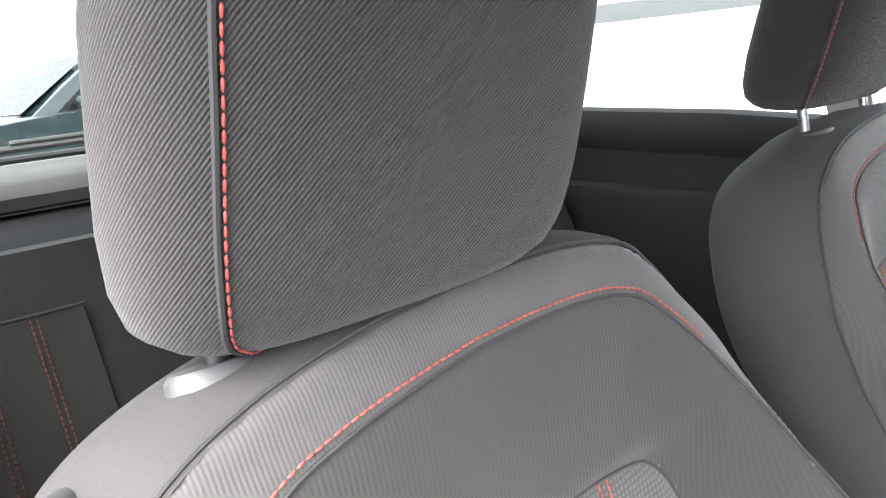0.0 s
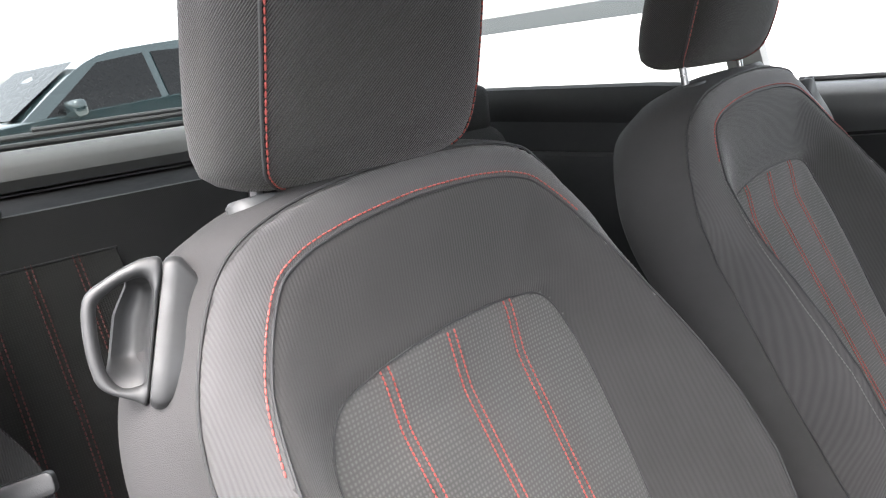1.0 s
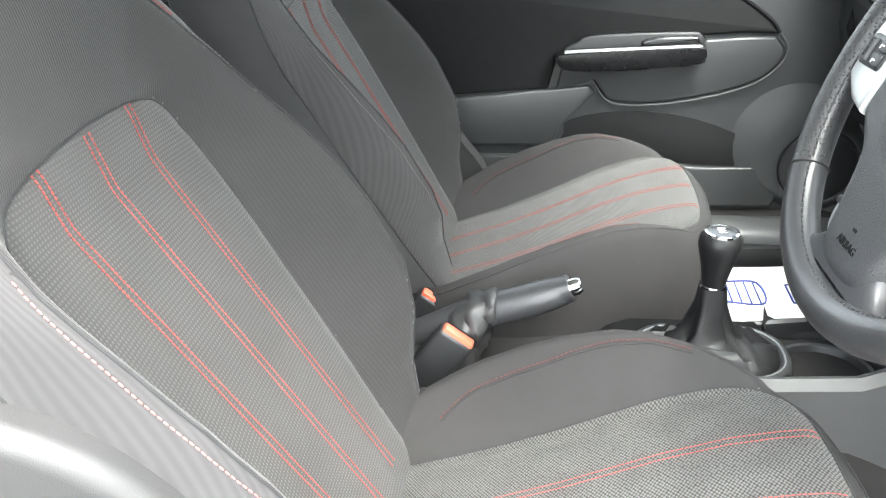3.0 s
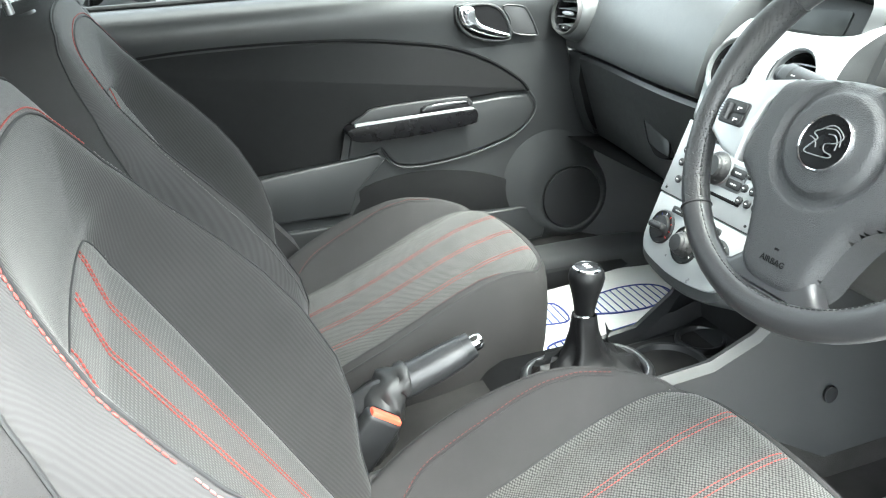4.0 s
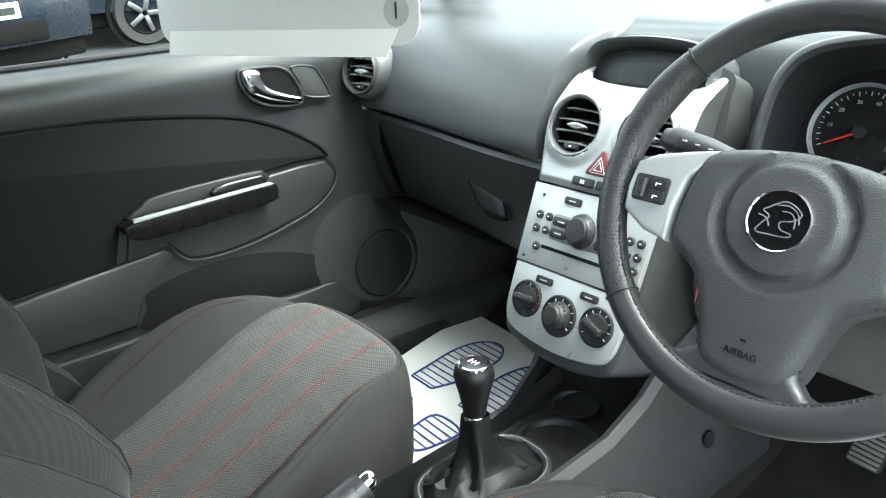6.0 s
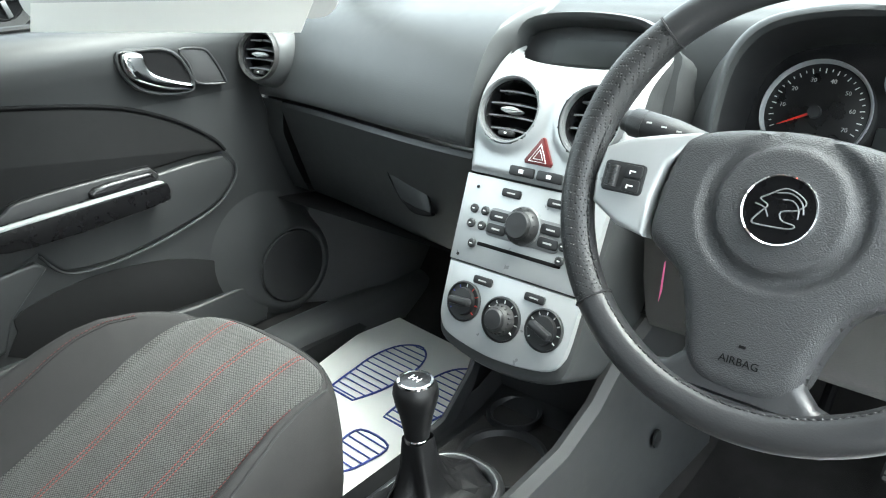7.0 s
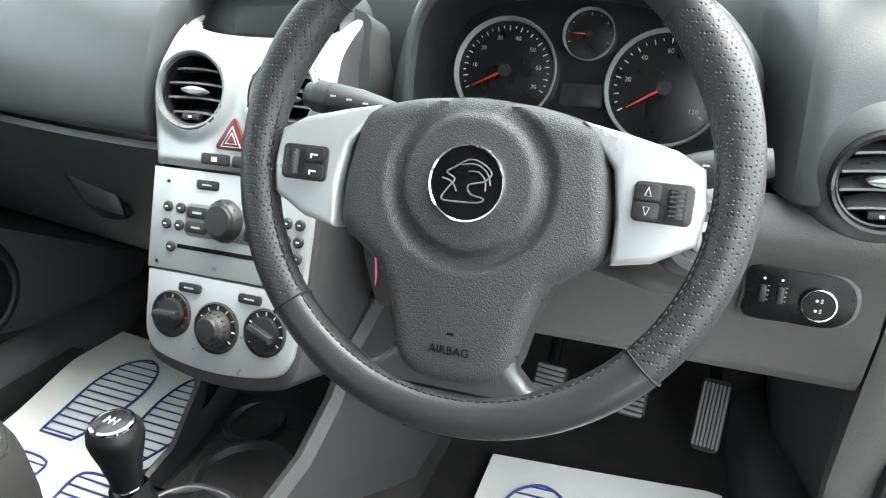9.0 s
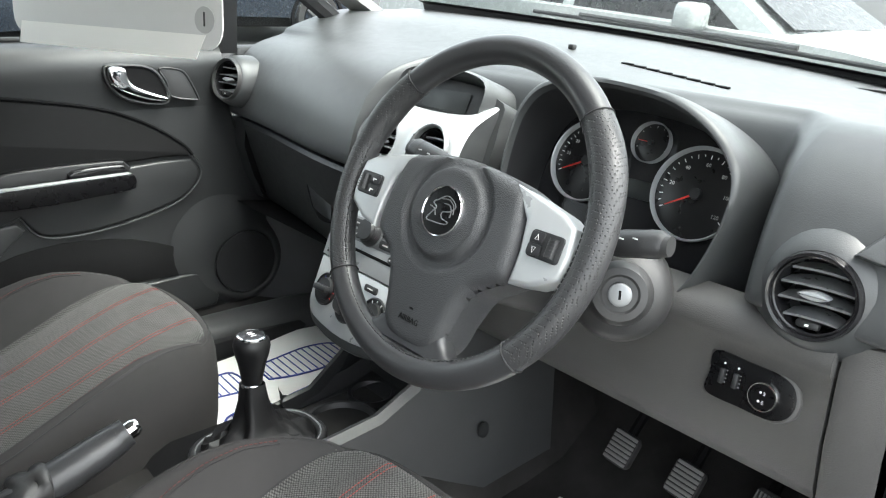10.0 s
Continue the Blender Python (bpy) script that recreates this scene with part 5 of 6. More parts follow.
# instrument binnacle
bin_ = thing("instrument_binnacle", "hooded instrument cluster with three silver-ringed dials", "instrument cluster")
GN = Vector((-0.93, 0, 0.36)).normalized()
gm0 = frame_of((0.318, -0.362, 0.706), (0, -1, 0), GN)
hood = spline([(-0.148, -0.125), (-0.155, -0.07), (-0.156, -0.02), (-0.148, 0.03), (-0.12, 0.062), (-0.06, 0.076), (0.0, 0.076), (0.06, 0.068), (0.11, 0.046), (0.142, 0.016), (0.153, -0.015), (0.150, -0.055), (0.138, -0.10), (0.126, -0.125)], 5)
lip = []
for k, n_ in enumerate((-0.02, 0.02, 0.06, 0.09, 0.100, 0.100, 0.092, 0.06, 0.0, -0.05)):
    g_ = (1.0, 1.0, 1.01, 1.03, 1.045, 1.065, 1.085, 1.11, 1.16, 1.20)[k]
    gl_ = (1.0, 1.0, 1.01, 1.03, 1.045, 1.07, 1.11, 1.20, 1.38, 1.52)[k]
    top = (0, 0, 0.0, 0.002, 0.004, 0.007, 0.010, 0.012, 0.012, 0.008)[k]
    lip.append([gm0 @ Vector((p[0] * (g_ if p[0] > -0.10 else g_ + (gl_ - g_) * smooth((-0.10 - p[0]) / 0.045)), p[1] * g_ + top, n_ * (0.75 + 0.25 * (p[1] + 0.085) / 0.173))) for p in hood])
part("hood_lining", grid(lip[:4]), M_black, bin_, "black inner lining", sharp=60)
part("hood", grid(lip[3:]), M_dash, bin_, sharp=60)
part("dial_panel", plate([(p[0], p[1]) for p in hood] + [(0.12, -0.11), (-0.12, -0.11)], -0.02, 0.0, 0, gm0), M_glossblack, bin_)


def dial(cx, cy, r, ticks, a0, a1, words, needle):
    g = part("dial", plate(circle(r, 40, cx, cy), 0.0, 0.004, 0.001, gm0), M_dial, bin_, "black dial with white marks")
    c = gm0 @ Matrix.Translation((cx, cy, 0))
    part("dial_ring", lathe([(r * 1.0, 0.0), (r * 1.045, 0.010), (r * 1.025, 0.0125), (r * 0.985, 0.010), (r * 0.975, 0.004)], 48, c), M_silver, g, "silver ring")
    for i in range(ticks):
        a = radians(a0 + (a1 - a0) * i / (ticks - 1))
        L = r * (0.09 if i % 2 == 0 else 0.05)
        part("mark", rbox(L, r * 0.018, 0.0004, 0, c @ Matrix.Rotation(a, 4, 'Z') @ Matrix.Translation((r * 0.88 - L / 2, 0, 0.0043))), M_white, g)
    for i, wd in enumerate(words):
        if wd:
            a = radians(a0 + (a1 - a0) * i / (len(words) - 1))
            text(wd, r * 0.120, c @ Matrix.Translation((math.cos(a) * r * 0.66, math.sin(a) * r * 0.66, 0.0043)), M_cardgrey, g, "numeral")
    part("needle", plate([(-r * 0.12, -r * 0.03), (r * 0.72, -r * 0.008), (r * 0.72, r * 0.008), (-r * 0.12, r * 0.03)], 0.008, 0.0095, 0, c @ Matrix.Rotation(radians(needle), 4, 'Z')), M_needle, g, "red needle")
    part("needle_cap", lathe([(r * 0.13, 0.006), (r * 0.12, 0.012), (0.0, 0.012)], 20, c), M_black, g)
    return g


dial(-0.085, -0.002, 0.055, 29, 205, -25, ["", "10", "20", "30", "40", "50", "60", "70"], 207)
dial(0.083, -0.010, 0.057, 25, 210, -35, ["", "20", "40", "60", "80", "100", "120"], 212)
dial(0.001, 0.040, 0.026, 9, 200, -20, ["", "", "", "", ""], 178)
part("trip_display", plate(rrect(0.045, 0.024, 0.003, 4, 0.0, -0.022), 0.0, 0.002, 0.0005, gm0), M_lcd, bin_)

# ---- centre stack ----
stack = thing("centre_stack", "silver centre console fascia with radio and heater controls", "console")
SU, SN = Vector((0.403, 0, 0.915)), Vector((-0.915, 0, 0.403))
sm0 = frame_of((0.112, 0, 0.444), (0, -1, 0), SN)
body = spline([(-0.108, -0.02), (-0.112, 0.06), (-0.118, 0.17), (-0.128, 0.26), (-0.125, 0.33), (-0.10, 0.375), (0.10, 0.375), (0.125, 0.33), (0.128, 0.26), (0.118, 0.17), (0.112, 0.06), (0.108, -0.02),
               (0.095, -0.055), (0.05, -0.070), (0.0, -0.074), (-0.05, -0.070), (-0.095, -0.055)], 5, True)
lower_body = [p for p in body if p[1] < 0.178]
upper_body = [p for p in body if p[1] > 0.168]
part("surround", plate(lower_body, -0.16, -0.004, 0.010, sm0), M_dash, stack)
part("vent_box", plate(upper_body, -0.16, -0.050, 0.0, sm0), M_dash, stack)


def face_plate(name, pts, z1, mat, bev=0.003, label="", parent=None):
    return part(name, plate(pts, -0.01, z1, bev, sm0), mat, parent or stack, label)


low = [(-0.104, 0.052)] + [tuple(p) for p in spline([(-0.102, 0.0), (-0.097, -0.028), (-0.075, -0.047), (0.0, -0.056), (0.075, -0.047), (0.097, -0.028), (0.102, 0.0)], 5)] + [(0.104, 0.052)]
face_plate("heater_panel", low, 0.004, M_silver, label="silver heater panel")
face_plate("radio_panel", [(-0.105, 0.054), (-0.108, 0.172), (0.108, 0.172), (0.105, 0.054)], 0.005, M_silver, 0.002, "silver radio panel")
upp = [tuple(p) for p in spline([(-0.107, 0.175), (-0.111, 0.20), (-0.117, 0.24), (-0.117, 0.285), (-0.115, 0.31), (-0.116, 0.335), (-0.116, 0.350), (-0.112, 0.364)], 5)] + [tuple(p) for p in spline([(-0.104, 0.366), (-0.098, 0.354), (-0.086, 0.340), (-0.05, 0.333), (-0.006, 0.331)], 4)]
upp = upp + [(-p[0], p[1]) for p in upp[::-1]]
holes = [[(a + 0.0455 * math.cos(q), 0.262 + 0.0455 * math.sin(q)) for q in np.linspace(0, 2 * math.pi, 48, endpoint=False)] for a in (-0.061, 0.061)]


def put_vent(U, V):
    dd = np.clip(sdf(U, V, upp) / 0.010, 0, 1)
    bulge = sum(np.exp(-((np.hypot(U - a, V - 0.262) - 0.0455) / 0.010) ** 2) for a in (-0.061, 0.061))
    z = 0.008 - 0.008 * (1 - dd) ** 2 + 0.005 * np.clip(bulge, 0, 1) - 7.0 * np.clip(V - 0.275, 0, 1) ** 2
    m3 = np.array(sm0)
    return np.stack([U, V, z], -1) @ m3[:3, :3].T + m3[:3, 3]


U, V = sheet(-0.125, 0.125, 0.17, 0.396, 0.003, [upp] + holes)
part("vent_panel", regions(U, V, put_vent, [upp] + holes)[0], M_silver, stack, "silver vent panel", sharp=60)
for sg in (-1, 1):
    part("panel_edge", grid([[sm0 @ Vector((-sg * p[0] * g_, p[1], z - 7.0 * max(0.0, p[1] - 0.275) ** 2)) for p in upp[:36]] for z, g_ in ((0.0, 0.998), (-0.03, 1.0), (-0.12, 1.0))]), M_dash, stack)
for a in (-0.061, 0.061):
    vm = sm0 @ Matrix.Translation((a, 0.262, 0.007)) @ Matrix.Rotation(radians(-6 if a > 0 else 6), 4, 'Y')
    round_vent(vm, 0.0455, "air_vent", "round black air vent in the silver fascia", M_satin, 0.04)
# display pod
dm = frame_of((0.300, 0.002, 0.752), (0, -1, 0.0), (-0.90, 0, 0.42))
pod = thing("info_display", "dark information display in a recessed pod", "display")
part("bezel", plate(spline([(-0.097, -0.018), (-0.085, 0.024), (0.0, 0.034), (0.085, 0.024), (0.097, -0.018), (0.06, -0.028), (-0.06, -0.028)], 5, True), -0.05, 0.0, 0.003, dm), M_black, pod)
part("screen", plate(rrect(0.105, 0.034, 0.004, 4, 0.0, -0.001), 0.0, 0.002, 0.0005, dm), M_lcd, pod, "unlit dark screen")
hd = []
for k, (dz, out) in enumerate(((-0.03, 1.0), (0.012, 1.0), (0.022, 1.02), (0.026, 1.06), (0.015, 1.14), (-0.05, 1.25))):
    hd.append([dm @ Vector((p[0] * (1 + 0.12 * (out - 1)), p[1] * out + 0.004 * k * 0.5, dz)) for p in spline([(-0.102, -0.022), (-0.09, 0.024), (0.0, 0.036), (0.09, 0.024), (0.102, -0.022)], 6)])
part("hood", grid(hd), M_dash, pod, sharp=60)
part("lower_rim", tube([dm @ Vector((p[0], p[1], 0.010)) for p in spline([(-0.100, -0.018), (-0.07, -0.030), (0.0, -0.033), (0.07, -0.030), (0.100, -0.018)], 6)], 0.006, 8), M_dash, pod)
part("pod_button", lathe([(0.006, 0.0), (0.006, 0.004), (0.0, 0.004)], 16, dm @ Matrix.Translation((0.082, 0.0, 0))), M_black, pod)
# hazard switch and two keys
hz = [(-0.0005, 0.027), (0.021, -0.010), (-0.021, -0.010)]
hp_ = [tuple(p) for p in [(0.0, 0.0245), (-0.003, 0.0225), (-0.021, -0.007), (-0.019, -0.011), (0.019, -0.011), (0.021, -0.007), (0.003, 0.0225)]]
hm_ = sm0 @ Matrix.Translation((0.0, 0.210, 0.008))
hzb = part("hazard_button", plate(hp_, -0.004, 0.004, 0.002, hm_), M_hazard, stack, "red triangular hazard button")
for k in (0.62, 0.34):
    tri_ = [(p[0] * k, (p[1] - 0.001) * k) for p in ((0, 0.0245), (-0.021, -0.011), (0.021, -0.011))]
    part("triangle_mark", tube([hm_ @ Vector((x, y, 0.0043)) for x, y in tri_], 0.0007, 5, closed=True), M_white, hzb)
for a in (-0.021, 0.021):
    kb = part("key", plate(rrect(0.038, 0.013, 0.003, 4, a, 0.187), 0.0, 0.011, 0.002, sm0), M_black, stack, "black lock key")
    part("marking", rbox(0.007, 0.005, 0.0006, 0, sm0 @ Matrix.Translation((a, 0.187, 0.0112))), M_white, kb)


def key(a, h, w, t, z=0.0075, mark=True, parent=None):
    kb = part("key", plate(rrect(w, t, min(w, t) * 0.3, 4, a, h), 0.0, z, 0.0012, sm0), M_black, parent or stack)
    if mark:
        part("marking", rbox(w * 0.42, t * 0.16, 0.0005, 0, sm0 @ Matrix.Translation((a, h, z + 0.0001))), M_cardgrey, kb)
    return kb


def dot(a, h, r=0.0062):
    kb = part("round_key", lathe([(r, 0.0), (r, 0.0065), (r * 0.75, 0.0078), (0.0, 0.0078)], 18, sm0 @ Matrix.Translation((a, h, 0.001))), M_black, stack)
    part("marking", rbox(0.0035, 0.0016, 0.0005, 0, sm0 @ Matrix.Translation((a, h, 0.0090))), M_white, kb)


part("knob_skirt", lathe([(0.0245, 0.004), (0.0240, 0.013), (0.0185, 0.020), (0.016, 0.020)], 40, sm0 @ Matrix.Translation((0, 0.120, 0))), M_black, stack, "black knob skirt")
part("volume_knob", lathe([(0.018, 0.004), (0.0180, 0.021), (0.0160, 0.0245), (0.0, 0.025)], 40, sm0 @ Matrix.Translation((0, 0.120, 0))), M_black, stack, "black rotary volume knob")
part("knob_ring", lathe([(0.0255, 0.004), (0.0255, 0.008), (0.0235, 0.0095)], 40, sm0 @ Matrix.Translation((0, 0.120, 0))), M_satin, stack)
for i in range(12):
    a = radians(30 * i + 10)
    part("knob_mark", rbox(0.0018, 0.0018, 0.0006, 0, sm0 @ Matrix.Translation((0.0215 * math.cos(a), 0.120 + 0.0215 * math.sin(a), 0.0165))), M_black, stack)
for a, h in ((-0.082, 0.127), (-0.064, 0.127), (-0.082, 0.107), (-0.064, 0.107), (-0.073, 0.081)):
    dot(a, h)
for i in range(3):
    for j in range(3):
        dot(0.062 + 0.0165 * i, 0.127 - 0.0185 * j)
for a, h in ((-0.030, 0.157), (0.040, 0.157)):
    key(a, h, 0.030, 0.011)
for a, h in ((-0.040, 0.124), (-0.040, 0.107), (0.040, 0.124), (0.040, 0.107)):
    key(a, h, 0.030, 0.0135)
part("key_bezel", plate(rrect(0.114, 0.038, 0.008, 5, 0.0, 0.1155), 0.0, 0.0062, 0.0008, sm0), M_satin, stack)
part("disc_slot", plate(rrect(0.130, 0.005, 0.002, 4, 0, 0.083), 0.0, 0.0058, 0.0004, sm0), M_dark, stack, "dark disc slot")
for a, h in ((-0.085, 0.156), (0.085, 0.156), (-0.092, 0.062), (0.092, 0.062)):
    part("rivet", lathe([(0.0022, 0), (0.0022, 0.0062), (0, 0.0065)], 10, sm0 @ Matrix.Translation((a, h, 0))), M_black, stack)
key(-0.041, 0.037, 0.030, 0.011)
key(0.041, 0.037, 0.030, 0.011)
# heater dials
for k, a in enumerate((-0.064, 0.0, 0.064)):
    hgt = 0.0 + (0.003 if k != 1 else -0.003)
    c = sm0 @ Matrix.Translation((a, hgt, 0))
    r = 0.0275 if k != 1 else 0.0300
    dl = part("heater_dial", lathe([(r, 0.0), (r, 0.006), (r * 0.93, 0.0075), (r * 0.90, 0.005), (0, 0.005)], 40, c), M_black, stack, "black heater dial")
    for i in range(9):
        an = radians(215 - 250 * i / 8)
        if k == 0:
            mt_ = M_blue if i < 4 else (M_needle if i > 4 else M_white)
        else:
            mt_ = M_white
        part("marking", rbox(0.0042, 0.0013, 0.0005, 0, c @ Matrix.Rotation(an, 4, 'Z') @ Matrix.Translation((r * 0.78, 0, 0.0053))), mt_, dl)
    if k == 1:
        part("knob_skirt", lathe([(0.0205, 0.005), (0.0195, 0.012), (0.0150, 0.020), (0.0135, 0.020)], 36, c), M_cover, dl, "dark knob skirt")
        part("knob", lathe([(0.0145, 0.005), (0.0145, 0.022), (0.0125, 0.025), (0, 0.0255)], 36, c), M_black, dl)
        for i in range(18):
            an = 2 * math.pi * i / 18
            part("ridge", rbox(0.0022, 0.0022, 0.009, 0.0008, c @ Matrix.Rotation(an, 4, 'Z') @ Matrix.Translation((0.0185, 0, 0.0115))), M_black, dl)
    else:
        part("knob", lathe([(0.0185, 0.005), (0.0175, 0.011), (0.0, 0.012)], 36, c), M_black, dl)
        part("bar", rbox(0.034, 0.011, 0.014, 0.004, c @ Matrix.Rotation(radians(-20 if k == 2 else 4), 4, 'Z') @ Matrix.Translation((0, 0, 0.014))), M_black, dl)


# ---- steering wheel and column ----
wheel = thing("steering_wheel", "three-spoke black leather steering wheel with silver spokes", "steering wheel")
wm = frame_of((-0.021, -0.350, 0.708), (0, -1, 0), (-0.907, -0.032, 0.419))
RR, RN, RV = 0.171, -0.019, 0.009


def rim(a0, a1, r=0.0150, extra=0.0, n=40, grip=False):
    pts, rs = [], []
    for i in range(n + 1):
        a = a0 + (a1 - a0) * i / n
        pts.append(wm @ Vector((RR * math.cos(radians(a)), RR * math.sin(radians(a)) + RV, RN)))
        k = 0.0
        if grip:
            k = 0.0022 * math.exp(-((abs((a + 360) % 360 - 90) - 62) / 14) ** 2)
        rs.append(r + extra + k)
    return tube(pts, rs, 20, caps=True)


part("rim_grip", rim(-41, 44, grip=True), M_perf, wheel, "perforated leather grip")
part("rim_grip", rim(136, 221, grip=True), M_perf, wheel, "perforated leather grip")
part("rim_top", rim(44.4, 135.6, extra=0.0003), M_leather, wheel, "smooth leather")
part("rim_bottom", rim(221.4, 318.6, extra=0.0003), M_leather, wheel, "smooth leather")
for a in (-41, 44, 136, 221):
    c = Vector((RR * math.cos(radians(a)), RR * math.sin(radians(a)) + RV, RN))
    t = Vector((math.cos(radians(a)), math.sin(radians(a)), 0))
    ringp = [wm @ (c + t * 0.0160 * math.cos(q) + Vector((0, 0, 0.0160 * math.sin(q)))) for q in np.linspace(0, 2 * math.pi, 24, endpoint=False)]
    part("rim_seam", tube(ringp, 0.0009, 5, closed=True), M_seam, wheel)
inner = [wm @ Vector(((RR - 0.0130) * math.cos(radians(a)), (RR - 0.0130) * math.sin(radians(a)) + RV, RN + 0.0080)) for a in np.linspace(-41, -139, 70)]
part("rim_stitching", stitches(inner, 0.0055, 0.0045, 0.0010), M_black, wheel, sharp=0)
for a0, a1 in ((-39, 42), (138, 219)):
    inner = [wm @ Vector(((RR - 0.0135) * math.cos(radians(a)), (RR - 0.0135) * math.sin(radians(a)) + RV, RN + 0.0073)) for a in np.linspace(a0, a1, 60)]
    part("rim_stitching", stitches(inner, 0.0055, 0.0045, 0.0010), M_black, wheel, sharp=0)

# airbag pad, domed towards the driver
PAD = [tuple(p) for p in spline([(0.0, 0.061), (0.043, 0.057), (0.073, 0.050), (0.086, 0.042), (0.093, 0.015), (0.097, -0.015), (0.096, -0.038), (0.083, -0.050), (0.062, -0.066), (0.050, -0.098), (0.043, -0.126), (0.028, -0.141), (0.0, -0.145)], 5)]
PAD = PAD + [(-p[0], p[1]) for p in PAD[::-1][1:-1]]


def pad_height(u, v, d):
    r = np.hypot(u, v)
    h = -0.004 - 0.50 * np.clip(r - 0.03, 0, 1) ** 2 - 0.003 * np.clip(-v / 0.15, 0, 1)
    ring = np.clip((r - 0.0470) / 0.0022, 0, 1) * np.clip((0.0610 - r) / 0.0035, 0, 1)
    h = h - 0.0045 * ring * ring * (3 - 2 * ring) + 0.002 * np.clip((0.0485 - r) / 0.004, 0, 1)
    e = np.clip(d, 0, 0.014)
    return h - (0.014 - np.sqrt(0.014 ** 2 - (0.014 - e) ** 2))


def put_pad(U, V):
    h = pad_height(U, V, sdf(U, V, PAD))
    m3 = np.array(wm)
    return np.stack([U, V, h], -1) @ m3[:3, :3].T + m3[:3, 3]


U, V = sheet(-0.105, 0.105, -0.152, 0.068, 0.003, [PAD])
part("airbag_pad", regions(U, V, put_pad, [PAD])[0], M_hub, wheel, "grained charcoal airbag pad", sharp=60)
ph_ = [float(pad_height(np.array([p[0]]), np.array([p[1]]), np.array([0.0]))[0]) for p in PAD]
part("pad_skirt", grid([[wm @ Vector((p[0], p[1], h + 0.001)) for p, h in zip(PAD, ph_)], [wm @ Vector((p[0], p[1], -0.060)) for p in PAD]], wrap=True), M_hub, wheel)
part("hub_boss", lathe([(0.060, -0.075), (0.062, -0.050), (0.060, -0.035)], 36, wm), M_black, wheel)
# emblem: chrome ring round a black disc with a plain raised shape
part("emblem_disc", lathe([(0.0255, -0.006), (0.0255, 0.0005), (0.0, 0.0015)], 40, wm), M_piano, wheel)
part("emblem_ring", lathe([(0.0268, -0.006), (0.0268, 0.0008), (0.0260, 0.0020), (0.0250, 0.0012), (0.0248, -0.001)], 48, wm), M_chrome, wheel, "chrome emblem ring")
eb = spline([(-0.016, -0.012), (-0.006, -0.013), (0.010, -0.012), (0.013, -0.009), (0.004, -0.007), (0.002, -0.001), (0.012, 0.002), (0.017, 0.008), (0.010, 0.014), (0.001, 0.016), (-0.009, 0.010), (-0.014, 0.006), (-0.008, 0.002), (-0.012, -0.004)], 4, True)
part("emblem_shape", tube([wm @ Vector((p[0], p[1], 0.0014)) for p in eb], 0.0006, 6, closed=True), M_satin, wheel, "plain satin emblem shape")
text("AIRBAG", 0.0085, wm @ Matrix.Translation((0, -0.116, -0.0098)) @ Matrix.Rotation(radians(6), 4, 'X'), M_dark, wheel, "lettering", 0.0004)
part("symbol", rbox(0.005, 0.0022, 0.0010, 0, wm @ Matrix.Translation((0, -0.104, -0.0086))), M_dark, wheel)
for q_ in ([(-0.004, 0.012), (0.006, 0.013), (0.014, 0.008), (0.017, 0.0)], [(0.001, 0.008), (0.008, 0.008), (0.013, 0.003), (0.014, -0.004)], [(-0.017, 0.002), (-0.010, 0.000), (-0.006, -0.006)]):
    part("emblem_stroke", tube([wm @ Vector((p[0], p[1], 0.0014)) for p in spline(q_, 5)], 0.0006, 6), M_satin, wheel)
# silver spokes with switch blocks
for s in (-1, 1):
    sp_ = [(s * 0.070, 0.050), (s * 0.10, 0.044), (s * 0.132, 0.036), (s * 0.150, 0.026), (s * 0.154, 0.0), (s * 0.151, -0.022), (s * 0.125, -0.037), (s * 0.0995, -0.042), (s * 0.0995, -0.010), (s * 0.094, 0.020)]
    spk = part("spoke", plate(sp_, -0.040, -0.009, 0.005, wm, 3), M_silver, wheel, "silver switch spoke")
    sx = s * 0.127
    sb = part("switch_block", plate(rrect(0.037, 0.026, 0.004, 5, sx, 0.002), -0.02, -0.0070, 0.0015, wm), M_black, spk, "black switch block")
    rx = sx + (0.0085 if s > 0 else -0.0095)
    part("roller", tube([wm @ Vector((rx, -0.007, -0.0075)), wm @ Vector((rx, 0.011, -0.0075))], 0.0055, 14), M_black, sb)
    for i in range(6):
        part("roller_ridge", rbox(0.0095, 0.0009, 0.0012, 0, wm @ Matrix.Translation((rx, -0.0055 + i * 0.0030, -0.0020))), M_cover, sb)
    bx = sx + (-0.0095 if s > 0 else 0.0085)
    for yy in (0.008, -0.004):
        part("button", plate(rrect(0.0155, 0.0105, 0.002, 4, bx, yy), -0.0070, -0.0053, 0.0006, wm), M_black, sb)
        if s > 0:
            q = 1 if yy > 0 else -1
            part("marking", tube([wm @ Vector(p) for p in ((bx - 0.002, yy - 0.0025 * q, -0.0052), (bx + 0.002, yy - 0.0025 * q, -0.0052), (bx, yy + 0.003 * q, -0.0052))], 0.0004, 4, closed=True), M_white, sb)
        else:
            part("marking", rbox(0.005, 0.0012, 0.0004, 0, wm @ Matrix.Translation((bx, yy, -0.0052))), M_white, sb)
            part("marking", rbox(0.0012, 0.0035, 0.0004, 0, wm @ Matrix.Translation((bx - 0.0026, yy - 0.001, -0.0052))), M_white, sb)
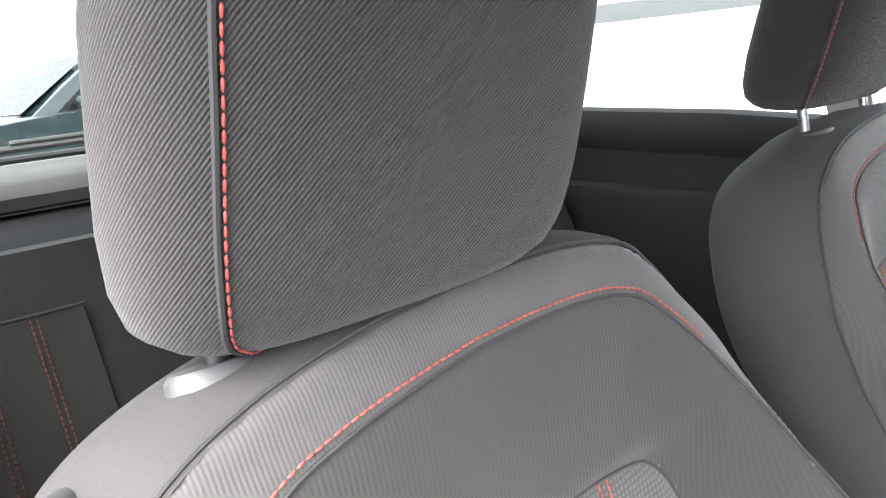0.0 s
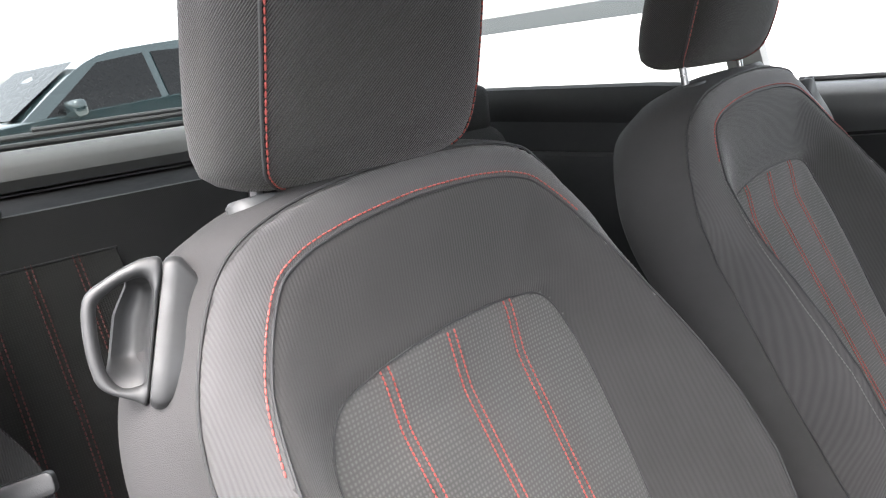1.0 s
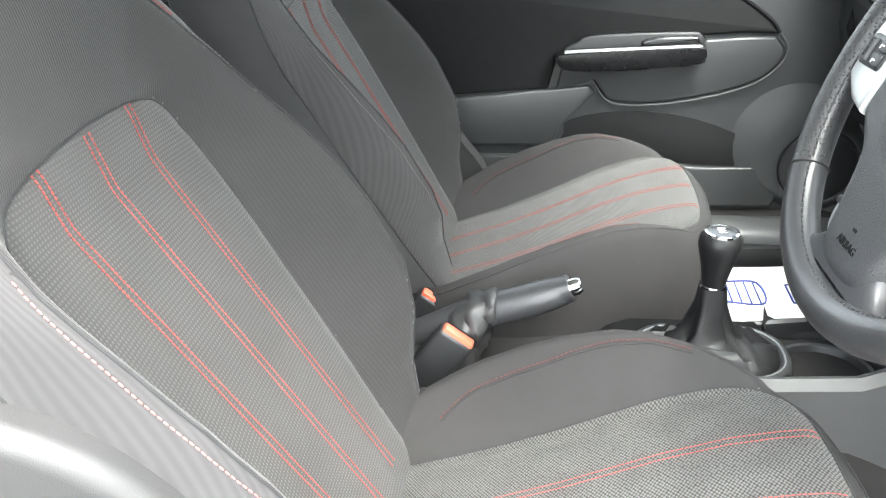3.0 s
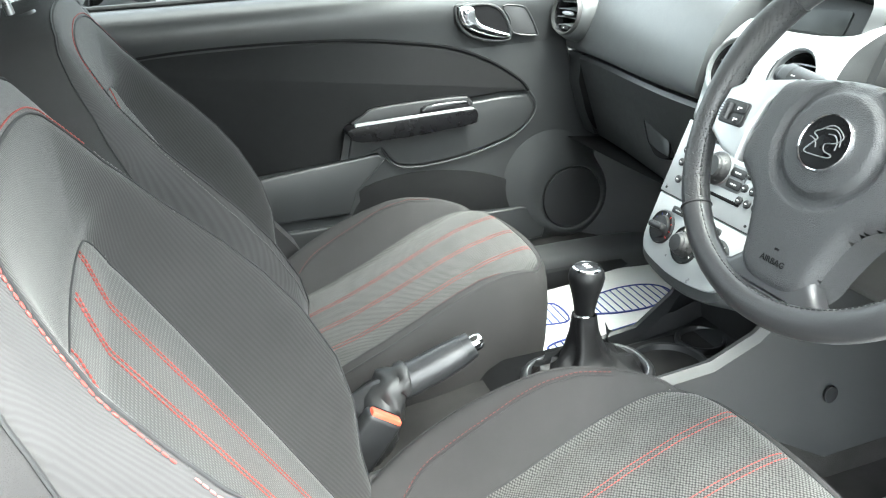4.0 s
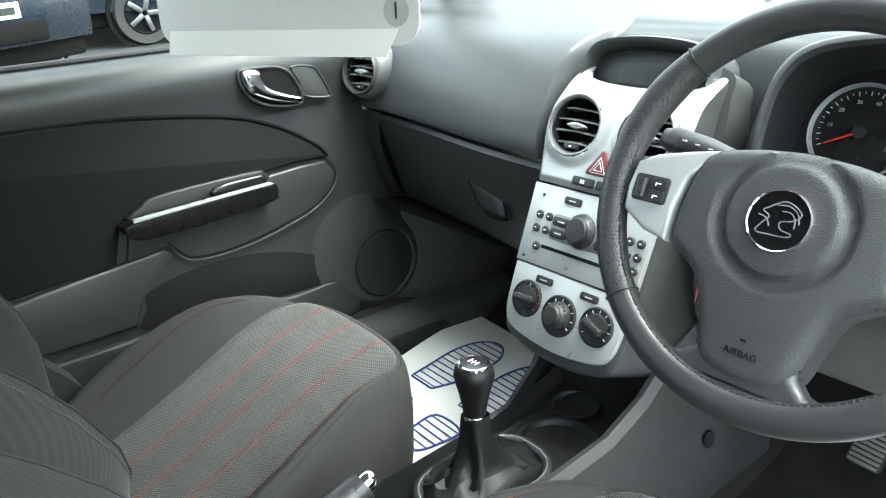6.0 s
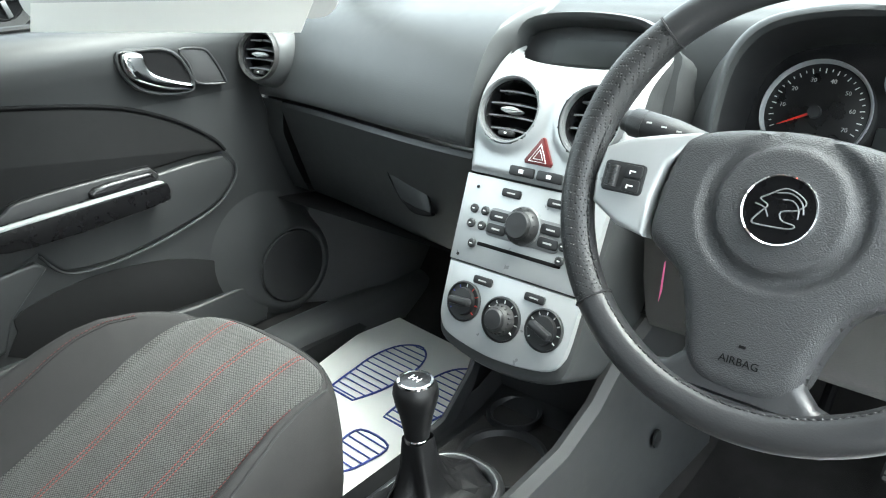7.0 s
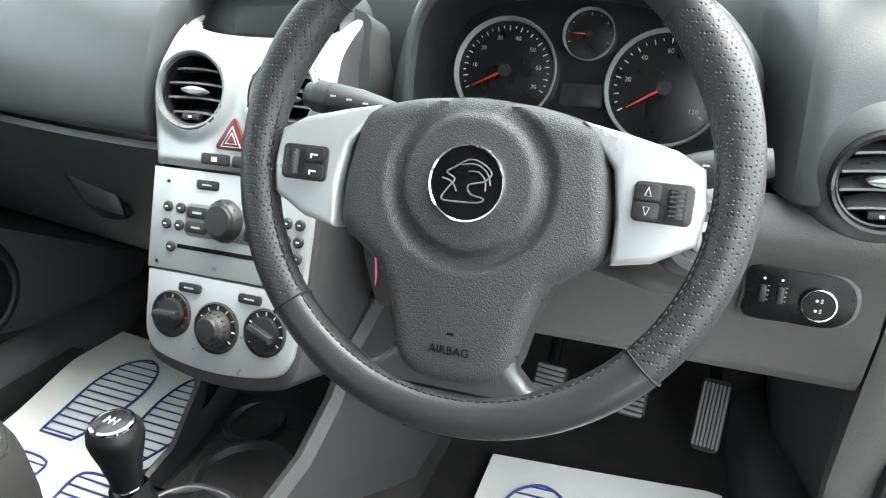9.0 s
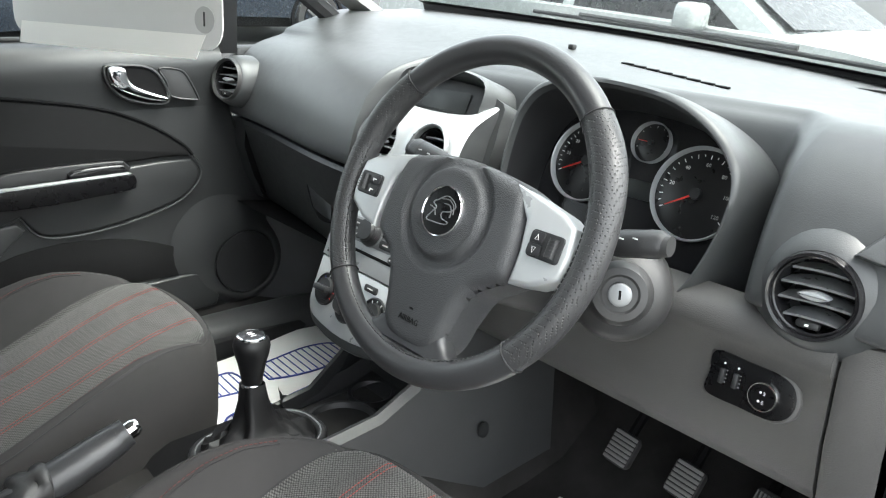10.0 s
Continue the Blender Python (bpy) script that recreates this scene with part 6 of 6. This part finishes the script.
# leather foot of the lower spoke, flaring into the rim
foot = [(-0.042, -0.104), (-0.046, -0.122), (-0.056, -0.132), (-0.072, -0.1365), (-0.094, -0.136), (-0.075, -0.153), (-0.04, -0.166), (0.0, -0.170), (0.04, -0.166), (0.075, -0.153), (0.094, -0.136), (0.072, -0.1365), (0.056, -0.132), (0.046, -0.122), (0.042, -0.104)]
part("foot_spoke", plate(foot, -0.036, -0.0150, 0.009, wm, 4), M_leather, wheel, "leather lower spoke")

# column shroud, stalks and ignition barrel
col = thing("steering_column", "grey column shroud with stalks and ignition lock", "steering column")
rows = []
for n_, k in ((-0.075, 0.9), (-0.085, 1.0), (-0.16, 1.0), (-0.26, 0.95), (-0.33, 0.9)):
    rows.append([wm @ Vector((x * k, y * k - 0.026, n_)) for x, y in rrect(0.130, 0.092, 0.034, 6)])
part("shroud", grid(rows, wrap=True, cap=True), M_column, col)
im = frame_of((0.092, -0.496, 0.640), (0, -1, 0.2), (-0.80, -0.52, 0.28))
part("ignition_housing", lathe([(0.058, -0.12), (0.054, -0.035), (0.049, -0.018), (0.042, -0.010), (0.0335, -0.006), (0.031, 0.004), (0.027, 0.009), (0.020, 0.010), (0.0175, 0.008), (0.012, 0.008)], 36, im), M_column, col, "grey ignition lock housing")
part("key_plate", lathe([(0.0118, 0.006), (0.0118, 0.014), (0.0095, 0.0155), (0.0, 0.015)], 28, im), M_satin, col, "metal key barrel")
part("key_slot", rbox(0.0025, 0.009, 0.002, 0, im @ Matrix.Translation((0, 0, 0.0155))), M_dark, col)
for s in (-1, 1):
    a, b, c = ((-0.06, 0.045, -0.105), (-0.105, 0.055, -0.103), (-0.172, 0.064, -0.098)) if s < 0 else ((0.06, 0.016, -0.108), (0.12, 0.026, -0.104), (0.186, 0.043, -0.099))
    a, b, c = Vector(a), Vector(b), Vector(c)
    stalk = part("stalk", tube([wm @ p for p in (a, a.lerp(b, 0.5), b, b.lerp(c, 0.4), c, c + Vector((s * 0.006, 0.001, 0)))], [0.009, 0.010, 0.011, 0.0145, 0.0145, 0.010], 16, flat=0.85), M_black, col, "black control stalk")
    part("stalk_end", tube([wm @ c.lerp(b, 0.18), wm @ (c + Vector((s * 0.010, 0.001, 0)))], [0.0150, 0.0105], 16, flat=0.85), M_column, stalk)
    for i in range(3):
        part("marking", rbox(0.005, 0.0014, 0.0006, 0, wm @ Matrix.Translation(b.lerp(c, 0.25 + 0.22 * i) + Vector((0, 0.002, 0.0142)))), M_cardgrey, stalk)
tag = thing("key_tag", "small pink tag hanging beside the column", "tag")
part("strip", plate([(-0.0006, 0.0), (0.0006, 0.002), (0.0010, -0.03), (-0.0012, -0.042)], 0, 0.001, 0, frame_of((0.10, -0.215, 0.585), (0.2, -1, 0), (-0.9, -0.2, 0.2))), M_pink, tag)


# ---- centre console ----
con = thing("floor_console", "black floor console with cup holder and gear gaiter well", "console")
for s in (-1, 1):
    wall_ = []
    for x, zt, zb, yy in ((-0.70, 0.235, 0.07, 0.105), (-0.45, 0.245, 0.07, 0.105), (-0.20, 0.285, 0.07, 0.108), (0.0, 0.292, 0.07, 0.112), (0.09, 0.300, 0.07, 0.115), (0.16, 0.335, 0.07, 0.120), (0.21, 0.385, 0.08, 0.125), (0.30, 0.43, 0.10, 0.135), (0.45, 0.45, 0.12, 0.15)):
        zt -= 0.042 * smooth((0.25 - x) / 0.14) if s > 0 else 0.0
        o_ = (0.0, 0.006, 0.016, 0.028, 0.034, 0.044) if s < 0 else (0.0, 0.003, 0.008, 0.014, 0.016, 0.022)
        wall_.append([(x, s * (yy - 0.028 + o), z) for o, z in zip(o_, (zt - 0.030, zt - 0.004, zt, zt - 0.010, (zt + zb) / 2, zb))])
    part("side_wall", grid(wall_), M_footwell if s < 0 else M_black, con, "grey console side" if s < 0 else "")
top = []
for x, z in ((-0.70, 0.190), (-0.45, 0.195), (-0.24, 0.215), (-0.19, 0.248), (-0.165, 0.252), (0.02, 0.252), (0.030, 0.245), (0.033, 0.235)):
    top.append([(x, y, z) for y in (-0.09, -0.05, 0.0, 0.05, 0.09)])
# deck coloured near-black in place of the shade between the seats
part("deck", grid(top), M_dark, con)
tray = []
for x, z in ((0.032, 0.248), (0.040, 0.230), (0.05, 0.225), (0.17, 0.235), (0.22, 0.25), (0.235, 0.36)):
    tray.append([(x, -0.095, z + 0.03), (x, -0.085, z), (x, 0.085, z), (x, 0.095, z + 0.03)])
part("tray", grid(tray), M_black, con)
for cx, cy, r in ((0.084, -0.018, 0.056), (0.178, 0.030, 0.034)):
    part("cup_holder", lathe([(0.0, 0.004), (r - 0.004, 0.004), (r, 0.012), (r + 0.002, 0.016), (r + 0.007, 0.017), (r + 0.010, 0.0)], 32, Matrix.Translation((cx, cy, 0.232))), M_black, con)
part("screw_cap", lathe([(0.012, 0), (0.012, 0.003), (0.009, 0.0035), (0.0, 0.0035)], 24, frame_of((0.283, -0.1465, 0.219), (1, 0, 0), (0, -1, 0.08)), (1.0, 1.2)), M_black, con, "dark screw cover")

gear = thing("gear_lever", "black gear lever with leather gaiter and chrome-ringed knob", "gear lever")
gx, gy = -0.064, -0.020
loop = [(gx + p[0], gy + p[1], 0.268) for p in rrect(0.190, 0.118, 0.052, 7)]
part("gaiter_ring", tube(loop, 0.0085, 10, closed=True), M_black, gear, "black trim ring")
part("satin_line", tube([(gx + p[0], gy + p[1], 0.2760) for p in rrect(0.186, 0.114, 0.050, 7)], 0.0012, 8, closed=True), M_satin, gear, "fine satin line")
bl_rows = []
for k, (h, f, dx) in enumerate(((0.262, 0.96, 0.0), (0.274, 0.92, 0.0), (0.284, 0.78, -0.001), (0.291, 0.58, -0.002), (0.300, 0.41, -0.003), (0.312, 0.30, -0.003), (0.328, 0.235, -0.003), (0.344, 0.205, -0.003), (0.358, 0.185, -0.003), (0.370, 0.17, -0.003))):
    row = []
    ol = rrect(0.186, 0.114, 0.050, 7)
    for i, p in enumerate(ol):
        a = 2 * math.pi * i / len(ol)
        fold = 1 + 0.22 * math.sin(4 * a + 0.6 * k) * (1 - f) * (1 if k < 7 else 0.3)
        row.append((gx + dx + p[0] * f * fold, gy + 0.010 * (1 - f) + p[1] * f * fold * (1 + 0.55 * smooth((0.55 - f) / 0.3)), h + 0.008 * math.sin(6 * a + 1.9 * k) * (1 if 0 < k < 5 else 0)))
    bl_rows.append(row)
part("gaiter", grid(bl_rows, wrap=True), M_gaiter, gear, "creased leather gaiter", sharp=60)
part("gaiter_seam", tube([Vector(r[10]) + Vector((0.0, -0.0004, 0.0006)) for r in bl_rows], 0.0009, 6), M_seam, gear)
km = Matrix.Translation((-0.067, -0.010, 0.366)) @ Matrix.Rotation(radians(2), 4, 'Y')
part("collar", lathe([(0.016, 0.0), (0.0160, 0.003), (0.0150, 0.005)], 28, km), M_chrome, gear, "chrome collar")
part("knob", lathe([(0.0145, 0.004), (0.0165, 0.018), (0.020, 0.036), (0.0245, 0.052), (0.0265, 0.063), (0.0250, 0.072), (0.0200, 0.078)], 36, km), M_gaiter, gear, "black leather knob")
part("knob_ring", lathe([(0.0215, 0.0745), (0.0205, 0.0795), (0.0180, 0.0800), (0.0175, 0.078)], 36, km), M_chrome, gear, "chrome ring")
part("knob_cap", lathe([(0.0180, 0.077), (0.0170, 0.0795), (0.0, 0.0808)], 32, km), M_glossblack, gear, "gloss black cap")
for x in (-0.006, 0.0, 0.006):
    part("marking", rbox(0.009, 0.0012, 0.0004, 0, km @ Matrix.Translation((0, x, 0.0808))), M_white, gear)
part("marking", rbox(0.0012, 0.013, 0.0004, 0, km @ Matrix.Translation((0, 0, 0.0808))), M_white, gear)

hb = thing("handbrake", "black leather handbrake lever with chrome button", "handbrake")
hp = spline([(-0.50, -0.012, 0.265), (-0.42, -0.014, 0.300), (-0.375, -0.015, 0.318), (-0.30, -0.016, 0.343), (-0.255, -0.016, 0.360)], 6)
part("grip", tube(hp, [0.018 + 0.0055 * smooth(i / 12) - 0.003 * smooth((i - 18) / 6) for i in range(len(hp))], 16, flat=0.85), M_leather, hb)
part("collar", tube([(-0.258, -0.016, 0.359), (-0.246, -0.016, 0.364)], 0.0190, 16), M_leather, hb)
part("button", tube([(-0.248, -0.016, 0.363), (-0.238, -0.016, 0.367), (-0.232, -0.016, 0.3695)], [0.0125, 0.0125, 0.009], 16), M_chrome, hb, "chrome release button")
bt = []
for k, (x, z, ry, rz) in enumerate(((-0.343, 0.3325, 0.0235, 0.022), (-0.346, 0.331, 0.028, 0.026), (-0.353, 0.328, 0.0285, 0.026), (-0.357, 0.325, 0.025, 0.024), (-0.364, 0.318, 0.033, 0.031), (-0.371, 0.309, 0.040, 0.037), (-0.376, 0.301, 0.036, 0.036), (-0.384, 0.290, 0.046, 0.042),
                                    (-0.392, 0.276, 0.052, 0.044), (-0.402, 0.262, 0.050, 0.044), (-0.415, 0.250, 0.058, 0.042), (-0.44, 0.238, 0.062, 0.042), (-0.50, 0.228, 0.060, 0.038), (-0.54, 0.225, 0.058, 0.036))):
    w_ = min(1.0, k / 4)
    bt.append([(x + w_ * (0.005 * math.sin(5 * a + k) + 0.30 * rz * math.sin(a) * -1), -0.014 + ry * math.cos(a) * (1 + w_ * 0.10 * math.sin(5 * a + k * 2)), z + rz * math.sin(a) * (1 + w_ * 0.06 * math.sin(4 * a + k))) for a in np.linspace(0, 2 * math.pi, 32, endpoint=False)])
part("gaiter", grid(bt, wrap=True, cap=True), M_column, hb, "creased leather gaiter", sharp=60)

for x, y, z in ((-0.447, 0.072, 0.284), (-0.394, -0.068, 0.314)):
    bk = thing("belt_buckle", "black seat belt buckle with red release button", "seat belt buckle", group="front belt buckles")
    bm_ = Matrix.Translation((x, y, z)) @ Matrix.Rotation(radians(38), 4, 'Y')
    part("casing", rbox(0.052, 0.027, 0.11, 0.007, bm_ @ Matrix.Translation((0, 0, -0.048)), 3), M_black, bk)
    part("release_button", rbox(0.046, 0.016, 0.02, 0.003, bm_ @ Matrix.Translation((0, -0.003, 0.001))), M_orange, bk, "red release button")
    part("slot", rbox(0.036, 0.005, 0.004, 0.001, bm_ @ Matrix.Translation((0, 0.0085, 0.0070))), M_dark, bk)
    part("stalk", rbox(0.034, 0.012, 0.10, 0.003, bm_ @ Matrix.Translation((0, 0, -0.12))), M_black, bk)

# ---- pedals ----
for name, x, y, z, w, h in (("clutch_pedal", 0.452, -0.312, 0.200, 0.050, 0.058), ("brake_pedal", 0.445, -0.434, 0.210, 0.052, 0.058), ("accelerator_pedal", 0.452, -0.548, 0.200, 0.040, 0.104)):
    pd = thing(name, "grooved grey rubber " + name.replace("_", " "), "pedal", group="pedals")
    pm = frame_of((x, y, z), (0, -1, -0.08), (-0.82, 0, 0.57))
    part("pad", plate(rrect(w, h, 0.010, 5), -0.010, 0.003, 0.003, pm), M_tyre, pd)
    for i in range(7):
        t = (i - 3) / 7
        q = rbox(w * 0.86, 0.0054, 0.004, 0.001, pm @ Matrix.Translation((0, t * h * 0.95, 0.0045))) if name != "accelerator_pedal" else rbox(0.0036, h * 0.88, 0.004, 0.001, pm @ Matrix.Translation((t * w * 0.95, 0, 0.0045)))
        part("rib", q, M_rubber, pd)
    part("arm", tube([(x + 0.01, y, z), (x + 0.10, y, z + 0.08), (x + 0.14, y, z + 0.25)], 0.009, 8), M_dark, pd)

# ---- paper floor mats with printed shoe soles ----
def sole(cx, cy, ang, L, W, parent, z):
    """One printed sole: outline and hatching, toe along +x before turning."""
    m = Matrix.Translation((cx, cy, z)) @ Matrix.Rotation(radians(ang), 4, 'Z')
    toe = [tuple(p) for p in spline([(-0.02, -0.30), (0.25, -0.46), (0.60, -0.50), (0.88, -0.34), (1.0, 0.0), (0.88, 0.34), (0.60, 0.46), (0.25, 0.38), (-0.02, 0.30)], 5)]
    heel = [tuple(p) for p in spline([(-0.26, -0.34), (-0.26, 0.34), (-0.50, 0.36), (-0.68, 0.25), (-0.73, 0.0), (-0.68, -0.25), (-0.50, -0.36)], 4, True)]
    for shp in (toe, heel):
        P = [(x * L, y * W) for x, y in shp]
        loop = [m @ Vector((x, y, 0.0006)) for x, y in P]
        part("print_outline", tube(loop, 0.0022, 4, closed=True, flat=1.0), M_blue, parent, sharp=0)
        xs = np.arange(min(p[0] for p in P) + 0.008, max(p[0] for p in P) - 0.004, 0.0175)
        g = Geo()
        for x in xs:
            hits = []
            for (x0, y0), (x1, y1) in zip(P, P[1:] + P[:1]):
                if (x0 - x) * (x1 - x) < 0:
                    hits.append(y0 + (y1 - y0) * (x - x0) / (x1 - x0))
            if len(hits) >= 2:
                q = rbox(0.0032, max(hits) - min(hits), 0.0006, 0, m @ Matrix.Translation((x, (max(hits) + min(hits)) / 2, 0.0006)))
                g.add(q.v, q.f)
        part("print_hatching", g, M_blue, parent, sharp=0)


def mat(name, label, pts, soles, z=0.086):
    t = thing(name, label, "floor mat", group="paper mats")
    U, V = sheet(min(p[0] for p in pts), max(p[0] for p in pts), min(p[1] for p in pts), max(p[1] for p in pts), 0.02, [pts])
    g = regions(U, V, lambda A, B: np.stack([A, B, z + 0.0 * A + 0.001 * np.sin(A * 23 + B * 11)], -1), [pts])[0]
    low_ = g.moved(Matrix.Translation((0, 0, -0.0012)))
    part("sheet", join(g, low_), M_paper, t, sharp=0)
    for s_ in soles:
        sole(*s_, t, z + 0.0016)


mat("paper_mat", "white paper mat printed with blue shoe soles on passenger carpet",
    [(-0.02, 0.125), (0.440, 0.125), (0.458, 0.31), (0.487, 0.622), (0.225, 0.575), (-0.02, 0.545)],
    [(0.195, 0.455, -1, 0.22, 0.115), (0.195, 0.305, -1, 0.22, 0.105)])
mat("paper_mat", "white paper mat printed with blue shoe soles under the pedals",
    [(-0.10, -0.25), (0.393, -0.241), (0.425, -0.58), (-0.08, -0.60)],
    [(0.13, -0.34, 2, 0.22, 0.115), (0.13, -0.49, -2, 0.22, 0.11)])

# ---- card hanging from the mirror ----
card = thing("hanging_card", "white laminated card with a numbered grey spot, hung from the mirror", "card")
cA, cB = Vector((-0.066, 0.088, 0.826)), Vector((-0.155, 0.520, 0.819))
cmx = frame_of((cA + cB) / 2, cA - cB, (-0.9, -0.35, 0.05))
Wc = (cA - cB).length
part("sheet", plate(rrect(Wc, 0.30, 0.03, 6, 0, 0.15), 0, 0.002, 0, cmx), M_card, card)
part("tape", plate([(-Wc / 2 + 0.01, -0.014), (Wc / 2 - 0.05, -0.014), (Wc / 2 - 0.03, 0.02), (-Wc / 2 + 0.02, 0.02)], 0.0021, 0.003, 0, cmx), M_paper, card, "paper strip along the foot")
part("spot", plate(circle(0.018, 28, Wc / 2 - 0.032, 0.040), 0.002, 0.0026, 0, cmx), M_cardgrey, card, "grey round spot")
text("1", 0.028, cmx @ Matrix.Translation((Wc / 2 - 0.032, 0.040, 0.0029)), M_ink, card, "numeral")
for i in range(5):
    part("print", plate(rrect(0.012, 0.012, 0.004, 4, -0.12 + i * 0.045, 0.085), 0.002, 0.0026, 0, cmx), M_cardgrey, card)
mirror = thing("rear_view_mirror", "black interior mirror on the windscreen holding the card", "mirror")
part("casing", rbox(0.03, 0.22, 0.065, 0.012, Matrix.Translation((-0.02, 0.10, 1.10)), 3), M_black, mirror)
part("arm", tube([(-0.01, 0.05, 1.11), (0.05, 0.0, 1.14)], 0.01, 8), M_black, mirror)


# ---- parked cars on the forecourt ----
def wheel_geo(parent, x, y, z, r, side):
    m = Matrix.Translation((x, y, z)) @ Matrix.Rotation(radians(-90 * side), 4, 'X')
    t = part("tyre", lathe([(r * 0.66, -0.09), (r * 0.93, -0.10), (r, -0.06), (r, 0.06), (r * 0.93, 0.10), (r * 0.66, 0.09)], 32, m), M_tyre, parent)
    part("rim", lathe([(r * 0.67, 0.085), (r * 0.62, 0.095), (r * 0.58, 0.06), (r * 0.12, 0.05), (0, 0.055)], 32, m), M_dark, t)
    for i in range(5):
        a = radians(72 * i)
        part("spoke", rbox(r * 0.52, 0.05, 0.03, 0.008, m @ Matrix.Rotation(a, 4, 'Z') @ Matrix.Translation((r * 0.34, 0, 0.075))), M_alloy, t)


def parked_car(name, label, paint, m, L=4.1, W=1.72, H=1.46):
    c = thing(name, label, "car", m, group="parked cars")
    prof = [(-L / 2, 0.35), (-L / 2 - 0.02, 0.55), (-L / 2 + 0.02, 0.80), (-L / 2 + 0.12, 0.92), (-L / 2 + 0.95, 1.00), (L / 2 - 0.35, 0.98), (L / 2 - 0.06, 0.88), (L / 2, 0.55), (L / 2 - 0.02, 0.30)]
    prof = [tuple(p) for p in spline(prof, 4)]
    rows = []
    for y, k, dz in ((-W / 2, 0.975, -0.01), (-W / 2 + 0.02, 0.985, 0.0), (-W / 4, 1.0, 0.02), (0, 1.005, 0.03), (W / 4, 1.0, 0.02), (W / 2 - 0.02, 0.985, 0.0), (W / 2, 0.975, -0.01)):
        rows.append([(x * k, y, z + (dz if z > 0.6 else 0)) for x, z in prof])
    g = grid(rows)
    k = len(prof)
    g.f.append(tuple(range(k)))
    g.f.append(tuple(range(6 * k, 7 * k))[::-1])
    part("body", g, paint, c, sharp=50)
    part("underside", rbox(L * 0.96, W * 0.94, 0.2, 0.03, Matrix.Translation((0, 0, 0.30))), M_dark, c)
    cab = [(-L / 2 + 0.92, 0.97), (-L / 2 + 1.65, 1.38), (-L / 2 + 2.2, H), (L / 2 - 1.0, H - 0.03), (L / 2 - 0.35, 1.12), (L / 2 - 0.28, 0.97)]
    cab = [tuple(p) for p in spline(cab, 4)]
    rows = []
    for y, q in ((-1, 0.0), (-0.97, 0.0), (0, 0.03), (0.97, 0.0), (1, 0.0)):
        rows.append([(x, y * (W / 2 - 0.04 - 0.16 * max(0, (z - 0.97) / (H - 0.97))), z + q * (1 if z > 1.2 else 0)) for x, z in cab])
    g = grid(rows)
    k = len(cab)
    g.f.append(tuple(range(k)))
    g.f.append(tuple(range(4 * k, 5 * k))[::-1])
    part("cabin", g, paint, c, sharp=50)
    for s in (-1, 1):
        def wpt(x, z):
            return (x, s * (W / 2 - 0.03 - 0.16 * max(0, (z - 0.97) / (H - 0.97))), z)
        for xs in (((-L / 2 + 1.15, 1.0), (-L / 2 + 1.75, 1.37), (-L / 2 + 2.20, 1.40), (-L / 2 + 2.20, 1.0)), ((-L / 2 + 2.28, 1.0), (-L / 2 + 2.28, 1.40), (L / 2 - 1.0, 1.38), (L / 2 - 0.62, 1.02))):
            q = Geo().add([wpt(*p) for p in xs], [(0, 1, 2, 3)])
            part("window", q, M_piano, c, "dark side window")
        part("door_mirror", rbox(0.12, 0.20, 0.14, 0.04, Matrix.Translation((-L / 2 + 1.35, s * (W / 2 + 0.09), 1.04)), 3), paint, c)
        for x in (-L / 2 + 0.78, L / 2 - 0.72):
            part("wheel_arch", lathe([(0.37, -0.02), (0.37, 0.012), (0.33, 0.014)], 32, Matrix.Translation((x, s * W / 2, 0.31)) @ Matrix.Rotation(radians(-90 * s), 4, 'X')), M_dark, c)
            wheel_geo(c, x, s * (W / 2 - 0.07), 0.31, 0.31, s)
        part("headlight", rbox(0.30, 0.34, 0.15, 0.06, Matrix.Translation((-L / 2 + 0.16, s * (W / 2 - 0.22), 0.74)), 3), M_lamp, c, "clear headlight")
    scr = Geo().add([(-L / 2 + 0.98, -0.66, 1.01), (-L / 2 + 0.98, 0.66, 1.01), (-L / 2 + 1.66, 0.56, 1.39), (-L / 2 + 1.66, -0.56, 1.39)], [(0, 1, 2, 3)])
    part("windscreen", scr.moved(Matrix.Translation((-0.03, 0, 0.02))), M_piano, c)
    part("grille", rbox(0.06, 0.9, 0.16, 0.02, Matrix.Translation((-L / 2 + 0.0, 0, 0.45))), M_dark, c)
    pl = part("number_plate", rbox(0.02, 0.52, 0.11, 0.004, Matrix.Translation((-L / 2 - 0.02, 0, 0.60))), M_paper, c)
    part("plate_bar", rbox(0.004, 0.44, 0.05, 0, Matrix.Translation((-L / 2 - 0.033, 0, 0.60))), M_ink, pl)
    return c


def stand(x, y, turn):
    return Matrix.Translation((x, y, -0.27 + SLOPE * y)) @ Matrix.Rotation(math.atan(SLOPE), 4, 'X') @ Matrix.Rotation(radians(turn), 4, 'Z')


parked_car("parked_car", "blue-grey hatchback parked across the forecourt lane", M_bluepaint, stand(-0.37, 7.43, 110.5))
parked_car("parked_car", "dark hatchback with alloy wheels parked across the lane", M_bluepaint, stand(3.27, 8.0, 0))
parked_car("parked_car", "pale silver car parked ahead of the bonnet", M_whitepaint, stand(3.9, 1.9, 90))
parked_car("parked_car", "dark teal car parked behind the tailgate", M_blackpaint, stand(-7.6, 1.75, 100))
for i, (x, y) in enumerate(((1.9, 10.2), (5.4, 9.9), (-2.6, 9.0))):
    part("line_marking", rbox(0.12, 2.6, 0.004, 0, Matrix.Translation((x, y, -0.27 + SLOPE * y + 0.006)) @ Matrix.Rotation(math.atan(SLOPE), 4, 'X')), M_line, kind="structure", label="white painted bay line", category="road marking")
